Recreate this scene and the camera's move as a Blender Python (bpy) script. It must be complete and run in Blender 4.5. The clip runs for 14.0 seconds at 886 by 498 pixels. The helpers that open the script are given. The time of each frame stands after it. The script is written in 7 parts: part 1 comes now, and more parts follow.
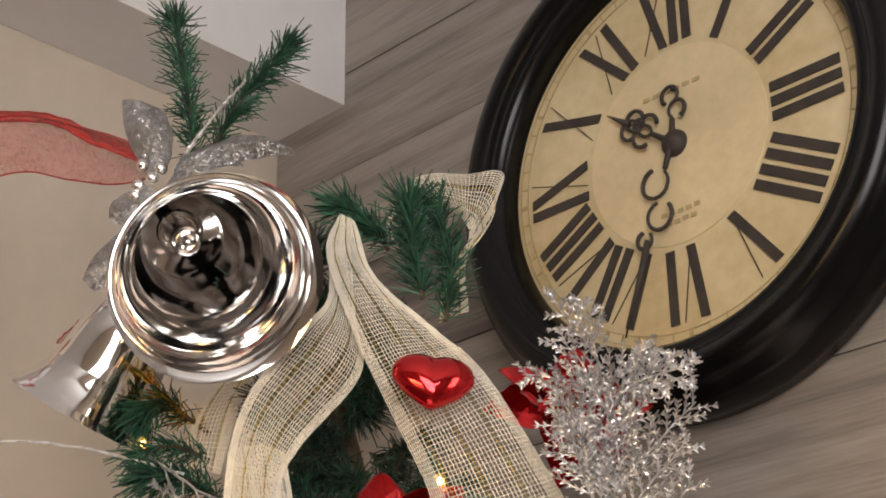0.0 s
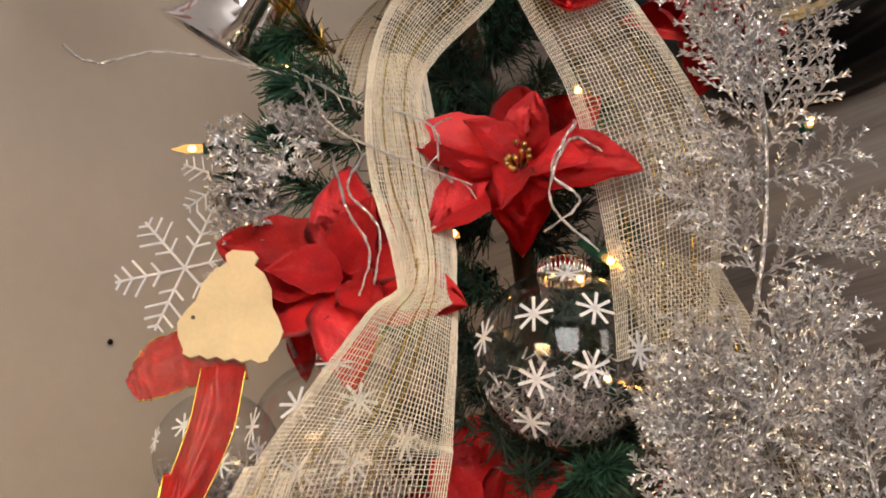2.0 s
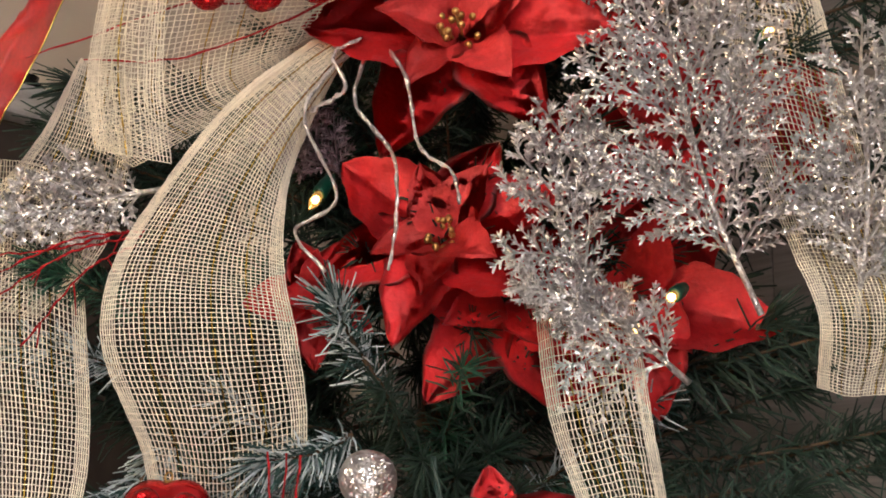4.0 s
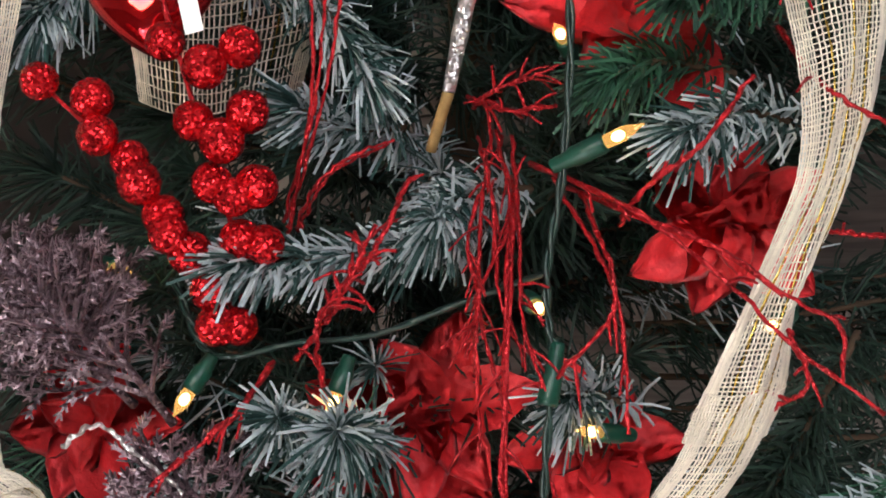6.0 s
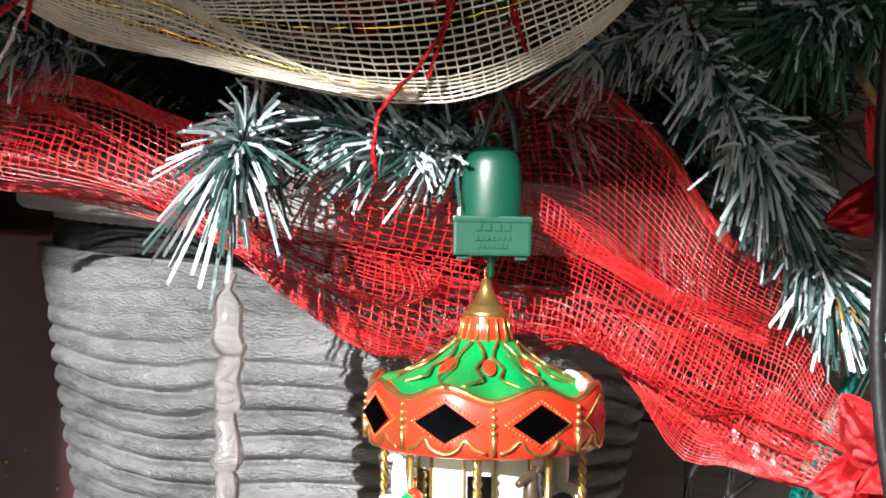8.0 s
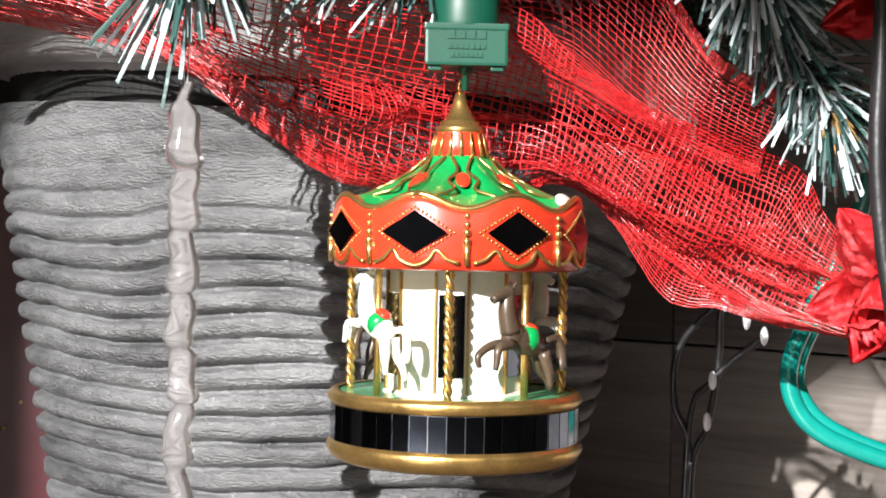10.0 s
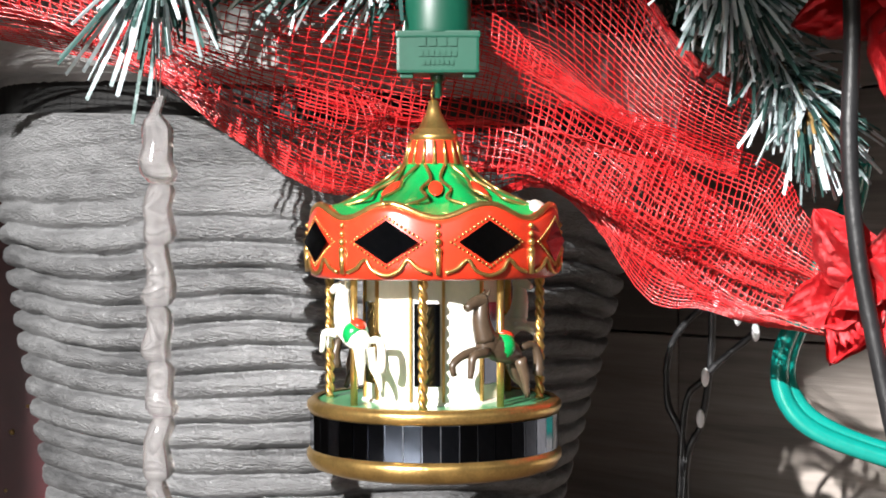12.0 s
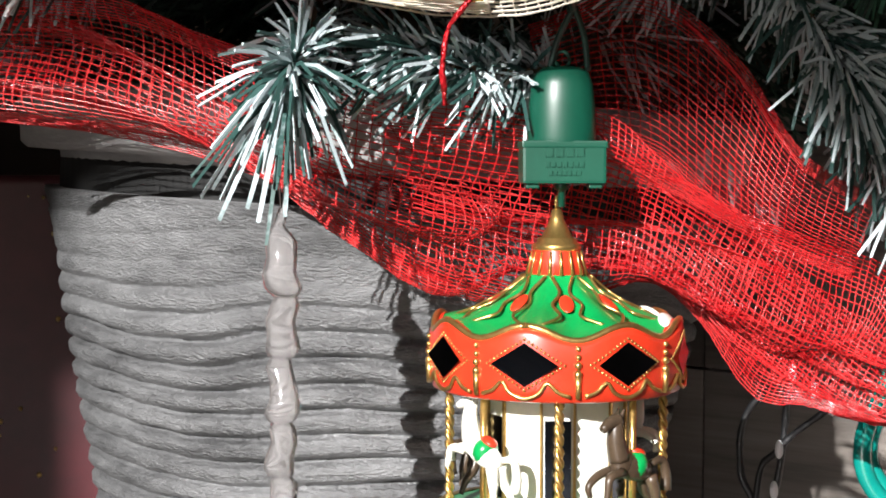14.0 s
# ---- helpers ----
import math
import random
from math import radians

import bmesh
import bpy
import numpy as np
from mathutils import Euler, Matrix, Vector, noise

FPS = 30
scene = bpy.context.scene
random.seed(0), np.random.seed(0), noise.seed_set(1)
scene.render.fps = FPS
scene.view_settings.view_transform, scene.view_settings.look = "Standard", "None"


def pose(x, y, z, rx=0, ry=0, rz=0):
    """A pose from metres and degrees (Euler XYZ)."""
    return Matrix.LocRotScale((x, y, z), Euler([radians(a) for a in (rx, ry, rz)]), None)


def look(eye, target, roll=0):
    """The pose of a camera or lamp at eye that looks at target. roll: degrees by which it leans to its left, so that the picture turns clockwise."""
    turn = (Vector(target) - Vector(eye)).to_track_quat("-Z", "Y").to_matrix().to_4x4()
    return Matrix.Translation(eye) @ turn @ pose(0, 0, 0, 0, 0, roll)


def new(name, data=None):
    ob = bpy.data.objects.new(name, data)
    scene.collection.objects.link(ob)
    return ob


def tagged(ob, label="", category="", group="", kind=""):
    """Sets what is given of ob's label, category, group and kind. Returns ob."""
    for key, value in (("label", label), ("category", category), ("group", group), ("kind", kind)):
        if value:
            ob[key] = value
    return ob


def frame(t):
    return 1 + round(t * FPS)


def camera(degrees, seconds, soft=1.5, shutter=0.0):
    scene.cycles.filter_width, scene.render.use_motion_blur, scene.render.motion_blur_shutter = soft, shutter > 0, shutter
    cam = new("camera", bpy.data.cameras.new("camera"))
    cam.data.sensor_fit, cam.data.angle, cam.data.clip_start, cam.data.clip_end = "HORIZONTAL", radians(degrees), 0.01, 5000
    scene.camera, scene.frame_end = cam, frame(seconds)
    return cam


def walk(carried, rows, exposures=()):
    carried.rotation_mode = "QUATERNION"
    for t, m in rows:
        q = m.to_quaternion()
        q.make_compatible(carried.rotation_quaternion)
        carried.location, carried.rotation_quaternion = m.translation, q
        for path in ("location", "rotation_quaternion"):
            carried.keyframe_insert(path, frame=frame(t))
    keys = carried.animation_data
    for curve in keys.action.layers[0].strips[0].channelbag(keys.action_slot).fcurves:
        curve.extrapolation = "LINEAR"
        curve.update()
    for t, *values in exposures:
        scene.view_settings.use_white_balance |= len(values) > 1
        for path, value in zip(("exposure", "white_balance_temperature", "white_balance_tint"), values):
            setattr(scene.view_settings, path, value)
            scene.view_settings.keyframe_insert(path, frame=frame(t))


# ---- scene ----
cam = camera(32.0, 14.0, soft=1.8)
PATH = [
    (0, (0.2419, -1.0867, 0.9883), (-0.0379, 0.7097, 1.8217), -0.71),
    (0.5, (0.2388, -1.0785, 0.9674), (-0.0433, 0.6700, 1.8964), -0.62),
    (1, (0.2290, -1.0592, 0.9181), (-0.0999, 0.7005, 1.8100), 0.08),
    (1.5, (0.2146, -1.0508, 0.8725), (-0.2033, 0.7424, 1.6533), 1.02),
    (2, (0.2146, -1.0103, 0.7684), (-0.2247, 0.7972, 1.5032), 1.64),
    (2.5, (0.2234, -0.9568, 0.6759), (-0.2332, 0.8594, 1.3780), 2.23),
    (3, (0.2334, -0.9166, 0.6091), (-0.2217, 0.9141, 1.2734), 2.34),
    (3.5, (0.2208, -0.8887, 0.5498), (-0.2028, 0.9621, 1.1782), 1.36),
    (3.7, (0.2168, -0.8807, 0.5260), (-0.2007, 0.9868, 1.1074), 1.00),
    (5.8, (0.0549, -0.6144, 0.4843), (-0.2336, 1.3646, 0.5061), -1.36),
    (6, (0.0609, -0.6016, 0.4634), (-0.2296, 1.3770, 0.4937), -1.19),
    (6.5, (0.0705, -0.5759, 0.4112), (-0.2273, 1.4014, 0.3693), 0.47),
    (7, (0.0666, -0.5507, 0.3353), (-0.1967, 1.4319, 0.3473), 0.44),
    (7.5, (0.0607, -0.5414, 0.2992), (-0.1845, 1.4435, 0.3073), 0.38),
    (8, (0.0620, -0.5348, 0.2787), (-0.2025, 1.4473, 0.2430), 1.05),
    (8.5, (0.0690, -0.5170, 0.2457), (-0.2139, 1.4626, 0.2135), 1.49),
    (9, (0.0600, -0.5017, 0.2071), (-0.1932, 1.4821, 0.1943), 1.79),
    (9.2, (0.0600, -0.5017, 0.2071), (-0.1818, 1.4836, 0.2003), 1.79),
    (11.5, (0.0803, -0.4999, 0.2220), (-0.2065, 1.4791, 0.1885), -0.21),
    (12, (0.0823, -0.4992, 0.2194), (-0.2078, 1.4794, 0.1843), -0.09),
    (12.5, (0.0815, -0.5015, 0.2171), (-0.2158, 1.4761, 0.1887), 0.24),
    (13, (0.0804, -0.5018, 0.2178), (-0.2147, 1.4761, 0.1898), 0.56),
    (13.5, (0.0676, -0.5060, 0.2297), (-0.2246, 1.4718, 0.1728), 0.85),
    (14, (0.0180, -0.4991, 0.2695), (-0.1763, 1.4892, 0.1755), 0.08),
]
walk(cam, [(t, look(e, g, r)) for t, e, g, r in PATH],
     [(0, 4.1, 6300, 10), (2, 3.85, 6350, 12), (3.7, 3.75, 6250, 14), (5.8, 3.75, 5700, 12), (6.6, 3.35, 5850, 12), (7.0, 2.75, 6000, 11), (7.6, 1.7, 6100, 10), (9.2, 1.4, 6200, 10), (13, 1.35, 6200, 10), (14, 1.15, 6200, 10)])


# ---- world, sun and added fill light ----
SUN_WAY = Vector((0.28, 0.84, -0.345)).normalized()
world = bpy.data.worlds.new("world")
scene.world = world
world.use_nodes = True
sky = world.node_tree.nodes.new("ShaderNodeTexSky")
sky.sky_type, sky.sun_disc = "NISHITA", False
sky.sun_elevation = math.asin(-SUN_WAY.z)
sky.sun_rotation = math.atan2(-SUN_WAY.x, -SUN_WAY.y)
world.node_tree.links.new(sky.outputs[0], world.node_tree.nodes["Background"].inputs[0])
world.node_tree.nodes["Background"].inputs[1].default_value = 0.05
lamp = bpy.data.lights.new("sun", "SUN")
lamp.energy, lamp.angle, lamp.color = 5.0, radians(0.5), (1.0, 0.95, 0.89)
new("sun", lamp).matrix_world = look(-5 * SUN_WAY, (0, 0, 0))


def fill_light(name, eye, target, w, h, watts, colour):
    """An area lamp added to fill the room, with no fixture of its own."""
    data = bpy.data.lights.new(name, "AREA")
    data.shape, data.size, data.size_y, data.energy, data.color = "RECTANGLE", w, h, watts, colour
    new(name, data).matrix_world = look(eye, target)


# added fill lamps; the walls behind them have no opening
fill_light("fill_light_front", (0.55, -2.32, 1.45), (0.2, 0, 1.35), 1.2, 1.3, 2.3, (1.0, 0.95, 0.90))
fill_light("fill_light_side", (2.28, -0.9, 1.5), (0, 0, 1.1), 1.2, 1.2, 1.45, (1.0, 0.91, 0.80))


# ---- materials ----
def mat(name, colour, rough=0.5, metal=0.0, vary=0.12, scale=40.0, bump=0.0, bump_scale=200.0, colour2=None,
        coat=0.0, alpha=1.0, transmission=0.0, island=0.0, sheen=0.0, stretch=(1, 1, 1), sparkle=0.0, obj_random=0.0, sub=0.0):
    """A surface with variation at two scales, fine relief and, where asked, glitter flakes."""
    m = bpy.data.materials.new(name)
    m.use_nodes = True
    nt = m.node_tree
    p = nt.nodes["Principled BSDF"]
    p.inputs["Roughness"].default_value = rough
    p.inputs["Metallic"].default_value = metal
    p.inputs["Coat Weight"].default_value = coat
    p.inputs["Alpha"].default_value = alpha
    p.inputs["Transmission Weight"].default_value = transmission
    p.inputs["Sheen Weight"].default_value = sheen
    p.inputs["Subsurface Weight"].default_value = sub
    p.inputs["Subsurface Radius"].default_value = (0.004, 0.002, 0.002)
    tc = nt.nodes.new("ShaderNodeTexCoord")
    mp = nt.nodes.new("ShaderNodeMapping")
    mp.inputs["Scale"].default_value = stretch
    nt.links.new(tc.outputs["Object"], mp.inputs[0])
    big = nt.nodes.new("ShaderNodeTexNoise")
    big.inputs["Scale"].default_value, big.inputs["Detail"].default_value = scale, 6
    small = nt.nodes.new("ShaderNodeTexNoise")
    small.inputs["Scale"].default_value, small.inputs["Detail"].default_value = scale * 9, 3
    for n in (big, small):
        nt.links.new(mp.outputs[0], n.inputs["Vector"])
    add = nt.nodes.new("ShaderNodeMath")
    add.operation = "ADD"
    half = nt.nodes.new("ShaderNodeMath")
    half.operation, half.inputs[1].default_value = "MULTIPLY", 0.4
    nt.links.new(small.outputs["Fac"], half.inputs[0])
    nt.links.new(big.outputs["Fac"], add.inputs[0])
    nt.links.new(half.outputs[0], add.inputs[1])
    last = add.outputs[0]
    for kind, amount in (("island", island), ("object", obj_random)):
        if amount:
            src = nt.nodes.new("ShaderNodeNewGeometry" if kind == "island" else "ShaderNodeObjectInfo")
            out = src.outputs["Random Per Island"] if kind == "island" else src.outputs["Random"]
            mul = nt.nodes.new("ShaderNodeMath")
            mul.operation, mul.inputs[1].default_value, mul.inputs[2].default_value = "MULTIPLY_ADD", amount, -amount / 2
            plus = nt.nodes.new("ShaderNodeMath")
            plus.operation = "ADD"
            nt.links.new(out, mul.inputs[0])
            nt.links.new(mul.outputs[0], plus.inputs[0])
            nt.links.new(last, plus.inputs[1])
            last = plus.outputs[0]
    ramp = nt.nodes.new("ShaderNodeValToRGB")
    ramp.color_ramp.elements[0].position, ramp.color_ramp.elements[1].position = 0.45, 0.95
    c = Vector(colour)
    d = Vector(colour2) if colour2 else c * (1 + vary)
    ramp.color_ramp.elements[0].color = (*(c * (1 - vary)), 1)
    ramp.color_ramp.elements[1].color = (*(min(1, v) for v in d), 1)
    nt.links.new(last, ramp.inputs[0])
    nt.links.new(ramp.outputs[0], p.inputs["Base Color"])
    if sparkle:
        vor = nt.nodes.new("ShaderNodeTexVoronoi")
        vor.inputs["Scale"].default_value = sparkle
        nt.links.new(tc.outputs["Object"], vor.inputs["Vector"])
        sub = nt.nodes.new("ShaderNodeVectorMath")
        sub.operation, sub.inputs[1].default_value = "SUBTRACT", (0.5, 0.5, 0.5)
        nt.links.new(vor.outputs["Color"], sub.inputs[0])
        geo = nt.nodes.new("ShaderNodeNewGeometry")
        sca = nt.nodes.new("ShaderNodeVectorMath")
        sca.operation, sca.inputs["Scale"].default_value = "SCALE", 1.3
        nt.links.new(sub.outputs[0], sca.inputs[0])
        plus = nt.nodes.new("ShaderNodeVectorMath")
        plus.operation = "ADD"
        nt.links.new(geo.outputs["Normal"], plus.inputs[0])
        nt.links.new(sca.outputs[0], plus.inputs[1])
        nrm = nt.nodes.new("ShaderNodeVectorMath")
        nrm.operation = "NORMALIZE"
        nt.links.new(plus.outputs[0], nrm.inputs[0])
        nt.links.new(nrm.outputs[0], p.inputs["Normal"])
    elif bump:
        b = nt.nodes.new("ShaderNodeBump")
        b.inputs["Strength"].default_value, b.inputs["Distance"].default_value = bump, 0.002
        bn = nt.nodes.new("ShaderNodeTexNoise")
        bn.inputs["Scale"].default_value, bn.inputs["Detail"].default_value = bump_scale, 5
        nt.links.new(mp.outputs[0], bn.inputs["Vector"])
        nt.links.new(bn.outputs["Fac"], b.inputs["Height"])
        nt.links.new(b.outputs[0], p.inputs["Normal"])
    return m


def glow(name, colour, strength):
    m = bpy.data.materials.new(name)
    m.use_nodes = True
    p = m.node_tree.nodes["Principled BSDF"]
    p.inputs["Base Color"].default_value = (*colour, 1)
    p.inputs["Emission Color"].default_value = (*colour, 1)
    p.inputs["Emission Strength"].default_value = strength
    return m


PLANK = mat("grey_wood_plank", (0.17, 0.145, 0.13), 0.55, vary=0.35, scale=6, bump=0.15, bump_scale=60, stretch=(0.35, 1, 6), obj_random=0.45, colour2=(0.33, 0.29, 0.26))
BEIGE = mat("beige_wall_paint", (0.58, 0.50, 0.41), 0.85, vary=0.06, scale=4, bump=0.1, bump_scale=300)
WHITEWALL = mat("white_wall_paint", (0.74, 0.72, 0.72), 0.8, vary=0.04, scale=5, bump=0.08, bump_scale=300)
FLOOR = mat("brown_floor", (0.085, 0.060, 0.045), 0.5, vary=0.3, scale=8, stretch=(1, 6, 1))
NEEDLE = mat("green_needle", (0.020, 0.075, 0.045), 0.55, vary=0.5, scale=60, island=0.6, colour2=(0.05, 0.16, 0.09))
FROST = mat("frosted_needle", (0.040, 0.12, 0.105), 0.6, vary=0.45, scale=70, island=1.7, colour2=(0.56, 0.64, 0.67))
# the green needle again, darkened for the shade inside the tree
SHADENEEDLE = mat("shaded_needle", (0.012, 0.035, 0.022), 0.6, vary=0.4, scale=60, island=0.5, colour2=(0.03, 0.07, 0.045))
BARK = mat("brown_twig", (0.09, 0.055, 0.03), 0.8, vary=0.3, scale=80, bump=0.4)
STEMTIP = mat("tan_twig_tip", (0.34, 0.21, 0.07), 0.7, vary=0.3, scale=80)
CREAM = mat("cream_jute_thread", (0.86, 0.78, 0.64), 0.75, vary=0.18, scale=60, sheen=0.2, island=0.35, sub=0.0)
GOLDTHREAD = mat("gold_tinsel_thread", (0.85, 0.62, 0.14), 0.22, 1.0, vary=0.2, scale=200)
REDTHREAD = mat("red_mesh_thread", (0.66, 0.008, 0.014), 0.26, vary=0.3, scale=60, island=0.4, colour2=(0.75, 0.05, 0.05))
REDPETAL = mat("red_velvet_petal", (0.66, 0.006, 0.012), 0.55, vary=0.25, scale=50, bump=0.45, bump_scale=260, sheen=0.15, colour2=(0.78, 0.016, 0.024))
PALEPETAL = mat("faded_red_petal", (0.60, 0.016, 0.020), 0.55, vary=0.35, scale=60, bump=0.5, bump_scale=260, colour2=(0.70, 0.050, 0.050))
REDGLITTER = mat("red_glitter", (0.62, 0.01, 0.015), 0.25, 0.75, vary=0.3, scale=120, sparkle=900)
REDTWIG = mat("red_glitter_twig", (0.45, 0.012, 0.018), 0.3, 0.5, vary=0.4, scale=160, sparkle=1300)
SILVERGLITTER = mat("silver_glitter", (0.74, 0.72, 0.72), 0.28, 0.85, vary=0.3, scale=120, sparkle=900, island=0.5)
PLUMTWIG = mat("plum_glitter_twig", (0.20, 0.13, 0.15), 0.35, 0.6, vary=0.4, scale=120, sparkle=900, island=0.6, colour2=(0.42, 0.32, 0.36))
CHROME = mat("chrome", (0.92, 0.91, 0.90), 0.07, 1.0, vary=0.04, scale=12)
REDCHROME = mat("red_mirror_plastic", (0.62, 0.008, 0.012), 0.09, 0.85, vary=0.1, scale=30, coat=0.6)
GOLD = mat("gold_paint", (0.56, 0.36, 0.12), 0.3, 0.9, vary=0.3, scale=120, bump=0.15)
BLACKFRAME = mat("black_lacquer", (0.003, 0.003, 0.003), 0.24, vary=0.3, scale=20)
BLACKFRAME.node_tree.nodes["Principled BSDF"].inputs["Specular IOR Level"].default_value = 0.3
DIAL = mat("aged_cream_dial", (0.66, 0.50, 0.25), 0.55, vary=0.22, scale=7, colour2=(0.76, 0.64, 0.40))
DIALINNER = mat("aged_cream_dial_centre", (0.70, 0.57, 0.34), 0.55, vary=0.14, scale=9)
INK = mat("dark_numeral_ink", (0.045, 0.035, 0.028), 0.6, vary=0.3, scale=60)
FAINTINK = mat("faint_brown_ink", (0.48, 0.37, 0.19), 0.7, vary=0.2, scale=60)
GREENPLASTIC = mat("green_plastic", (0.004, 0.058, 0.034), 0.38, vary=0.15, scale=60)
DARKGREEN = mat("dark_green_cable", (0.010, 0.032, 0.024), 0.38, vary=0.3, scale=80)
BLACKCABLE = mat("black_cable", (0.012, 0.012, 0.013), 0.42, vary=0.3, scale=80, bump=0.2)
TEAL = mat("teal_cable", (0.006, 0.20, 0.165), 0.25, vary=0.15, scale=60, coat=0.5)
WOODCUT = mat("pale_wood", (0.72, 0.58, 0.34), 0.6, vary=0.12, scale=30, bump=0.15, stretch=(1, 1, 5))
SNOW = mat("white_plastic", (0.82, 0.82, 0.84), 0.3, vary=0.08, scale=60)
WHITEPAINT = mat("white_enamel", (0.80, 0.78, 0.70), 0.28, vary=0.08, scale=80)
ROOFGREEN = mat("green_enamel", (0.006, 0.26, 0.06), 0.28, vary=0.2, scale=80, coat=0.3)
DECKGREEN = mat("green_deck_enamel", (0.10, 0.34, 0.16), 0.3, vary=0.2, scale=60, coat=0.3)
ROOFRED = mat("red_enamel", (0.58, 0.035, 0.012), 0.3, vary=0.2, scale=80, coat=0.3)
MIRROR = mat("dark_mirror", (0.13, 0.15, 0.19), 0.10, 1.0, vary=0.25, scale=60)
HORSEBROWN = mat("dark_horse_enamel", (0.06, 0.04, 0.025), 0.35, vary=0.4, scale=90)
POT = mat("dark_grey_pot", (0.060, 0.061, 0.063), 0.42, 0.15, vary=0.35, scale=14, bump=0.8, bump_scale=420, stretch=(1, 1, 3), colour2=(0.20, 0.202, 0.205))
POTRIM = mat("grey_pot_rim", (0.34, 0.33, 0.325), 0.6, vary=0.25, scale=20, bump=0.3, stretch=(1, 1, 5))
MAROON = mat("maroon_paper", (0.060, 0.007, 0.011), 0.45, vary=0.35, scale=10)
GROOVESHADE = mat("groove_shade_black", (0.006, 0.006, 0.006), 0.8, vary=0.3, scale=60)
DARKWOOD = mat("dark_wood", (0.035, 0.025, 0.02), 0.5, vary=0.3, scale=10)
FILAMENT = glow("warm_filament", (1.0, 0.52, 0.15), 1.3)
BULBGLASS = mat("amber_bulb_glass", (1.0, 0.78, 0.40), 0.05, transmission=1.0, vary=0.02)
CLEAR = mat("clear_plastic", (0.97, 0.97, 0.97), 0.02, transmission=1.0, vary=0.01)
ICE = mat("icicle_plastic", (0.98, 0.94, 0.93), 0.08, transmission=0.93, vary=0.02, scale=20)
ICE.node_tree.nodes["Principled BSDF"].inputs["IOR"].default_value = 1.35
_bulb = BULBGLASS.node_tree.nodes["Principled BSDF"]
_bulb.inputs["IOR"].default_value = 1.12
_bulb.inputs["Emission Color"].default_value, _bulb.inputs["Emission Strength"].default_value = (1.0, 0.50, 0.12, 1), 0.035
# thin clear shell: straight through, with mirror gloss by angle
_nt = CLEAR.node_tree
_thru, _gloss, _mix, _fr = (_nt.nodes.new(n) for n in ("ShaderNodeBsdfTransparent", "ShaderNodeBsdfGlossy", "ShaderNodeMixShader", "ShaderNodeLayerWeight"))
_pow, _mul = (_nt.nodes.new("ShaderNodeMath") for _ in range(2))
_pow.operation, _pow.inputs[1].default_value = "POWER", 3.0
_mul.operation, _mul.inputs[1].default_value, _mul.inputs[2].default_value = "MULTIPLY_ADD", 0.7, 0.07
_fr.inputs["Blend"].default_value, _gloss.inputs["Roughness"].default_value = 0.5, 0.02
_thru.inputs["Color"].default_value = (0.95, 0.95, 0.95, 1)
for a, b in ((_fr.outputs["Facing"], _pow.inputs[0]), (_pow.outputs[0], _mul.inputs[0]), (_mul.outputs[0], _mix.inputs[0]), (_thru.outputs[0], _mix.inputs[1]), (_gloss.outputs[0], _mix.inputs[2]), (_mix.outputs[0], _nt.nodes["Material Output"].inputs["Surface"])):
    _nt.links.new(a, b)


def sheer(name, colour, share):
    """Organza: fine cloth that lets part of the light straight through."""
    m = mat(name, colour, 0.4, vary=0.25, scale=50, sheen=0.3)
    nt = m.node_tree
    out, p = nt.nodes["Material Output"], nt.nodes["Principled BSDF"]
    clear = nt.nodes.new("ShaderNodeBsdfTransparent")
    mix = nt.nodes.new("ShaderNodeMixShader")
    wav = nt.nodes.new("ShaderNodeTexNoise")
    wav.inputs["Scale"].default_value = 25
    rng = nt.nodes.new("ShaderNodeMapRange")
    rng.inputs["To Min"].default_value, rng.inputs["To Max"].default_value = share - 0.15, share + 0.15
    nt.links.new(wav.outputs["Fac"], rng.inputs["Value"])
    nt.links.new(rng.outputs[0], mix.inputs[0])
    nt.links.new(clear.outputs[0], mix.inputs[1])
    nt.links.new(p.outputs[0], mix.inputs[2])
    nt.links.new(mix.outputs[0], out.inputs["Surface"])
    return m


ORGANZA = sheer("red_organza", (0.74, 0.022, 0.018), 0.76)
TULLE = sheer("pink_red_organza", (0.60, 0.10, 0.09), 0.40)
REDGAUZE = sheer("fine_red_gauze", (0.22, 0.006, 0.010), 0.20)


# ---- shape helpers ----
def V(p):
    return Vector(p)


def spline(points, n):
    """n places along a smooth line through the points."""
    pts = [V(p) for p in points]
    if len(pts) == 2:
        return [pts[0].lerp(pts[1], i / (n - 1)) for i in range(n)]
    ext = [pts[0] * 2 - pts[1]] + pts + [pts[-1] * 2 - pts[-2]]
    out = []
    for i in range(n):
        s = i / (n - 1) * (len(pts) - 1)
        k = min(int(s), len(pts) - 2)
        u = s - k
        a, b, c, d = ext[k:k + 4]
        out.append(0.5 * (2 * b + (c - a) * u + (2 * a - 5 * b + 4 * c - d) * u * u + (3 * b - a - 3 * c + d) * u ** 3))
    return out


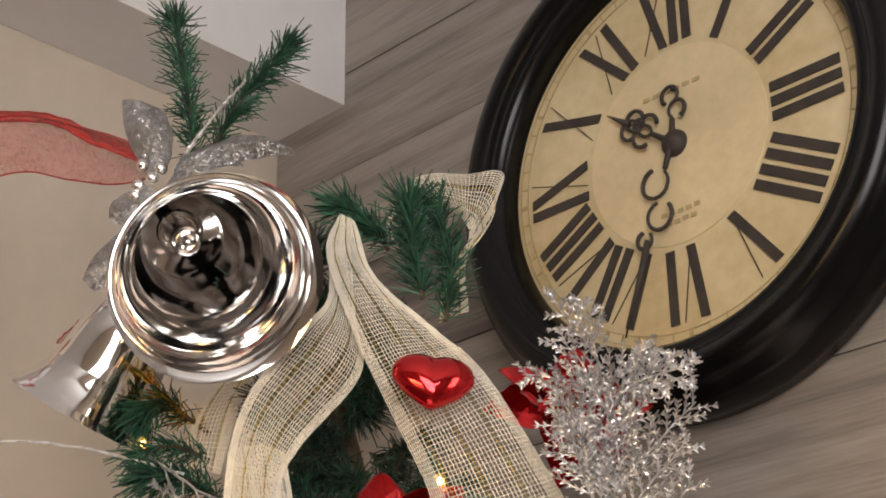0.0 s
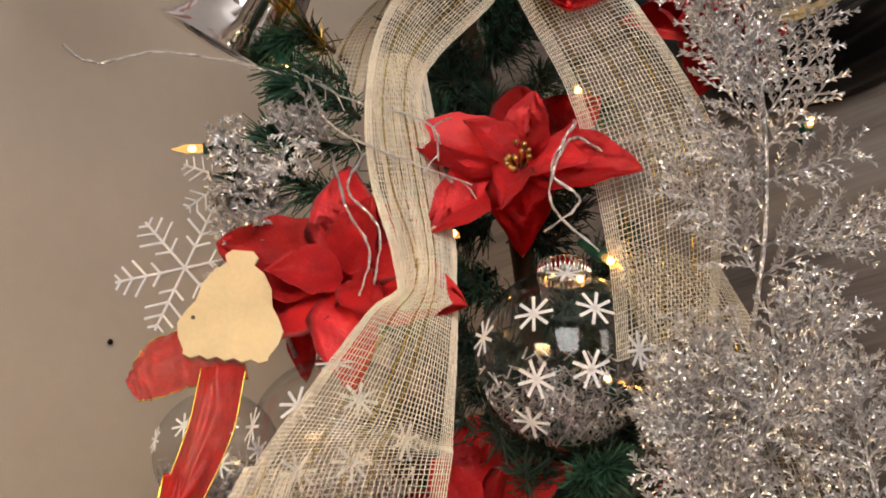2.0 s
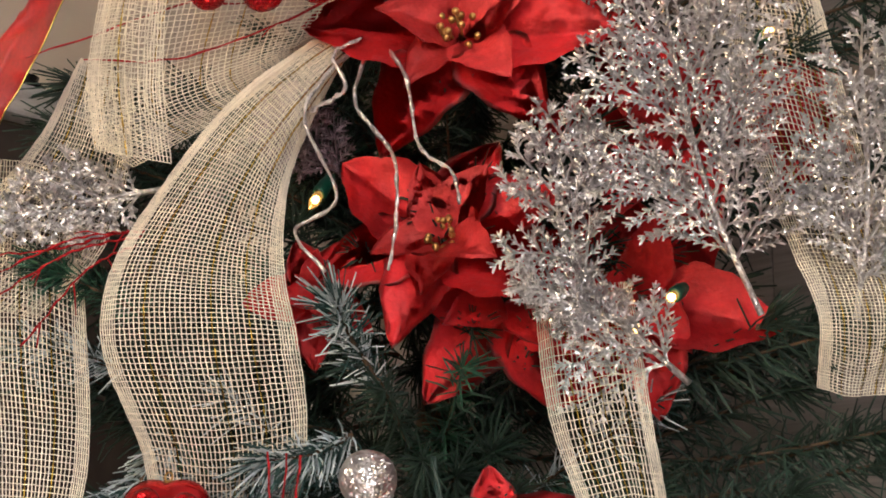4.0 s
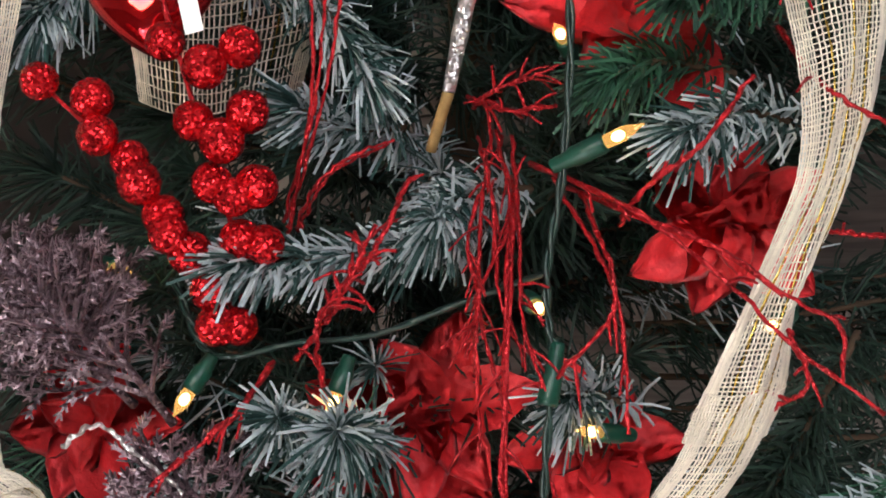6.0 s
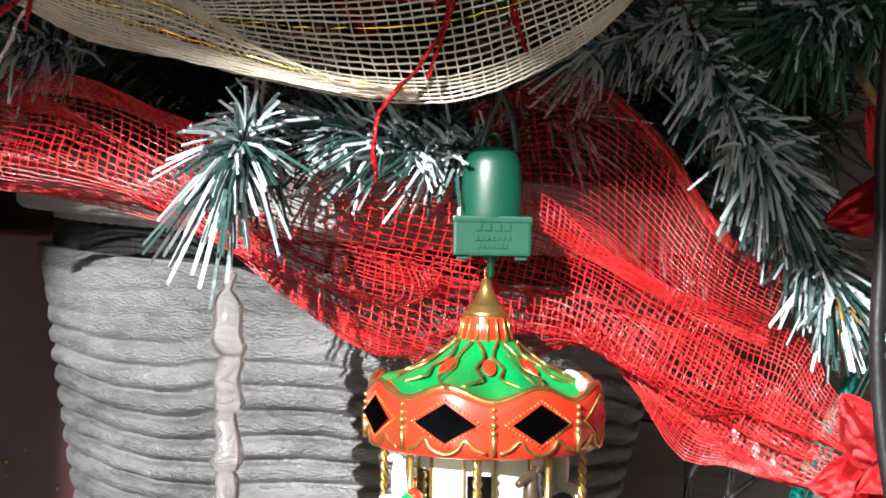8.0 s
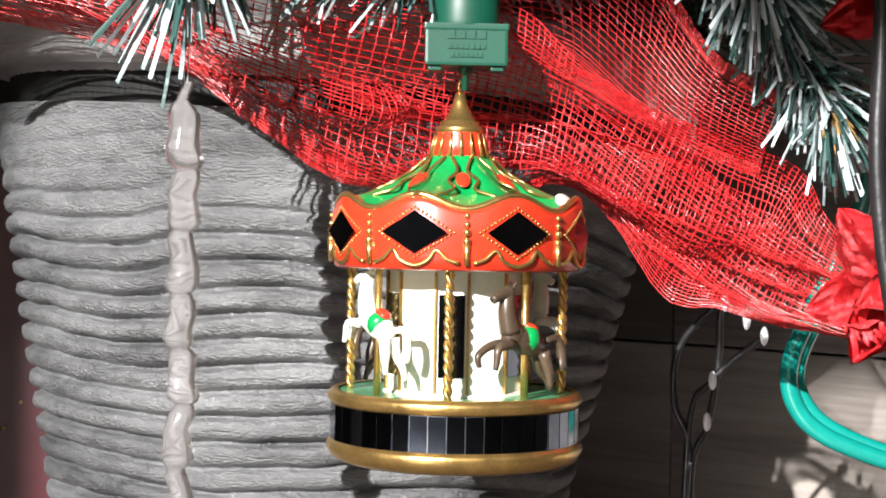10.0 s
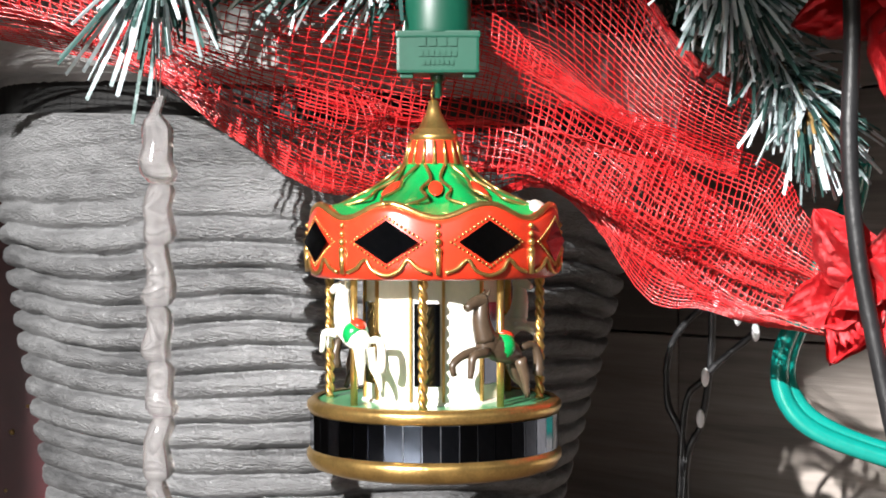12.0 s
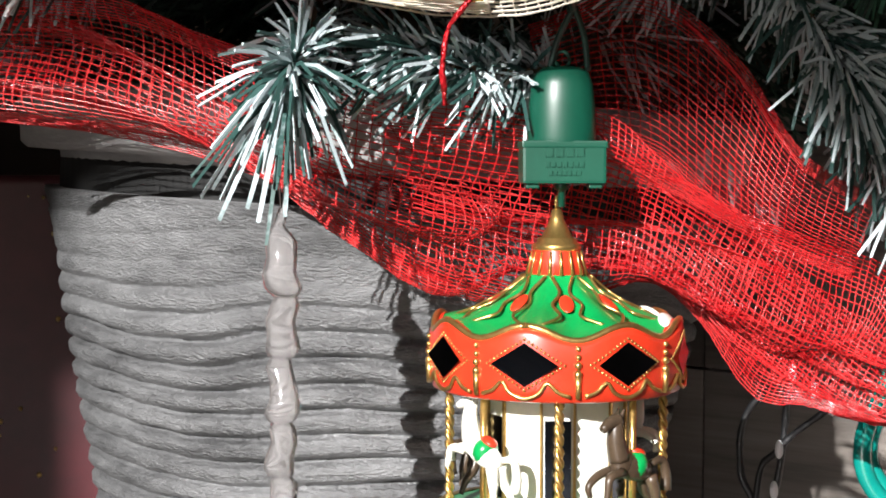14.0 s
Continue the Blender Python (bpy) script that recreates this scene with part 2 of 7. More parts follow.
def tube(bm, pts, r0, r1=None, seg=6, cap=True, wobble=0.0):
    """A round cord along the points, from radius r0 to r1."""
    r1 = r0 if r1 is None else r1
    side, rings = None, []
    for i, p in enumerate(pts):
        t = (pts[min(i + 1, len(pts) - 1)] - pts[max(i - 1, 0)])
        t = t.normalized() if t.length > 1e-9 else Vector((0, 0, 1))
        side = t.orthogonal() if side is None else side - t * side.dot(t)
        side.normalize()
        up = t.cross(side)
        r = r0 + (r1 - r0) * i / max(1, len(pts) - 1)
        r *= 1 + random.uniform(-wobble, wobble)
        rings.append([bm.verts.new(p + (side * math.cos(a) + up * math.sin(a)) * r) for a in (2 * math.pi * k / seg for k in range(seg))])
    for a, b in zip(rings, rings[1:]):
        for k in range(seg):
            bm.faces.new((a[k], a[(k + 1) % seg], b[(k + 1) % seg], b[k]))
    if cap and seg > 2:
        bm.faces.new(rings[0][::-1])
        bm.faces.new(rings[-1])


def revolve(bm, profile, seg=48, m=Matrix.Identity(4), wave=None):
    """A turned body from (radius, height) pairs; wave(a, i) lifts a point."""
    rings = []
    for i, (r, z) in enumerate(profile):
        ring = []
        for k in range(seg):
            a = 2 * math.pi * k / seg
            dz = wave(a, i) if wave else 0.0
            ring.append(bm.verts.new(m @ Vector((r * math.cos(a), r * math.sin(a), z + dz))))
        rings.append(ring)
    for a, b in zip(rings, rings[1:]):
        for k in range(seg):
            bm.faces.new((a[k], a[(k + 1) % seg], b[(k + 1) % seg], b[k]))


def ball(bm, centre, r, seg=14, rings=8, squash=(1, 1, 1)):
    bmesh.ops.create_uvsphere(bm, u_segments=seg, v_segments=rings, radius=r, matrix=Matrix.Translation(centre) @ Matrix.Diagonal((*squash, 1)))


def box(bm, size, m=Matrix.Identity(4), bevel=0.0):
    got = bmesh.ops.create_cube(bm, size=1, matrix=m @ Matrix.Diagonal((*size, 1)))
    if bevel:
        edges = list({e for v in got["verts"] for e in v.link_edges})
        bmesh.ops.bevel(bm, geom=edges, offset=bevel, segments=2, affect="EDGES", profile=0.7)


def to_mesh(name, bm, material, smooth=True):
    me = bpy.data.meshes.new(name)
    bmesh.ops.recalc_face_normals(bm, faces=bm.faces) if len(bm.faces) < 20000 else None
    bm.to_mesh(me)
    bm.free()
    me.materials.append(material)
    if smooth:
        me.shade_smooth()
    return me


def part(name, bm, material, parent=None, label="", smooth=True, kind=""):
    """One mesh object under a thing or a part."""
    me = bm if isinstance(bm, bpy.types.Mesh) else to_mesh(name, bm, material, smooth)
    ob = new(name, me)
    if parent:
        ob.parent = parent
    return tagged(ob, label, kind=kind)


def thing(name, label, category, m=Matrix.Identity(4), group="", kind=""):
    ob = new(name)
    ob.empty_display_size = 0.02
    ob.matrix_basis = m
    return tagged(ob, label, category, group, kind)


def facing(p, way, spin=0.0):
    """A pose at p whose z axis points along way, turned by spin degrees."""
    q = V(way).normalized().to_track_quat("Z", "Y")
    return Matrix.Translation(p) @ q.to_matrix().to_4x4() @ Matrix.Rotation(radians(spin), 4, "Z")


# ---- room ----
WALL = pose(-0.163, 0.668, 0, rz=-36)


def slab(name, lo, hi, material, label, m=Matrix.Identity(4)):
    bm = bmesh.new()
    lo, hi = V(lo), V(hi)
    box(bm, hi - lo, Matrix.Translation((lo + hi) / 2))
    ob = new(name, to_mesh(name, bm, material, False))
    ob.matrix_basis = m
    return tagged(ob, label, "wall" if "wall" in name else name.split("_")[0], kind="structure")


slab("floor", (-2.6, -2.6, -0.1), (2.6, 1.6, 0), FLOOR, "plain brown floor under the pot")
slab("ceiling", (-2.6, -2.6, 2.5), (2.6, 1.6, 2.6), WHITEWALL, "plain white ceiling")
wall_north = slab("wall_north", (-0.14, 0.012, 0), (2.9, 0.12, 2.5), DARKWOOD, "wall clad with grey-brown wooden planks behind the tree", WALL)
slab("wall_header", (-0.14, -0.95, 2.025), (0, 0.02, 2.5), WHITEWALL, "white painted wall above a beige recess", WALL)
slab("wall_west", (-0.24, -0.95, 0), (-0.141, 0.1, 2.5), BEIGE, "smooth beige painted wall", WALL)
slab("wall_west_return", (-1.9, -1.05, 0), (-0.141, -0.951, 2.5), BEIGE, "smooth beige painted wall", WALL)
slab("wall_far_west", (-2.6, -2.6, 0), (-2.5, 1.6, 2.5), BEIGE, "plain beige wall out of view")
slab("wall_east", (2.4, -2.6, 0), (2.5, 1.6, 2.5), BEIGE, "plain beige wall out of view")
# unseen front wall; its stepped opening is placed to bound the sun patch
for i, (x0, x1, z0, z1) in enumerate(((-2.6, -1.24, 0, 2.5), (-1.24, -0.30, 0, 0.60), (-1.24, -0.30, 1.330, 2.5), (-0.73, -0.30, 1.286, 1.329), (-0.30, 2.5, 0, 2.5))):
    slab("wall_south", (x0, -2.5, z0), (x1, -2.4, z1), BEIGE, "plain beige wall out of view with an opening that shapes the sun")

# ---- planked wall ----
def planks():
    rnd = random.Random(4)
    meshes = {}
    h = 0.148
    for row in range(17):
        x = -0.14 - rnd.uniform(0, 0.0)
        first = True
        while x < 2.6:
            w = rnd.choice((0.45, 0.6, 0.9)) if first else rnd.choice((0.9, 1.2))
            first = False
            key = w
            if key not in meshes:
                bm = bmesh.new()
                box(bm, (w - 0.0015, 0.012, h - 0.0015), bevel=0.0012)
                meshes[key] = to_mesh("plank", bm, PLANK, False)
            ob = part("plank", meshes[key], None, wall_north)
            ob.matrix_basis = Matrix.Translation((x + w / 2, 0.006 + rnd.uniform(-0.0008, 0.0008), h * (row + 0.5)))
            x += w


planks()


# ---- wall clock ----
def wall_clock(m):
    """z points out of the dial, y up."""
    clock = thing("wall_clock", "large round black-framed wall clock with aged cream dial", "clock", m)
    bm = bmesh.new()
    revolve(bm, [(0.216, 0.003), (0.217, 0.018), (0.223, 0.027), (0.229, 0.031), (0.234, 0.028), (0.239, 0.034), (0.251, 0.040), (0.262, 0.036),
                 (0.268, 0.027), (0.271, 0.020), (0.279, 0.013), (0.285, 0.002), (0.287, -0.012), (0.284, -0.034), (0.216, -0.034), (0.216, 0.003)], 128)
    part("clock_frame", bm, BLACKFRAME, clock, "moulded glossy black frame")
    bm = bmesh.new()
    revolve(bm, [(0.0005, 0.0), (0.219, 0.0), (0.219, -0.012), (0.0005, -0.012)], 96)
    dial = part("dial", bm, DIAL, clock, "yellowed cream dial", False)
    bm = bmesh.new()
    revolve(bm, [(0.0005, 0.0014), (0.1095, 0.0010), (0.110, 0.0)], 72)
    part("dial_centre", bm, DIALINNER, clock, "", False)
    strokes = {1: "I", 2: "II", 3: "III", 4: "IIII", 5: "V", 6: "VI", 7: "VII", 8: "VIII", 9: "IX", 10: "X", 11: "XI", 12: "XII"}
    r0, r1 = 0.115, 0.193
    for hour, text in strokes.items():
        width = {"I": 0.016, "V": 0.034, "X": 0.034}
        total = sum(width[c] for c in text)
        bm = bmesh.new()
        x = -total / 2
        turn = Matrix.Rotation(-radians(30 * hour), 4, "Z")
        # numerals read with their feet to the centre

        def stroke(x0, x1, w):
            bot, top = Vector((x0, r0, 0.0022)), Vector((x1, r1, 0.0022))
            q = [bot + Vector((-w / 2, 0, 0)), bot + Vector((w / 2, 0, 0)), top + Vector((w / 2, 0, 0)), top + Vector((-w / 2, 0, 0))]
            lift = Vector((0, 0, 0.0012))
            lo = [bm.verts.new(turn @ (p - lift)) for p in q]
            hi = [bm.verts.new(turn @ p) for p in q]
            bm.faces.new(hi)
            for k in range(4):
                bm.faces.new((lo[k], lo[(k + 1) % 4], hi[(k + 1) % 4], hi[k]))

        for c in text:
            w = width[c]
            if c == "I":
                stroke(x + w / 2, x + w / 2, 0.0105)
            elif c == "V":
                stroke(x + w / 2, x + 0.006, 0.0105)
                stroke(x + w / 2, x + w - 0.004, 0.0007)
            else:
                stroke(x + w - 0.006, x + 0.006, 0.0105)
                stroke(x + 0.004, x + w - 0.004, 0.0007)
            x += w
        part("numeral", bm, INK, dial, "", False)
    bm = bmesh.new()
    for r in (0.2005, 0.2105):
        revolve(bm, [(r, 0.0002), (r, 0.0014), (r + 0.0007, 0.0014), (r + 0.0007, 0.0002)], 120)
    for k in range(60):
        box(bm, (0.0012 if k % 5 else 0.004, 0.011, 0.0012), Matrix.Rotation(radians(6 * k), 4, "Z") @ Matrix.Translation((0, 0.2058, 0.0008)))
    part("minute_track", bm, FAINTINK, dial, "thin dark minute ring", False)
    for y, w, n in ((0.062, 0.075, 6), (-0.075, 0.05, 5), (-0.085, 0.04, 4)):
        bm = bmesh.new()
        for k in range(n):
            box(bm, (w / n * 0.7, 0.0045, 0.0008), Matrix.Translation((w * ((k + 0.5) / n - 0.5), y + random.uniform(-.001, .001), 0.0018)))
        part("faint_lettering", bm, FAINTINK, dial, "faint unreadable brown lettering", False, kind="stuff")

    def hand(name, turn, length, loops):
        bm = bmesh.new()
        rot = Matrix.Rotation(-radians(turn), 4, "Z")
        z = 0.008
        for sx, y, r in loops:
            n = 16
            pts = [rot @ Vector((sx * r * 0.5 + r * math.cos(a), y + r * math.sin(a), z)) for a in (radians(-60 + 300 * i / n) * (1 if sx > 0 else -1) + (0 if sx > 0 else math.pi) for i in range(n + 1))]
            tube(bm, pts, 0.0024, 0.0018, 6)
        last = max(y + r for _, y, r in loops)
        tube(bm, [rot @ Vector((0, 0.0, z)), rot @ Vector((0, min(y - r for _, y, r in loops), z))], 0.004, 0.003, 6)
        tube(bm, [rot @ Vector((0, last * 0.92, z)), rot @ Vector((0, length, z))], 0.0042, 0.0008, 6)
        part(name, bm, INK, clock, "ornate scrolled dark hand")

    hand("hour_hand", -52, 0.100, ((1, 0.040, 0.012), (-1, 0.040, 0.012), (1, 0.060, 0.011), (-1, 0.060, 0.011), (1, 0.052, 0.006)))
    hand("minute_hand", 201, 0.205, ((1, 0.045, 0.016), (-1, 0.078, 0.015), (1, 0.105, 0.009)))
    hand("hand_tail", 8, 0.06, ((1, 0.035, 0.010), (-1, 0.052, 0.010)))
    bm = bmesh.new()
    revolve(bm, [(0.0005, 0.012), (0.009, 0.011), (0.014, 0.006), (0.015, 0.001)], 20)
    part("hub", bm, INK, clock)


wall_clock(WALL @ pose(0.557, -0.040, 1.732) @ Matrix.Rotation(radians(90), 4, "X"))


# ---- pot ----
def plant_pot(m):
    pot = thing("plant_pot", "round dark grey pot with carved wavy ridges", "pot", m)
    rnd = random.Random(7)
    H = 0.286
    n, seg = 340, 210
    bm = bmesh.new()
    rings = []
    phases = [(rnd.uniform(0, 6.28), rnd.uniform(0, 6.28)) for _ in range(60)]
    for i in range(n + 1):
        z = H * i / n
        ring = []
        for k in range(seg):
            a = 2 * math.pi * k / seg
            r = 0.096 + 0.217 * z
            warp = 0.0040 * math.sin(2 * a + 0.8) + 0.0020 * math.sin(5 * a + 9 * z / H) + 0.0036 * noise.noise((a * 2.2, z * 14, 3)) + 0.0012 * noise.noise((a * 7, z * 40, 8))
            q = (z + warp) / 0.0096
            cell, fr = math.floor(q), q - math.floor(q)
            lump = noise.noise((a * 4.0, cell * 3.1, 0.0))
            groove = math.exp(-((fr - 0.5) / (0.13 + 0.04 * lump)) ** 2)
            crest = abs(math.cos(math.pi * fr)) ** 0.8
            fade = min(1.0, max(0.0, (0.232 - z) / 0.025)) * 0.88 + 0.12
            r += fade * (0.0008 * lump + 0.0024 * crest - 0.0046 * groove * (0.75 + 0.6 * lump))
            if z > 0.2585:
                r -= 0.026
            r += 0.0006 * noise.noise((a * 40, z * 260, 1))
            ring.append(bm.verts.new((r * math.cos(a), r * math.sin(a), z)))
        rings.append(ring)
    for a, b in zip(rings, rings[1:]):
        for k in range(seg):
            bm.faces.new((a[k], a[(k + 1) % seg], b[(k + 1) % seg], b[k]))
    bm.faces.new(rings[0][::-1])
    part("pot_body", bm, POT, pot, "dark grey body with silvery carved ridges")
    bm = bmesh.new()
    revolve(bm, [(0.129, 0.262), (0.131, 0.2735), (0.160, 0.2745), (0.1630, 0.2770), (0.1650, 0.297), (0.1645, 0.2995), (0.155, 0.3005), (0.151, 0.298), (0.143, 0.255)], 120)
    part("pot_rim", bm, POTRIM, pot, "smooth lighter grey rim")
    # added black ring: the rim's shade on the groove, put in as colour
    bm = bmesh.new()
    revolve(bm, [(0.134, 0.2575), (0.1460, 0.2575), (0.1460, 0.2738), (0.134, 0.2738)], 96)
    part("groove_shade", bm, GROOVESHADE, pot, "black ring painting the shade in the groove under the rim", False)
    bm = bmesh.new()
    revolve(bm, [(0.0005, 0.265), (0.128, 0.262)], 48, wave=lambda a, i: 0.004 * math.sin(7 * a))
    part("soil", bm, BARK, pot, "dark filling in the pot")


plant_pot(pose(-0.090, 0.204, 0, ry=3))


# ---- sideboard against the beige wall ----
def sideboard():
    z = 0.97
    ob = thing("sideboard", "low dark grey sideboard against beige wall", "cabinet", WALL)
    bm = bmesh.new()
    box(bm, (0.13, 0.70, 0.03), Matrix.Translation((-0.075, -0.52, z)), 0.004)
    part("top", bm, POTRIM, ob, "grey top board", False)
    bm = bmesh.new()
    box(bm, (0.11, 0.66, z - 0.015), Matrix.Translation((-0.085, -0.52, (z - 0.015) / 2)), 0.004)
    part("body", bm, DARKWOOD, ob, "dark wooden body", False)
    for y, h, r in ((-0.30, 0.045, 0.026), (-0.40, 0.035, 0.020), (-0.50, 0.05, 0.022), (-0.62, 0.04, 0.03)):
        jar = thing("dark_jar", "small dark jar standing on the sideboard", "jar", WALL @ pose(-0.085, y, z + 0.015), "jars on the sideboard")
        bm = bmesh.new()
        revolve(bm, [(0.0005, 0), (r * 0.9, 0), (r, h * 0.1), (r, h * 0.7), (r * 0.6, h * 0.85), (r * 0.65, h), (0.0005, h)], 24)
        part("jar_body", bm, BLACKFRAME, jar)


sideboard()
nail = thing("wall_nail", "small dark nail in the beige wall", "nail", WALL @ pose(-0.141, -0.385, 1.273) @ Matrix.Rotation(radians(90), 4, "Y"))
bm = bmesh.new()
revolve(bm, [(0.0003, 0.006), (0.003, 0.0055), (0.0032, 0.004), (0.0012, 0.0035), (0.0012, -0.004)], 12)
part("nail_head", bm, BLACKFRAME, nail)


# ---- makers of tree things ----
def net_ribbon(bm, bm_gold, bm_edge, stations, n_long=28, cell=0.0036, r=0.00044, bulge=0.006, gold=(0.3, 0.7), edge=3, seed=1, ripple=0.0015):
    """An open-weave ribbon between two edges: threads along and across, with dense selvedges."""
    rnd = random.Random(seed)
    left, right = [s[0] for s in stations], [s[1] for s in stations]
    raw = spline([(V(a) + V(b)) / 2 for a, b in stations], 60)
    length = sum((b - a).length for a, b in zip(raw, raw[1:]))
    n = max(24, int(length / cell))
    L, R = spline(left, n), spline(right, n)
    grid, last = [], Vector((0, -1, 0))
    for i in range(n):
        t = (L[min(i + 1, n - 1)] + R[min(i + 1, n - 1)] - L[max(i - 1, 0)] - R[max(i - 1, 0)])
        nor = t.cross(R[i] - L[i])
        nor = nor.normalized() if nor.length > 1e-9 else last
        if nor.dot(last) < 0:
            nor = -nor
        last = nor
        row = []
        for k in range(n_long):
            v = k / (n_long - 1)
            p = L[i].lerp(R[i], v) + nor * (bulge * 4 * v * (1 - v) + ripple * math.sin(v * 9 + i * 0.11) + 0.0012 * noise.noise((i * 0.12, v * 4, seed)))
            p += Vector((rnd.uniform(-1, 1), rnd.uniform(-1, 1), rnd.uniform(-1, 1))) * 0.00022
            row.append(p)
        grid.append(row)
    marks = [int(g * (n_long - 1)) for g in gold]
    for k in range(n_long):
        pts = [grid[i][k] for i in range(n)]
        rim = k < edge or k >= n_long - edge
        tube(bm_gold if k in marks else (bm_edge if rim else bm), pts, r * (0.95 if k in marks else 1.0), None, 3, False, 0.6 if k in marks else 0.15)
        if k < edge or k >= n_long - edge:
            j = k + 1 if k < edge else k - 1
            tube(bm_edge, [grid[i][k].lerp(grid[i][j], 0.5) for i in range(n)], r * 1.15, None, 3, False, 0.2)
    for i in range(n):
        tube(bm, grid[i], r * 0.85, None, 3, False, 0.15)


def mesh_ribbon(stations, label, material=CREAM, shiny=True, **kw):
    top = V(stations[0][0])
    bm, bg, be = bmesh.new(), bmesh.new(), bmesh.new()
    net_ribbon(bm, bg, be, stations, **kw)
    rib = thing("mesh_ribbon", label, "ribbon", group="mesh ribbons on the tree")
    part("weave", bm, material, rib, kind="stuff")
    part("selvedge", be, material, rib, "dense woven edge", kind="stuff")
    if shiny:
        part("gold_thread", bg, GOLDTHREAD, rib, "shiny gold tinsel threads", kind="stuff")
    return rib


def cloth_strip(name, stations, material, label, category, edge_material=None, bulge=0.01, ripple=0.004, nv=14, nu=90, seed=1):
    """A strip of thin sheer cloth with a wired edge."""
    L, R = spline([s[0] for s in stations], nu), spline([s[1] for s in stations], nu)
    bm = bmesh.new()
    grid = []
    for i in range(nu):
        t = L[min(i + 1, nu - 1)] + R[min(i + 1, nu - 1)] - L[max(i - 1, 0)] - R[max(i - 1, 0)]
        nor = t.cross(R[i] - L[i])
        nor = nor.normalized() if nor.length > 1e-9 else Vector((0, -1, 0))
        grid.append([L[i].lerp(R[i], k / (nv - 1)) + nor * (bulge * 4 * (k / (nv - 1)) * (1 - k / (nv - 1)) + ripple * noise.noise((i * 0.15, k * 0.5, seed))) for k in range(nv)])
    vs = [[bm.verts.new(p) for p in row] for row in grid]
    for a, b in zip(vs, vs[1:]):
        for k in range(nv - 1):
            bm.faces.new((a[k], a[k + 1], b[k + 1], b[k]))
    bmesh.ops.solidify(bm, geom=list(bm.faces), thickness=0.0004)
    ob = thing(name, label, category)
    part("cloth", bm, material, ob)
    bm = bmesh.new()
    for k in (0, nv - 1):
        tube(bm, [row[k] for row in grid], 0.0007, None, 4)
    part("wired_edge", bm, edge_material or GOLDTHREAD, ob, "thin glinting edge wire", kind="stuff")
    return ob


def petal(length, width, cup, fold, droop, seed):
    """A pointed petal along +x with veins and a folded midrib."""
    bm = bmesh.new()
    nu, nv = 14, 8
    rnd = random.Random(seed)
    grid = []
    for i in range(nu + 1):
        u = i / nu
        w = width * (math.sin(math.pi * min(1, u ** 0.8)) ** 0.75) * (1 - 0.25 * u) + 0.0012 * (1 - u)
        row = []
        for k in range(nv + 1):
            v = k / nv * 2 - 1
            z = cup * math.sin(u * math.pi * 0.6) - droop * u * u + fold * abs(v) * w * 0.55
            z += 0.0012 * math.sin((u * 9 + abs(v) * 3.0) * 2.2) * (1 - abs(v)) * (0.3 + u)
            z += 0.003 * noise.noise((u * 3, v * 2, seed))
            row.append(bm.verts.new((length * u, v * w / 2 * (1 + 0.06 * math.sin(u * 20 + seed)), z)))
        grid.append(row)
    for a, b in zip(grid, grid[1:]):
        for k in range(nv):
            bm.faces.new((a[k], a[k + 1], b[k + 1], b[k]))
    bmesh.ops.solidify(bm, geom=list(bm.faces), thickness=0.0006)
    return bm


PETALS = {}


def poinsettia(place, way, size, spin=0.0, label="red fabric poinsettia flower with gold centre", n=6, small=5, faded=False, centre=True, skip=()):
    flower = thing("poinsettia", label, "flower", facing(place, way, spin), "poinsettias on the tree")
    for ring, count, scale, tilt, mat_ in ((0, n, 1.0, 6, REDPETAL), (1, small, 0.62, 24, PALEPETAL if faded else REDPETAL)):
        for k in range(count):
            if ring == 0 and k in skip:
                continue
            kind = (k + ring * 2) % 3
            key = (ring, kind, round(size, 3), mat_.name)
            if key not in PETALS:
                PETALS[key] = to_mesh("petal", petal(size * scale * (1.0, 0.9, 1.06)[kind], size * scale * (0.70, 0.64, 0.76)[kind], size * 0.10, 0.35, size * (0.10, 0.22, 0.02)[kind], kind + 5 * ring), mat_)
            ob = part("petal", PETALS[key], None, flower)
            a = 360 / count * k + ring * 30 + 9 * math.sin(k * 2.3 + spin)
            ob.matrix_basis = Matrix.Rotation(radians(a), 4, "Z") @ Matrix.Rotation(radians(-tilt - 5 * math.sin(k * 1.7)), 4, "Y") @ Matrix.Translation((size * 0.06, 0, 0.002 + 0.004 * ring))
    if centre:
        bm = bmesh.new()
        rnd = random.Random(int(spin) + 3)
        for k in range(14):
            a, r = rnd.uniform(0, 6.28), size * 0.16 * math.sqrt(rnd.random())
            top = Vector((r * math.cos(a), r * math.sin(a), size * rnd.uniform(0.16, 0.26)))
            tube(bm, [Vector((r * 0.4 * math.cos(a), r * 0.4 * math.sin(a), 0)), top], size * 0.012, None, 5)
            ball(bm, top, size * 0.030, 8, 5)
        part("flower_centre", bm, GOLD, flower, "cluster of gold stamens", kind="stuff")
    return flower


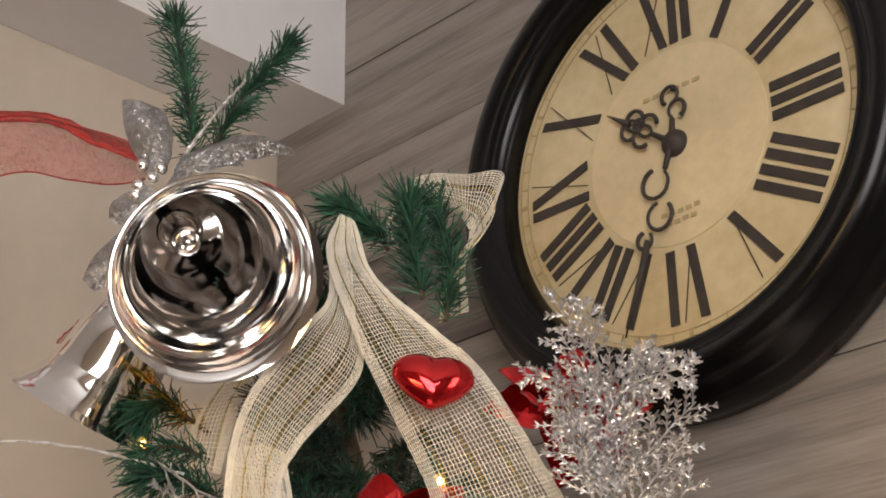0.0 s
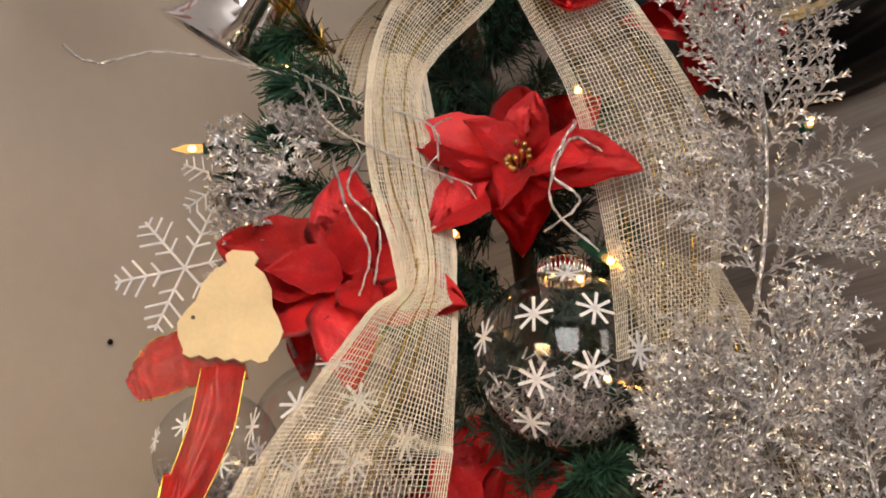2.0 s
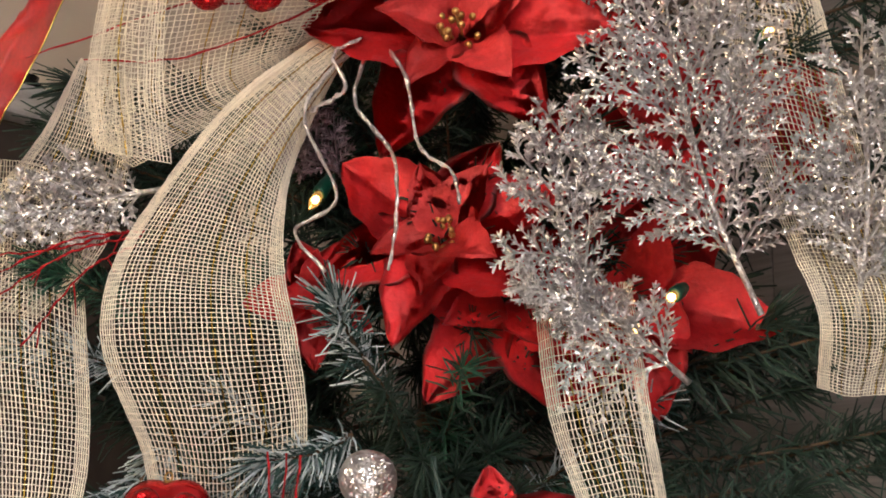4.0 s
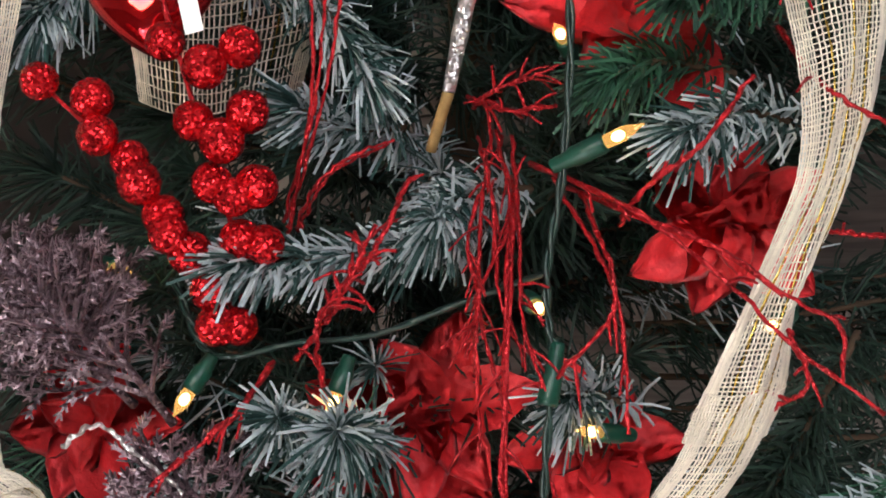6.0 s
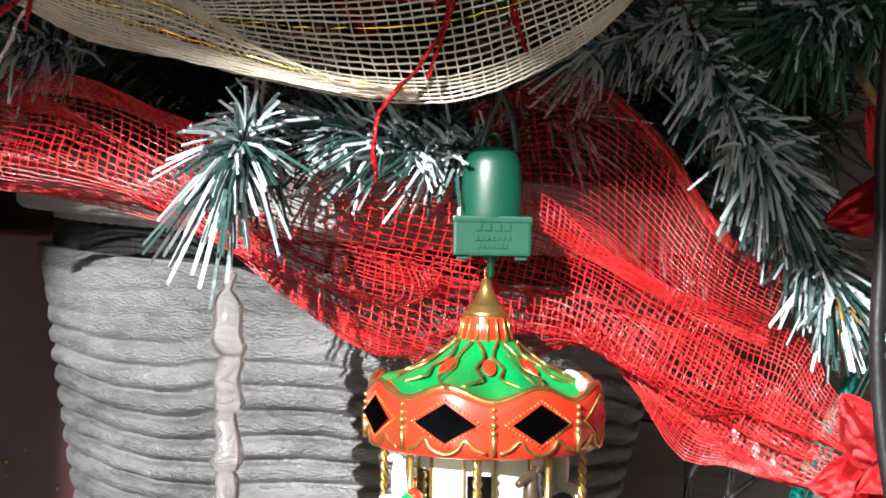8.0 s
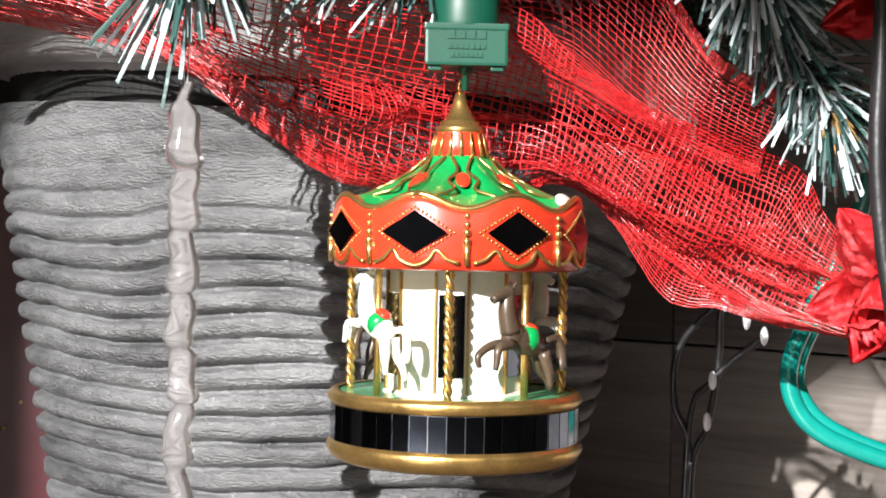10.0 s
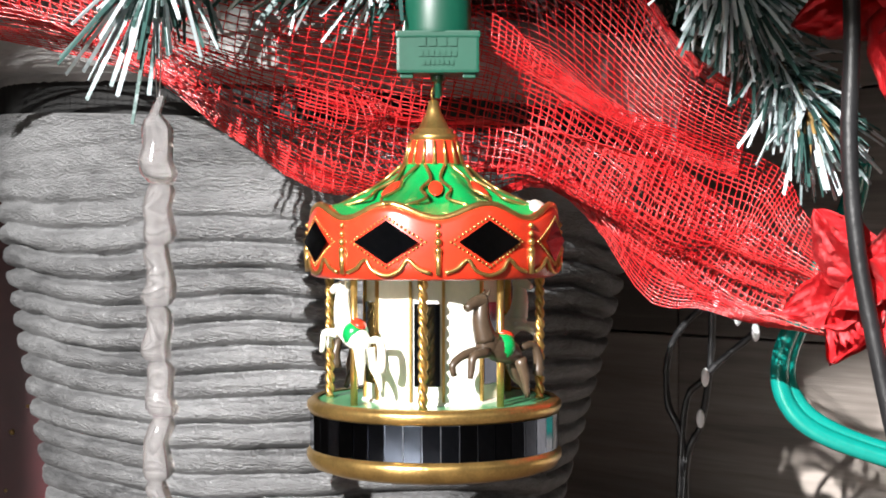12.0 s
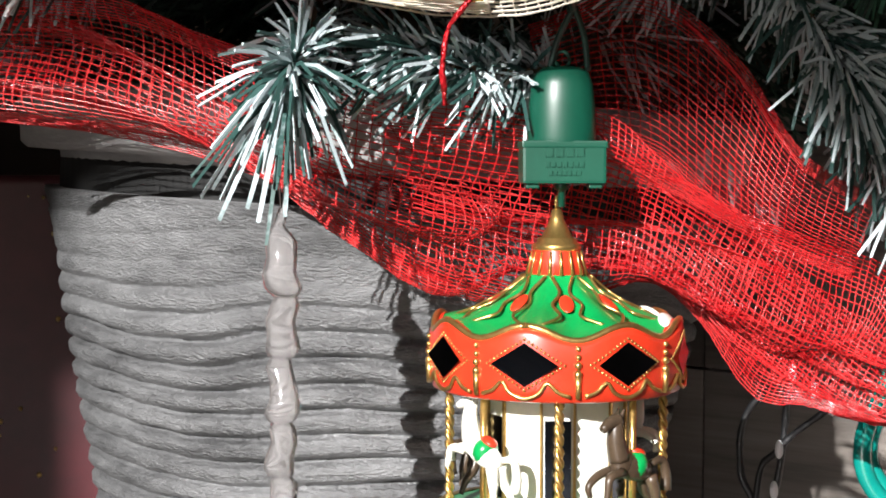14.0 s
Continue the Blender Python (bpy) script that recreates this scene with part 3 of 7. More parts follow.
def needle_branch(points, tree, needle=0.020, count=260, material=FROST, spread=62, stem=0.0016, tuft=True, width=0.0013, curl=0.45, seed=1, label="", wild=0.75):
    """A wire twig with flat needles all round; the tip is closed with a tuft."""
    rnd = random.Random(seed)
    pts = spline(points, 30)
    bm = bmesh.new()
    tube(bm, pts, stem * 1.3, stem * 0.7, 6)
    branch = part("branch", bm, BARK, tree, label)
    verts, faces = [], []
    for i in range(count):
        s = rnd.random() ** 0.8
        tipward = tuft and i < count * 0.16
        if tipward:
            s = rnd.uniform(0.95, 1.0)
        f = s * (len(pts) - 1)
        k = min(int(f), len(pts) - 2)
        p = pts[k].lerp(pts[k + 1], f - k)
        t = (pts[k + 1] - pts[k]).normalized()
        side = t.orthogonal().normalized()
        side.rotate(Matrix.Rotation(rnd.uniform(0, 2 * math.pi), 3, t))
        ang = radians(rnd.uniform(8, spread) if tipward else rnd.gauss(spread, 14))
        d = (t * math.cos(ang) + side * math.sin(ang)).normalized()
        d += Vector((rnd.gauss(0, 1), rnd.gauss(0, 1), rnd.gauss(0, 1))) * wild * 0.4
        d.normalize()
        ln = needle * rnd.uniform(0.45, 1.2)
        w = d.orthogonal().normalized()
        w.rotate(Matrix.Rotation(rnd.uniform(0, 3.14), 3, d))
        h = d.cross(w)
        bend = (t * rnd.uniform(0, 1) + Vector((0, 0, -0.5))) * curl * ln
        base = len(verts)
        for u, ww in ((0.0, 0.8), (0.55, 1.0), (1.0, 0.75)):
            c = p + d * ln * u + bend * u * u
            for sx, sy in ((-1, -0.25), (1, -0.25), (0, 0.35)):
                verts.append(c + w * (sx * width * ww / 2) + h * (sy * width * ww))
        for a in (base, base + 3):
            for q in range(3):
                faces.append((a + q, a + (q + 1) % 3, a + 3 + (q + 1) % 3, a + 3 + q))
        faces.append((base + 6, base + 7, base + 8))
    me = bpy.data.meshes.new("needles")
    me.from_pydata([tuple(v) for v in verts], [], faces)
    me.materials.append(material)
    part("needles", me, None, branch, kind="stuff")
    return branch


def glitter_spray(points, size, label, name="glitter_spray", category="spray", material=SILVERGLITTER, seed=1, density=1.0, fan=40, flat=0.45, stem=0.0020, depth=2, face=(0.25, -0.95, 0.1), leaf=1.5):
    """A cedar-like pick: a stem with forked side twigs, each set with scaly leaflets."""
    rnd = random.Random(seed)
    spray = thing(name, label, category, group="glitter sprays on the tree")
    face = V(face).normalized()
    stembm = bmesh.new()
    pts = spline(points, 13)
    tube(stembm, pts, stem, stem * 0.5, 6, True, 0.1)
    part("stem", stembm, material, spray)
    verts, faces = [], []

    def prism(a, b, r0, r1):
        t = (b - a)
        if t.length < 1e-6:
            return
        t.normalize()
        s = t.orthogonal().normalized()
        u = t.cross(s)
        base = len(verts)
        for c, r in ((a, r0), (b, r1)):
            for k in range(3):
                q = 2.094 * k
                verts.append(tuple(c + (s * math.cos(q) + u * math.sin(q)) * r))
        for k in range(3):
            faces.append((base + k, base + (k + 1) % 3, base + 3 + (k + 1) % 3, base + 3 + k))
        faces.append((base + 3, base + 4, base + 5))

    def twig(p, d, length, level):
        n = max(3, int(length / (0.0048 / density)))
        q = p.copy()
        step = length / n
        for i in range(n):
            d = (d + Vector((rnd.gauss(0, 1), rnd.gauss(0, 1), rnd.gauss(0, 1))) * 0.07).normalized()
            nxt = q + d * step
            r = 0.0011 * (1 - 0.5 * i / n) * (1.25 if level == 0 else 0.85)
            prism(q, nxt, r, r * 0.92)
            side = d.cross(face)
            side = side.normalized() if side.length > 1e-6 else d.orthogonal()
            for sg in (-1, 1):
                if level < depth - 1 and i % 2 == (0 if sg > 0 else 1) and length * 0.55 > 0.008:
                    a = radians(fan + rnd.uniform(-10, 10))
                    dd = d * math.cos(a) + side * sg * math.sin(a) + face * rnd.uniform(-flat, flat)
                    twig(nxt, dd.normalized(), length * 0.42 * (1 - 0.55 * i / n) * rnd.uniform(0.75, 1.15), level + 1)
                elif level >= depth - 1 or length < 0.02:
                    dd = (d * 0.75 + side * sg * 0.65 + face * rnd.uniform(-0.5, 0.5)).normalized()
                    prism(nxt, nxt + dd * 0.0030 * leaf * rnd.uniform(0.7, 1.3), 0.0009 * leaf, 0.0004 * leaf)
            q = nxt
        prism(q, q + d * 0.004, 0.001, 0.0003)

    n = len(pts)
    for i in range(2, n):
        t = (pts[i] - pts[i - 1]).normalized()
        side = t.cross(face).normalized()
        for sg in (-1, 1):
            if rnd.random() < 0.12:
                continue
            a = radians(fan + rnd.uniform(-12, 12))
            d = (t * math.cos(a) + side * sg * math.sin(a) + face * rnd.uniform(-flat, flat * 1.3)).normalized()
            twig(pts[i], d, size * (1 - 0.62 * i / n) * rnd.uniform(0.75, 1.15), 0)
    twig(pts[-1], (pts[-1] - pts[-2]).normalized(), size * 0.4, 0)
    me = bpy.data.meshes.new("foliage")
    me.from_pydata(verts, [], faces)
    me.materials.append(material)
    part("foliage", me, None, spray, kind="stuff")
    return spray


def light_bulb(base, tip, scale=1.0, bulb=True, label="lit warm-white mini bulb in green plastic socket"):
    """Socket from base, bulb on to the tip."""
    base, tip = V(base), V(tip)
    way = tip - base
    ob = thing("mini_light", label, "light", facing(base, way), "mini lights on the tree")
    n = way.length * (0.58 if bulb else 1.0)
    r = 0.0042 * scale
    bm = bmesh.new()
    revolve(bm, [(0.0003, 0), (r * 0.62, 0), (r * 0.72, n * 0.05), (r * 0.80, n * 0.35), (r * 1.0, n * 0.42), (r * 1.02, n * 0.93), (r * 0.9, n), (r * 0.6, n)], 14)
    part("socket", bm, GREENPLASTIC, ob, "green plastic socket")
    if bulb:
        m = way.length - n
        bm = bmesh.new()
        revolve(bm, [(r * 0.6, n - 0.001), (r * 0.68, n + m * 0.15), (r * 0.70, n + m * 0.5), (r * 0.45, n + m * 0.72), (r * 0.22, n + m * 0.85), (r * 0.08, n + m), (0.0002, n + m)], 12)
        g = part("bulb", bm, BULBGLASS, ob, "pointed clear glass bulb")
        g.visible_shadow = False
        bm = bmesh.new()
        ball(bm, (0, 0, n + m * 0.34), r * 0.45, 8, 6, (1, 1, 1.5))
        part("filament", bm, FILAMENT, ob, "glowing warm filament")
    return ob


def cord(name, points, r, material, label, category, n=50, seg=6, twist=0, gap=None, wobble=0.0):
    """One or two cables along a line; twist counts the turns of a pair."""
    pts = spline(points, n)
    ob = thing(name, label, category)
    for s in ((0,) if not twist else (0, math.pi)):
        bm = bmesh.new()
        out = []
        for i, p in enumerate(pts):
            if twist:
                a = s + 2 * math.pi * twist * i / n
                p = p + Vector((math.cos(a), math.sin(a), 0)) * r * 0.95
            out.append(p)
        tube(bm, out, r, None, seg, True, wobble)
        part("strand" if twist else "cable", bm, material, ob)
    return ob


def bell(mouth, apex, radius, label):
    """Hollow bell from its mouth to its apex."""
    mouth, apex = V(mouth), V(apex)
    h = (apex - mouth).length
    ob = thing("bell", label, "bell", facing(mouth, apex - mouth), "silver bells on the tree top")
    R = radius
    out = [(R, 0), (R * 0.985, h * 0.012), (R * 0.90, h * 0.05), (R * 0.80, h * 0.12), (R * 0.70, h * 0.24), (R * 0.64, h * 0.42), (R * 0.60, h * 0.60), (R * 0.55, h * 0.74), (R * 0.45, h * 0.88), (R * 0.30, h * 0.96), (R * 0.10, h), (0.0005, h)]
    inn = [(0.0005, h - 0.002), (R * 0.10, h - 0.002), (R * 0.22, h * 0.925), (R * 0.25, h * 0.86), (R * 0.40, h * 0.83), (R * 0.44, h * 0.76), (R * 0.53, h * 0.70), (R * 0.57, h * 0.58), (R * 0.61, h * 0.42), (R * 0.63, h * 0.36), (R * 0.69, h * 0.31), (R * 0.70, h * 0.24), (R * 0.76, h * 0.18), (R * 0.81, h * 0.115), (R * 0.86, h * 0.09), (R * 0.90, h * 0.045), (R * 0.965, h * 0.012), (R, 0)]
    bm = bmesh.new()
    revolve(bm, out + inn, 72)
    part("bell_shell", bm, CHROME, ob, "polished silver stepped bell shell")
    bm = bmesh.new()
    revolve(bm, [(0.0005, h * 0.62), (R * 0.10, h * 0.63), (R * 0.15, h * 0.68), (R * 0.15, h * 0.76), (R * 0.08, h * 0.83), (0.002, h * 0.86), (0.002, h)], 24)
    part("clapper", bm, CHROME, ob, "round silver clapper")
    return ob


def heart(place, w, way, material, label, spin=0.0, thick=0.5, cap=False, tall=0.74):
    """A puffed heart."""
    bm = bmesh.new()
    bmesh.ops.create_uvsphere(bm, u_segments=40, v_segments=24, radius=1)
    for v in bm.verts:
        x, y, z = v.co
        yy = y * 0.92 + 0.42 * abs(x) * (1 - 0.35 * abs(x)) - 0.10
        if yy < 0:
            x *= 1 - 0.16 * min(1.0, -yy)
        crease = 0.16 * math.exp(-(x / 0.12) ** 2) * max(0.0, 0.5 + 0.5 * yy)
        v.co = Vector((x * w / 2, yy * w / 2 * tall, (z * thick * (1 - crease)) * w / 2))
    ob = thing("heart_ornament", label, "ornament", facing(place, way, spin), "heart ornaments")
    part("heart_body", bm, material, ob)
    if cap:
        bm = bmesh.new()
        revolve(bm, [(w * 0.05, w * 0.32), (w * 0.055, w * 0.40), (w * 0.03, w * 0.41), (0.0004, w * 0.41)], 12, Matrix.Rotation(radians(-90), 4, "X"))
        tube(bm, [Vector((w * 0.04 * math.cos(a), w * 0.45 + w * 0.05 * math.sin(a), 0)) for a in (k * math.pi / 6 for k in range(13))], 0.0006, None, 5)
        part("cap", bm, GOLD, ob, "gold cap with loop")
    return ob


def berry(bm, p, r, seed):
    """A glitter-coated berry, slightly rough."""
    got = bmesh.ops.create_icosphere(bm, subdivisions=3, radius=r, matrix=Matrix.Translation(p))
    for v in got["verts"]:
        d = v.co - V(p)
        v.co = V(p) + d * (1 + 0.035 * noise.noise(d * 900 + Vector((seed, 0, 0))))


def berry_pick(stems, berries, label, r, stem_r=0.0009):
    ob = thing("berry_pick", label, "berries", group="red berry picks on the tree")
    for path in stems:
        bm = bmesh.new()
        tube(bm, spline(path, 20), stem_r, stem_r * 0.8, 5, True, 0.2)
        part("stem", bm, REDTWIG, ob, "thin red glitter stem")
    for i, p in enumerate(berries):
        bm = bmesh.new()
        berry(bm, V(p), r * (0.92 + 0.16 * ((i * 37) % 10) / 10), i)
        part("berry", bm, REDGLITTER, ob)
    return ob


def glitter_twigs(paths, material, label, name="glitter_twig", r=0.0009, fork=0, seed=1, category="twig"):
    """Loose wavy wires coated with glitter, with short forks where asked."""
    rnd = random.Random(seed)
    ob = thing(name, label, category, group=label)
    for path in paths:
        bm = bmesh.new()
        pts = spline(path, 40)
        pts = [p + Vector((noise.noise((i * 0.4, seed, 0)), noise.noise((i * 0.4, seed, 5)), noise.noise((i * 0.4, seed, 9)))) * 0.0012 for i, p in enumerate(pts)]
        tube(bm, pts, r * 0.85, r * 0.62, 5, True, 0.35)
        forks = []
        for _ in range(fork):
            i = rnd.randint(5, 38)
            t = (pts[i] - pts[i - 1]).normalized()
            d = (t + Vector((rnd.gauss(0, .6), rnd.gauss(0, .4), rnd.gauss(0, .6)))).normalized()
            ln = rnd.uniform(0.005, 0.018)
            forks.append(spline([pts[i], pts[i] + d * ln * 0.5, pts[i] + d * ln + Vector((0, 0, -ln * 0.2))], 8))
        stem_ob = part("twig", bm, material, ob)
        for line in forks:
            bm = bmesh.new()
            tube(bm, line, r * 0.62, r * 0.4, 5, True, 0.3)
            part("side_twig", bm, material, stem_ob)
    return ob


def star_flake(bm, m, r, w, arms=8):
    for k in range(arms // 2):
        box(bm, (2 * r, w, 0.0006), m @ Matrix.Rotation(math.pi * k / (arms / 2), 4, "Z"))


def clear_ball(centre, r, label, seed=1):
    """A hollow clear globe with frosted stars outside and tinsel at the bottom."""
    centre = V(centre)
    rnd = random.Random(seed)
    ob = thing("clear_ball", label, "ornament", Matrix.Translation(centre), "clear ball ornaments")
    bm = bmesh.new()
    prof = [(max(0.0005, r * math.sin(a)), r * math.cos(a)) for a in (math.pi * (0.09 + 0.91 * i / 28) for i in range(29))]
    revolve(bm, prof, 48)
    g = part("globe", bm, CLEAR, ob, "clear plastic globe")
    g.visible_shadow = False
    bm = bmesh.new()
    revolve(bm, [(r * 0.30, r * 0.93), (r * 0.29, r * 1.12), (r * 0.24, r * 1.16), (0.0005, r * 1.17)], 36, wave=lambda a, i: 0)
    for k in range(36):
        a = 2 * math.pi * k / 36
        box(bm, (0.0012, 0.0012, r * 0.18), Matrix.Translation((r * 0.295 * math.cos(a), r * 0.295 * math.sin(a), r * 1.03)))
    part("cap", bm, CHROME, ob, "ribbed silver cap", kind="stuff")
    for th, ph in ((-100, 12), (-62, 16), (-64, -22), (-100, -28), (-140, 5), (-30, -5), (-118, -55), (-80, 48)):
        d = Vector((math.cos(radians(th)) * math.cos(radians(ph)), math.sin(radians(th)) * math.cos(radians(ph)), math.sin(radians(ph))))
        bm = bmesh.new()
        star_flake(bm, facing((0, 0, 0), d, rnd.uniform(0, 40)), r * 0.21, r * 0.035)
        st = part("star", bm, SNOW, ob, "white frosted star", False)
        st.matrix_basis = Matrix.Translation(d * (r * 1.006))
    verts, faces = [], []
    for i in range(900):
        p = Vector((rnd.gauss(0, 0.42), rnd.gauss(0, 0.42), rnd.triangular(-0.95, 0.0, -0.75))) * r
        if p.length > r * 0.93:
            p *= r * 0.92 / p.length
        d = Vector((rnd.gauss(0, 1), rnd.gauss(0, 1), rnd.gauss(0, 1))).normalized() * r * 0.07
        w = d.orthogonal().normalized() * 0.0011
        b = len(verts)
        for q in (p - d - w, p - d + w, p + d + w * 0.6, p + d - w * 0.6):
            verts.append(tuple(q * min(1, r * 0.95 / max(q.length, 1e-6))))
        faces.append((b, b + 1, b + 2, b + 3))
    me = bpy.data.meshes.new("tinsel")
    me.from_pydata(verts, [], faces)
    me.materials.append(SILVERGLITTER)
    part("tinsel", me, None, ob, "shredded silver tinsel", kind="stuff")
    return ob


# ---- the tree ----
tree = thing("christmas_tree", "artificial green pine tree with frosted needle tips", "tree", Matrix.Identity(4))
TRUNK = [(-0.10, 0.23, 0.22), (-0.04, 0.215, 0.6), (0.01, 0.18, 1.06), (-0.03, 0.13, 1.38), (-0.11, 0.06, 1.58)]
bm = bmesh.new()
tube(bm, spline(TRUNK, 30), 0.016, 0.006, 10)
part("trunk", bm, BARK, tree, "thin dark brown trunk")


def fill_branches():
    rnd = random.Random(21)
    axis = spline(TRUNK, 200)
    for i in range(200):
        z = 0.31 + 1.20 * ((i * 0.618034) % 1.0)
        c = min(axis, key=lambda p: abs(p.z - z))
        reach = 0.225 - 0.14 * max(0.0, (z - 0.55)) / 0.9
        az = radians(rnd.uniform(-165, -8))
        d = Vector((math.cos(az), math.sin(az) * 0.92, rnd.uniform(-0.1, 0.35)))
        end = c + d * reach * rnd.uniform(0.72, 1.0)
        end.y = max(end.y, 0.035 if z > 0.5 else 0.02)
        mid = c.lerp(end, 0.5) + Vector((0, 0, -0.012))
        low = z < 0.62
        needle_branch([c.lerp(end, 0.25), mid, end], tree, 0.023 if low else 0.021, 190, FROST if low and rnd.random() < 0.3 else (NEEDLE if rnd.random() < 0.35 else SHADENEEDLE), seed=i + 50, stem=0.0012)


fill_branches()


def low_branches():
    """The wide dark skirt of branches behind the ornaments, shade put into its needle colour."""
    rnd = random.Random(33)
    for i in range(150):
        z = 0.30 + 0.62 * ((i * 0.618034) % 1.0)
        root_ = Vector((-0.06, 0.22, z - 0.03))
        x = rnd.uniform(-0.34, 0.36)
        end = Vector((x, rnd.uniform(0.05, 0.17) + 0.12 * abs(x), z + rnd.uniform(-0.02, 0.04)))
        if end.x > 0.1:
            end.y = min(end.y, 0.30 - 0.56 * end.x)
        needle_branch([root_.lerp(end, 0.3), root_.lerp(end, 0.65) + Vector((0, 0, -0.01)), end], tree, 0.030, 210, SHADENEEDLE, seed=i + 900, stem=0.0014, width=0.0016)


low_branches()
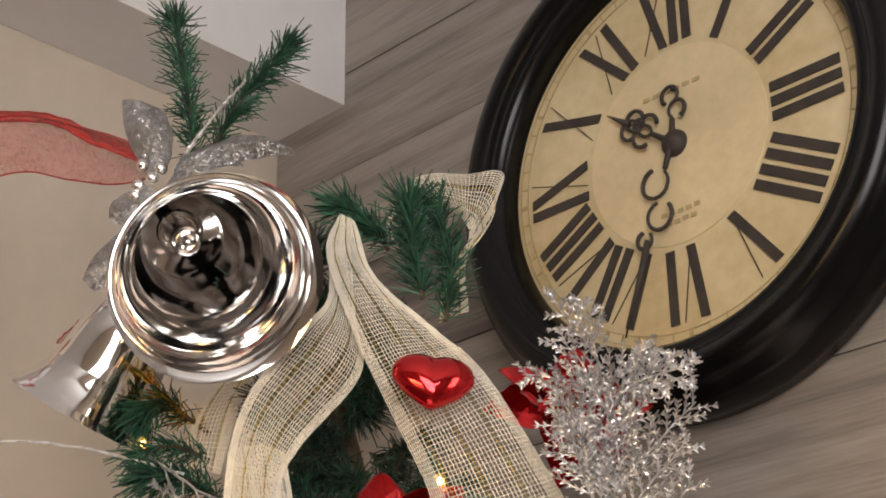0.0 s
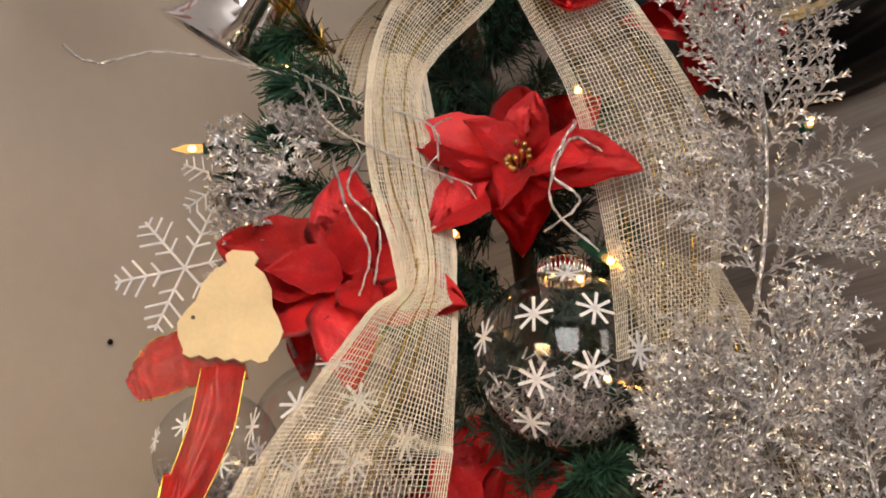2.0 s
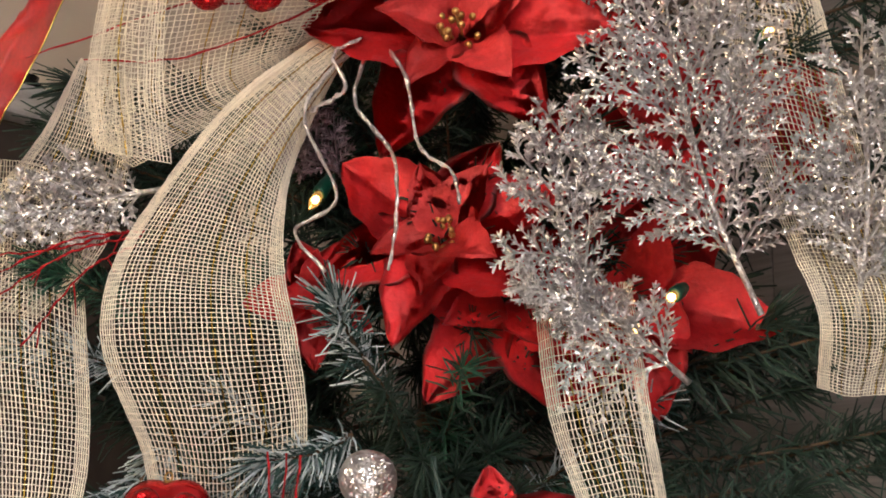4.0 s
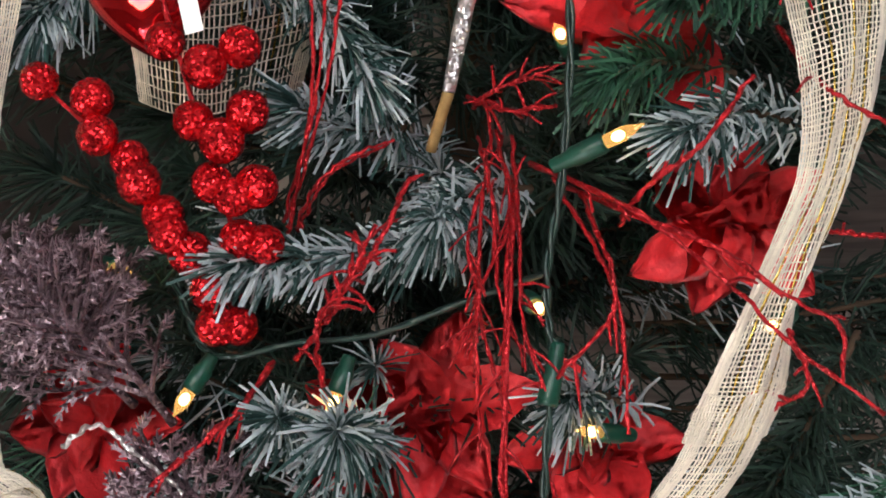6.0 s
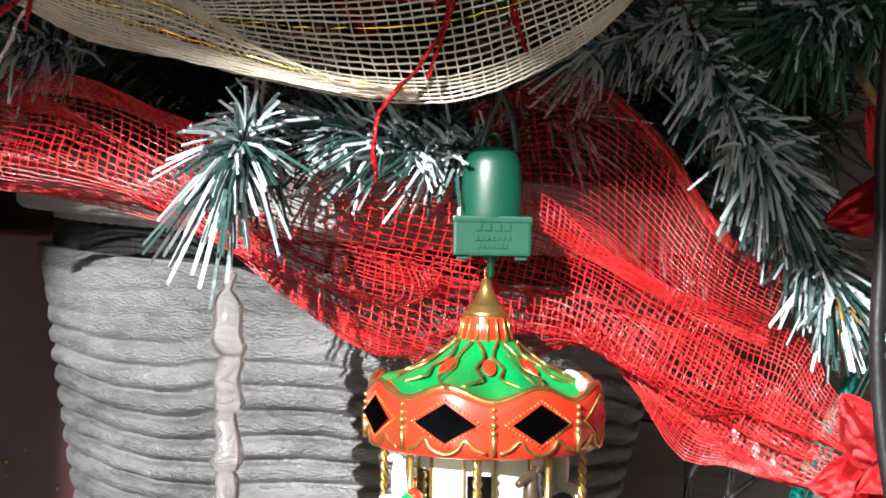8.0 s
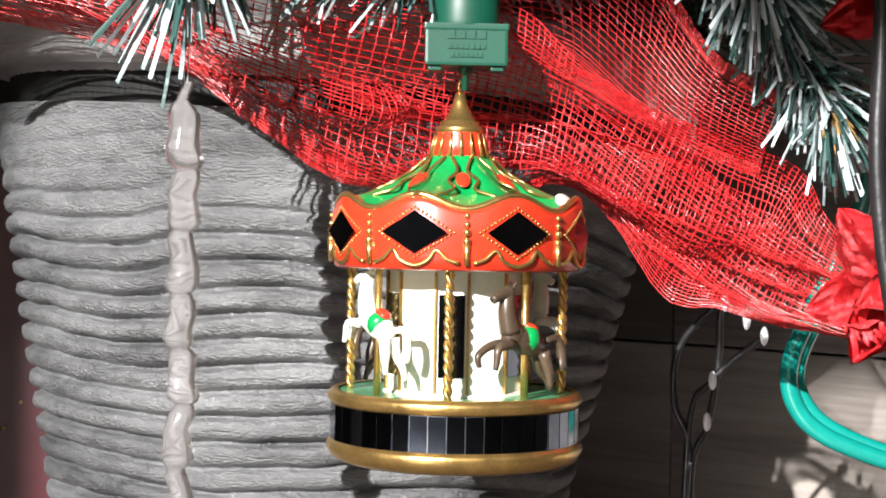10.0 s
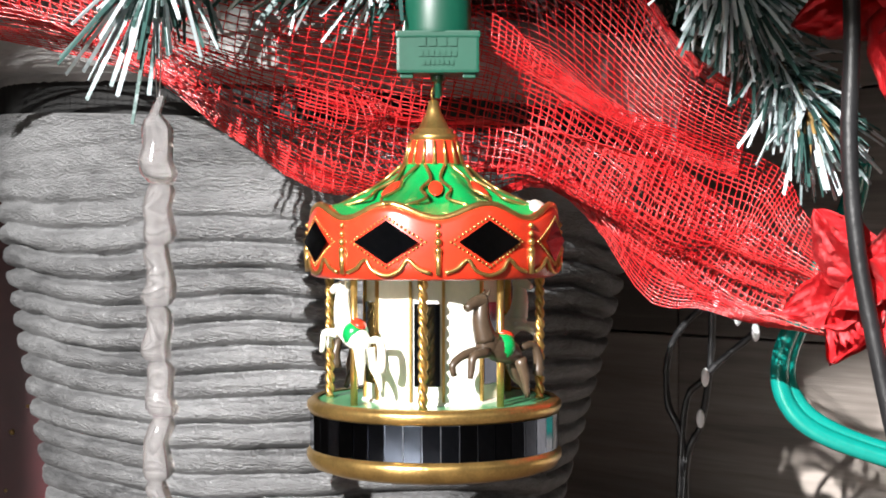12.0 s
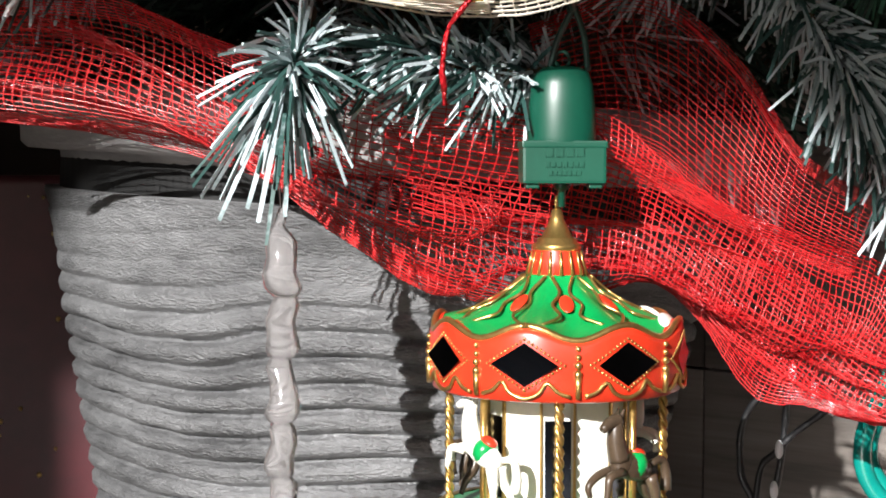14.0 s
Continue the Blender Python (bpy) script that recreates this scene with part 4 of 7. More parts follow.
# sprigs at the top and the ones that show singly
NEAR = (
    ([(-0.1520, 0.0500, 1.6219), (-0.1623, 0.0500, 1.6833), (-0.1762, 0.0450, 1.7581)], NEEDLE, 0.027, 520, 50, 0.0013),
    ([(-0.1375, 0.0500, 1.6256), (-0.1124, 0.0450, 1.6693), (-0.0722, 0.0400, 1.7155)], NEEDLE, 0.024, 480, 46, 0.0013),
    ([(0.0460, 0.0600, 1.4765), (0.0404, 0.0500, 1.5173), (0.0374, 0.0450, 1.5558)], NEEDLE, 0.030, 520, 50, 0.0012),
    ([(0.0176, 0.0600, 1.5229), (0.0055, 0.0500, 1.5395), (-0.0164, 0.0400, 1.5576)], NEEDLE, 0.026, 300, 48, 0.0014),
    ([(0.0632, 0.0700, 1.4596), (0.0695, 0.0600, 1.5038), (0.0586, 0.0550, 1.5579)], NEEDLE, 0.026, 420, 52, 0.0014),
    ([(-0.1073, 0.0600, 1.2970), (-0.1520, 0.0400, 1.2921), (-0.1922, 0.0200, 1.2859)], NEEDLE, 0.022, 280, 55, 0.0012),
    ([(-0.1277, 0.0600, 1.3506), (-0.1473, 0.0300, 1.3544), (-0.1722, 0.0200, 1.3467)], NEEDLE, 0.020, 220, 55, 0.0012),
    ([(-0.1875, 0.0800, 1.2095), (-0.1921, 0.0500, 1.2478), (-0.1906, 0.0200, 1.2555)], SILVERGLITTER, 0.018, 240, 55, 0.0014),
    ([(0.0242, 0.1200, 0.9915), (0.0617, 0.0700, 1.0193), (0.0813, 0.0500, 1.0276)], NEEDLE, 0.026, 330, 55, 0.0012),
    ([(-0.0130, 0.1300, 1.0392), (0.0058, 0.1000, 1.0528), (0.0226, 0.0800, 1.0679)], SHADENEEDLE, 0.026, 300, 60, 0.0012),
    ([(-0.0318, 0.0600, 0.6634), (-0.0451, 0.0400, 0.6883), (-0.0514, 0.0200, 0.7074)], FROST, 0.024, 300, 55, 0.0013),
    ([(-0.1892, 0.0600, 0.7133), (-0.2237, 0.0400, 0.7320), (-0.2445, 0.0300, 0.7403)], NEEDLE, 0.024, 260, 58, 0.0013),
    ([(-0.2016, 0.0600, 0.6786), (-0.2304, 0.0400, 0.6869), (-0.2575, 0.0300, 0.6906)], FROST, 0.024, 260, 58, 0.0013),
    ([(-0.1217, 0.0500, 1.2457), (-0.1488, 0.0200, 1.2489), (-0.1659, 0.0000, 1.2771)], NEEDLE, 0.024, 420, 55, 0.0013),
    ([(-0.1140, 0.0500, 1.3151), (-0.1336, 0.0200, 1.3242), (-0.1550, 0.0000, 1.3229)], NEEDLE, 0.022, 380, 55, 0.0013),
    ([(-0.1316, 0.0700, 1.3760), (-0.1509, 0.0500, 1.3901), (-0.1736, 0.0400, 1.4133)], GOLDTHREAD, 0.022, 50, 40, 0.0013),
    ([(-0.1517, 0.0700, 1.3886), (-0.1654, 0.0500, 1.3968), (-0.1769, 0.0400, 1.3871)], NEEDLE, 0.022, 260, 50, 0.0013),
    ([(-0.1787, 0.0600, 1.2014), (-0.1877, 0.0400, 1.2361), (-0.1954, 0.0200, 1.2556)], NEEDLE, 0.022, 320, 55, 0.0013),
    # middle of the tree, frosted
    ([(-0.0101, 0.0300, 0.4818), (-0.0543, 0.0000, 0.4720), (-0.1060, -0.0300, 0.4682)], FROST, 0.0165, 620, 62, 0.0016),
    ([(0.0049, 0.0300, 0.4970), (-0.0165, 0.0000, 0.4936), (-0.0278, -0.0200, 0.4830)], FROST, 0.017, 420, 62, 0.0015),
    ([(0.1187, 0.0200, 0.5780), (0.0945, -0.0050, 0.5722), (0.0673, -0.0300, 0.5677)], NEEDLE, 0.017, 420, 58, 0.0017),
    ([(0.1169, 0.0200, 0.5167), (0.0915, -0.0000, 0.5223), (0.0677, -0.0200, 0.5143)], FROST, 0.020, 380, 58, 0.0015),
    ([(0.0880, 0.0300, 0.5407), (0.0597, -0.0000, 0.5431), (0.0389, -0.0100, 0.5366)], NEEDLE, 0.019, 320, 58, 0.0015),
    ([(-0.1311, 0.0500, 0.6019), (-0.0925, 0.0300, 0.5916), (-0.0596, 0.0200, 0.5443)], FROST, 0.020, 420, 60, 0.0015),
    ([(-0.1632, 0.0600, 0.6351), (-0.1918, 0.0500, 0.5985), (-0.2072, 0.0300, 0.5786)], FROST, 0.022, 420, 60, 0.0015),
    ([(-0.0476, 0.0500, 0.6327), (-0.0646, 0.0300, 0.6198), (-0.0926, 0.0200, 0.6146)], FROST, 0.020, 300, 60, 0.0015),
    ([(-0.0504, 0.0500, 0.5257), (-0.0725, 0.0300, 0.5245), (-0.0900, 0.0200, 0.5331)], FROST, 0.018, 300, 60, 0.0015),
    ([(-0.0567, 0.0500, 0.3879), (-0.0630, -0.0000, 0.3993), (-0.0627, -0.0400, 0.4056)], FROST, 0.024, 360, 62, 0.0015),
    ([(-0.0715, 0.0300, 0.3798), (-0.0835, 0.0000, 0.4000), (-0.0881, -0.0300, 0.4095)], FROST, 0.019, 300, 60, 0.0015),
    ([(0.0461, 0.0600, 0.4031), (0.0309, 0.0300, 0.4131), (0.0197, 0.0100, 0.4114)], FROST, 0.020, 300, 60, 0.0015),
    ([(0.1421, 0.1000, 0.4329), (0.1167, 0.0600, 0.3965), (0.0990, 0.0300, 0.3732)], SHADENEEDLE, 0.022, 420, 60, 0.0014),
    ([(0.1727, 0.0800, 0.3692), (0.1420, 0.0500, 0.3628), (0.1137, 0.0300, 0.3562)], FROST, 0.024, 460, 60, 0.0016),
    ([(-0.1731, 0.0500, 0.3883), (-0.1364, 0.0100, 0.3705), (-0.1113, -0.0100, 0.3630)], FROST, 0.020, 300, 60, 0.0014),
    ([(-0.1558, 0.0300, 0.3338), (-0.1670, 0.0000, 0.3517), (-0.1755, -0.0200, 0.3608)], FROST, 0.022, 300, 60, 0.0015),
    # bottom of the tree, in the sun
    ([(-0.0794, 0.0300, 0.3264), (-0.0740, -0.0100, 0.3110), (-0.0728, -0.0350, 0.3034)], FROST, 0.026, 120, 62, 0.0017),
    ([(0.0029, 0.0200, 0.3045), (-0.0192, 0.0000, 0.3038), (-0.0455, -0.0100, 0.3094)], FROST, 0.020, 420, 68, 0.0016),
    ([(0.0706, 0.0600, 0.3673), (0.0877, 0.0300, 0.3264), (0.1037, 0.0150, 0.2977)], FROST, 0.022, 700, 60, 0.0016),
    ([(0.0974, 0.0500, 0.3076), (0.1150, 0.0300, 0.2780), (0.1278, 0.0200, 0.2556)], FROST, 0.020, 520, 58, 0.0016),
    ([(0.1629, 0.0600, 0.3752), (0.1327, 0.0400, 0.3546), (0.1118, 0.0300, 0.3471)], NEEDLE, 0.024, 460, 60, 0.0016),
    ([(0.0864, 0.0800, 0.3654), (0.0586, 0.0600, 0.3510), (0.0370, 0.0500, 0.3436)], FROST, 0.022, 320, 60, 0.0014),
    ([(-0.1492, 0.0300, 0.3419), (-0.1576, 0.0100, 0.3418), (-0.1688, 0.0000, 0.3407)], FROST, 0.022, 300, 60, 0.0014),
)
for i, (pts, m, ln, count, spread, w) in enumerate(NEAR):
    needle_branch(pts, tree, ln, count, m, spread, seed=400 + i, width=w, stem=0.0016)
# hanging loose needles of the sunlit tip
needle_branch([(-0.0751, -0.0300, 0.3045), (-0.0732, -0.0380, 0.3002), (-0.0739, -0.0420, 0.2947)], tree, 0.024, 80, FROST, 42, seed=77, width=0.0017, curl=0.7, label="pale tip with drooping needles")
needle_branch([(0.1237, 0.0200, 0.2636), (0.1263, 0.0180, 0.2584), (0.1278, 0.0160, 0.2543)], tree, 0.010, 40, STEMTIP, 50, seed=78, width=0.0013)
bm = bmesh.new()
tube(bm, [V(p) for p in ((0.1324, 0.0500, 0.3434), (0.1414, 0.0300, 0.3232))], 0.0022, 0.0016, 6)
part("bare_twig_tip", bm, STEMTIP, tree, "bare tan twig end")


# ---- top of the tree ----
bell((-0.0823, -0.0850, 1.4426), (-0.1606, 0.0350, 1.5489), 0.0805, "polished silver bell with open mouth beside glitter bow")
bell((-0.2422, 0.0700, 1.3999), (-0.1826, 0.0500, 1.4908), 0.0689, "polished silver bell hanging beside the first bell")


def glitter_bow():
    ob = thing("glitter_bow", "silver glitter bow with bead cluster above the bells", "bow")
    tails = (
        (((-0.1765, 0.0000, 1.5821), (-0.1579, 0.0000, 1.5806)), ((-0.1961, 0.0000, 1.6202), (-0.1546, 0.0000, 1.6115)), ((-0.2072, 0.0100, 1.6622), (-0.1669, 0.0100, 1.6469))),
        (((-0.1522, -0.0000, 1.5753), (-0.1444, 0.0000, 1.5955)), ((-0.1061, -0.0000, 1.5838), (-0.1065, 0.0000, 1.6093)), ((-0.0699, -0.0100, 1.5824), (-0.0749, -0.0100, 1.6032)), ((-0.0469, -0.0100, 1.5828), (-0.0486, -0.0100, 1.5866))),
        (((-0.1573, 0.0000, 1.5703), (-0.1376, 0.0000, 1.5639)), ((-0.1394, -0.0000, 1.5949), (-0.1154, 0.0000, 1.5823)), ((-0.1108, 0.0000, 1.6024), (-0.0916, -0.0000, 1.5800))),
        (((-0.1808, -0.0000, 1.5726), (-0.1567, -0.0000, 1.5600)), ((-0.2036, -0.0000, 1.5573), (-0.1840, 0.0000, 1.5397)), ((-0.2048, -0.0000, 1.5414), (-0.1977, -0.0000, 1.5362))),
        (((-0.2050, 0.0200, 1.5384), (-0.1959, 0.0200, 1.5119)), ((-0.2233, 0.0200, 1.5190), (-0.2088, 0.0200, 1.4936)), ((-0.2320, 0.0200, 1.5001), (-0.2198, 0.0200, 1.4866))),
    )
    for st in tails:
        L, R = spline([s[0] for s in st], 20), spline([s[1] for s in st], 20)
        bm = bmesh.new()
        vs = [[bm.verts.new(a.lerp(b, k / 6) + Vector((0, -0.006 * math.sin(k / 6 * 3.14), 0)) + Vector((0, 1, 0)) * 0.003 * noise.noise((i * .3, k * .7, 1))) for k in range(7)] for i, (a, b) in enumerate(zip(L, R))]
        for a, b in zip(vs, vs[1:]):
            for k in range(6):
                bm.faces.new((a[k], a[k + 1], b[k + 1], b[k]))
        bmesh.ops.solidify(bm, geom=list(bm.faces), thickness=0.001)
        part("bow_loop", bm, SILVERGLITTER, ob, "silver glitter ribbon loop")
    for p in ((-0.1751, -0.0120, 1.5839), (-0.1653, -0.0140, 1.5703), (-0.1773, -0.0120, 1.5650), (-0.1600, -0.0100, 1.5804), (-0.1802, -0.0100, 1.5575)):
        bm = bmesh.new()
        ball(bm, p, 0.0055, 14, 10)
        part("bead", bm, CHROME, ob, "small silver bead")
    return ob


glitter_bow()
glitter_twigs([[(-0.1444, 0.0000, 1.5955), (-0.1197, -0.0050, 1.6267), (-0.0920, -0.0050, 1.6607)]], SILVERGLITTER, "silver glitter twig among top sprigs", r=0.0022)
cloth_strip("sheer_ribbon", (((-0.4974, 0.0500, 1.6956), (-0.4827, 0.0500, 1.6283)), ((-0.3800, 0.0300, 1.6647), (-0.3841, 0.0500, 1.6084)), ((-0.3039, 0.0200, 1.6619), (-0.3085, 0.0400, 1.6165)), ((-0.2572, 0.0200, 1.6480), (-0.2626, 0.0400, 1.6051)), ((-0.2071, 0.0100, 1.6247), (-0.2178, 0.0300, 1.5910)), ((-0.1721, 0.0100, 1.6055), (-0.1785, 0.0200, 1.5878))), TULLE, "sheer red ribbon trailing from the tree top", "ribbon", REDTWIG)
cloth_strip("sheer_ribbon", (((-0.3925, 0.0500, 1.6884), (-0.3917, 0.0500, 1.6796)), ((-0.2837, 0.0200, 1.6621), (-0.2827, 0.0200, 1.6527)), ((-0.2314, 0.0200, 1.6371), (-0.2355, 0.0200, 1.6270)), ((-0.1870, 0.0100, 1.6145), (-0.1859, 0.0100, 1.5991))), ORGANZA, "folded edge of sheer red ribbon", "ribbon", REDTWIG, bulge=0.004)
cloth_strip("sheer_ribbon", (((-0.2101, 0.0600, 1.5036), (-0.1551, 0.0600, 1.5103)), ((-0.2361, 0.0500, 1.4816), (-0.1819, 0.0500, 1.4673)), ((-0.2623, 0.0500, 1.4575), (-0.2125, 0.0500, 1.4296))), TULLE, "sheer red ribbon behind the bells", "ribbon", REDTWIG)


def red_bauble(place, r):
    ob = thing("red_bauble", "shiny red bauble hanging on a thin wire hook", "bauble", Matrix.Translation(place))
    bm = bmesh.new()
    ball(bm, (0, 0, 0), r, 40, 24)
    part("globe", bm, REDCHROME, ob, "mirror red globe")
    bm = bmesh.new()
    revolve(bm, [(r * 0.20, r * 0.96), (r * 0.19, r * 1.14), (0.0004, r * 1.16)], 20)
    part("cap", bm, REDCHROME, ob, "small red cap")
    bm = bmesh.new()
    tube(bm, spline([(0, 0, r * 1.14), (-r * 0.1, 0, r * 1.5), (r * 0.12, 0, r * 2.4)], 14), 0.0006, None, 5)
    part("hook", bm, CHROME, ob, "thin wire hook")


red_bauble((-0.4247, 0.0600, 1.5584), 0.0353)

# cream ribbons
mesh_ribbon((((-0.0243, 0.0200, 1.5167), (-0.0104, 0.0300, 1.5372)), ((-0.0225, 0.0100, 1.4610), (-0.0030, 0.0300, 1.4557)), ((-0.0418, -0.0050, 1.4293), (0.0034, 0.0200, 1.4002)), ((-0.0770, -0.0200, 1.3680), (-0.0384, -0.0000, 1.3377)), ((-0.0893, -0.0200, 1.3016), (-0.0514, -0.0000, 1.3026)), ((-0.0857, -0.0100, 1.2360), (-0.0334, 0.0000, 1.2271)), ((-0.0668, -0.0100, 1.1761), (-0.0246, 0.0100, 1.1872)), ((-0.0600, -0.0000, 1.1338), (-0.0229, 0.0100, 1.1364))),
            "twisted cream open-weave ribbon with gold threads below bells", seed=2, n_long=28)
mesh_ribbon((((-0.0194, 0.0300, 1.5417), (-0.0041, 0.0300, 1.5345)), ((-0.0229, 0.0100, 1.4967), (0.0155, 0.0200, 1.4824)), ((0.0068, -0.0000, 1.4168), (0.0645, 0.0200, 1.4310)), ((0.0329, 0.0000, 1.3586), (0.0998, 0.0200, 1.3946)), ((0.0593, 0.0000, 1.2993), (0.1384, 0.0200, 1.3286)), ((0.0757, 0.0200, 1.2398), (0.1642, 0.0400, 1.2736)), ((0.0852, 0.0400, 1.1723), (0.1649, 0.0600, 1.2121)), ((0.0868, 0.0600, 1.1073), (0.1587, 0.0800, 1.1428))),
            "long cream open-weave ribbon with gold threads under heart", seed=3, n_long=30, gold=(0.2, 0.45, 0.75))
mesh_ribbon((((0.0172, 0.0600, 1.5539), (0.0203, 0.0700, 1.5323)), ((0.0430, 0.0500, 1.5829), (0.0655, 0.0600, 1.5549)), ((0.0856, 0.0500, 1.5821), (0.0835, 0.0600, 1.5409)), ((0.1170, 0.0500, 1.5766), (0.0818, 0.0700, 1.5275)), ((0.0808, 0.0800, 1.5220), (0.0617, 0.0800, 1.5078)), ((0.0791, 0.0900, 1.4752), (0.0553, 0.0900, 1.4669))),
            "curled cream ribbon loop beside green sprig", seed=4, n_long=15)
mesh_ribbon((((-0.0904, 0.0700, 1.4364), (-0.1146, 0.0700, 1.4282)), ((-0.1055, 0.0600, 1.3904), (-0.1436, 0.0600, 1.3831)), ((-0.1180, 0.0600, 1.3387), (-0.1467, 0.0600, 1.3465))), "cream ribbon tail behind the bells", seed=5, n_long=14)
mesh_ribbon((((-0.0946, 0.0000, 1.3367), (-0.0526, 0.0100, 1.3374)), ((-0.0761, -0.0000, 1.2341), (-0.0314, 0.0100, 1.2291)), ((-0.0613, 0.0000, 1.1586), (-0.0225, 0.0100, 1.1563)), ((-0.0850, -0.0000, 1.1344), (-0.0222, 0.0150, 1.1031)), ((-0.1291, -0.0100, 1.0655), (-0.0250, 0.0200, 1.0431)), ((-0.1584, -0.0200, 1.0118), (-0.0255, 0.0200, 1.0262)), ((-0.1816, -0.0200, 0.9510), (-0.0365, 0.0200, 0.9546)), ((-0.2033, -0.0100, 0.8835), (-0.0539, 0.0200, 0.9000)), ((-0.2109, -0.0000, 0.8251), (-0.0714, 0.0300, 0.8835)), ((-0.1871, 0.0200, 0.8024), (-0.0748, 0.0400, 0.8874))),
            "wide cream open-weave ribbon draped over clear balls", seed=6, n_long=40, gold=(0.3, 0.5, 0.62), bulge=0.016)
mesh_ribbon((((-0.0679, 0.0200, 0.8816), (-0.0590, 0.0400, 0.8703)), ((-0.1122, 0.0000, 0.8382), (-0.0798, 0.0200, 0.7996)), ((-0.1538, -0.0100, 0.7807), (-0.0827, 0.0100, 0.7577)), ((-0.1832, -0.0100, 0.7313), (-0.0802, 0.0100, 0.7204)), ((-0.1864, -0.0100, 0.6800), (-0.0712, 0.0100, 0.6816)), ((-0.1696, 0.0200, 0.6182), (-0.0706, 0.0300, 0.6222)), ((-0.1788, 0.0800, 0.5445), (-0.1050, 0.0900, 0.5496))),
            "wide cream ribbon falling down the tree side", seed=7, n_long=38, gold=(0.25, 0.6, 0.8), bulge=0.014)
mesh_ribbon((((-0.3462, 0.0900, 0.8310), (-0.2671, 0.1000, 0.8221)), ((-0.3127, 0.0200, 0.7102), (-0.2176, 0.0300, 0.7021)), ((-0.2845, 0.0000, 0.6176), (-0.2003, 0.0100, 0.6116)), ((-0.2704, -0.0050, 0.5317), (-0.2154, 0.0100, 0.5290)), ((-0.2666, -0.0100, 0.4503), (-0.2136, -0.0000, 0.4485)), ((-0.2510, -0.0200, 0.3918), (-0.2108, -0.0000, 0.3847)), ((-0.2128, -0.0300, 0.3744), (-0.1823, -0.0100, 0.3636))),
            "wide cream ribbon falling down the tree side", seed=7, n_long=38, gold=(0.25, 0.6, 0.8), bulge=0.014)
mesh_ribbon((((-0.2433, 0.0500, 0.8911), (-0.1959, 0.0300, 0.8655)), ((-0.2627, 0.0400, 0.8334), (-0.1961, 0.0300, 0.8061)), ((-0.3038, 0.0400, 0.7838), (-0.2100, 0.0300, 0.7497)), ((-0.3468, 0.0500, 0.7318), (-0.2550, 0.0400, 0.7106))),
            "cream ribbon loop at tree edge", seed=8, n_long=28)
mesh_ribbon((((0.0789, 0.0700, 1.2075), (0.1612, 0.0900, 1.1872)), ((0.1087, 0.0800, 1.1186), (0.1893, 0.1000, 1.1315)), ((0.1439, 0.0800, 1.0340), (0.2179, 0.1000, 1.0368)), ((0.1857, 0.0800, 0.9281), (0.2449, 0.1000, 0.9168)), ((0.1883, 0.0700, 0.8521), (0.2583, 0.0900, 0.8363)), ((0.2167, 0.0600, 0.7462), (0.2762, 0.0800, 0.7430)), ((0.2318, 0.0500, 0.6965), (0.2825, 0.0700, 0.6972)), ((0.2306, 0.0800, 0.6595), (0.2741, 0.1000, 0.6587))),
            "long cream ribbon behind silver sprays", seed=9, n_long=24, gold=(0.3, 0.55, 0.75))
mesh_ribbon((((0.0581, 0.0900, 0.7454), (0.1165, 0.1000, 0.7531)), ((0.0774, 0.0100, 0.6433), (0.1336, 0.0300, 0.6532)), ((0.1022, -0.0200, 0.5728), (0.1450, 0.0000, 0.5785)), ((0.1098, -0.0300, 0.5288), (0.1398, -0.0100, 0.5405)), ((0.1058, -0.0350, 0.4956), (0.1289, -0.0150, 0.5028)), ((0.0860, -0.0350, 0.4485), (0.1082, -0.0200, 0.4522)), ((0.0722, -0.0350, 0.4170), (0.1014, -0.0220, 0.4205)), ((0.0639, -0.0350, 0.4000), (0.0936, -0.0230, 0.4016))),
            "cream ribbon hanging down beside red tendrils", seed=9, n_long=24, gold=(0.3, 0.55, 0.75))
mesh_ribbon((((0.0722, -0.0350, 0.4170), (0.1014, -0.0220, 0.4205)), ((0.0616, -0.0360, 0.3945), (0.0897, -0.0260, 0.3961)), ((0.0508, -0.0360, 0.3784), (0.0775, -0.0300, 0.3779)), ((0.0460, -0.0360, 0.3701), (0.0563, -0.0360, 0.3522)), ((0.0282, -0.0300, 0.3739), (0.0371, -0.0380, 0.3346)), ((-0.0000, -0.0250, 0.3755), (0.0077, -0.0380, 0.3195)), ((-0.0370, -0.0220, 0.3707), (-0.0223, -0.0360, 0.3169)), ((-0.0720, -0.0220, 0.3639), (-0.0571, -0.0340, 0.3226)), ((-0.1013, -0.0280, 0.3573), (-0.0917, -0.0340, 0.3312)), ((-0.1233, -0.0300, 0.3639), (-0.1247, -0.0340, 0.3377)), ((-0.1472, -0.0300, 0.3737), (-0.1484, -0.0340, 0.3483)), ((-0.1740, -0.0280, 0.3762), (-0.1707, -0.0320, 0.3609)), ((-0.2062, -0.0200, 0.3808), (-0.2048, -0.0200, 0.3704))),
            "cream open-weave ribbon swag near tree bottom", seed=10, n_long=26, gold=(0.35, 0.6), bulge=0.012, cell=0.0034, r=0.00042)

mesh_ribbon((((-0.1721, -0.0400, 0.3639), (-0.1747, -0.0360, 0.3742)), ((-0.1361, -0.0420, 0.3436), (-0.1288, -0.0380, 0.3638)), ((-0.0952, -0.0440, 0.3312), (-0.0985, -0.0400, 0.3544)), ((-0.0589, -0.0450, 0.3236), (-0.0755, -0.0420, 0.3408)), ((-0.0353, -0.0440, 0.3198), (-0.0498, -0.0430, 0.3269)), ((-0.0126, -0.0420, 0.3181), (-0.0194, -0.0420, 0.3201))),
            "front fold of the cream ribbon swag", seed=16, n_long=13, gold=(0.4, 0.7), cell=0.0034, r=0.00042, bulge=0.004)

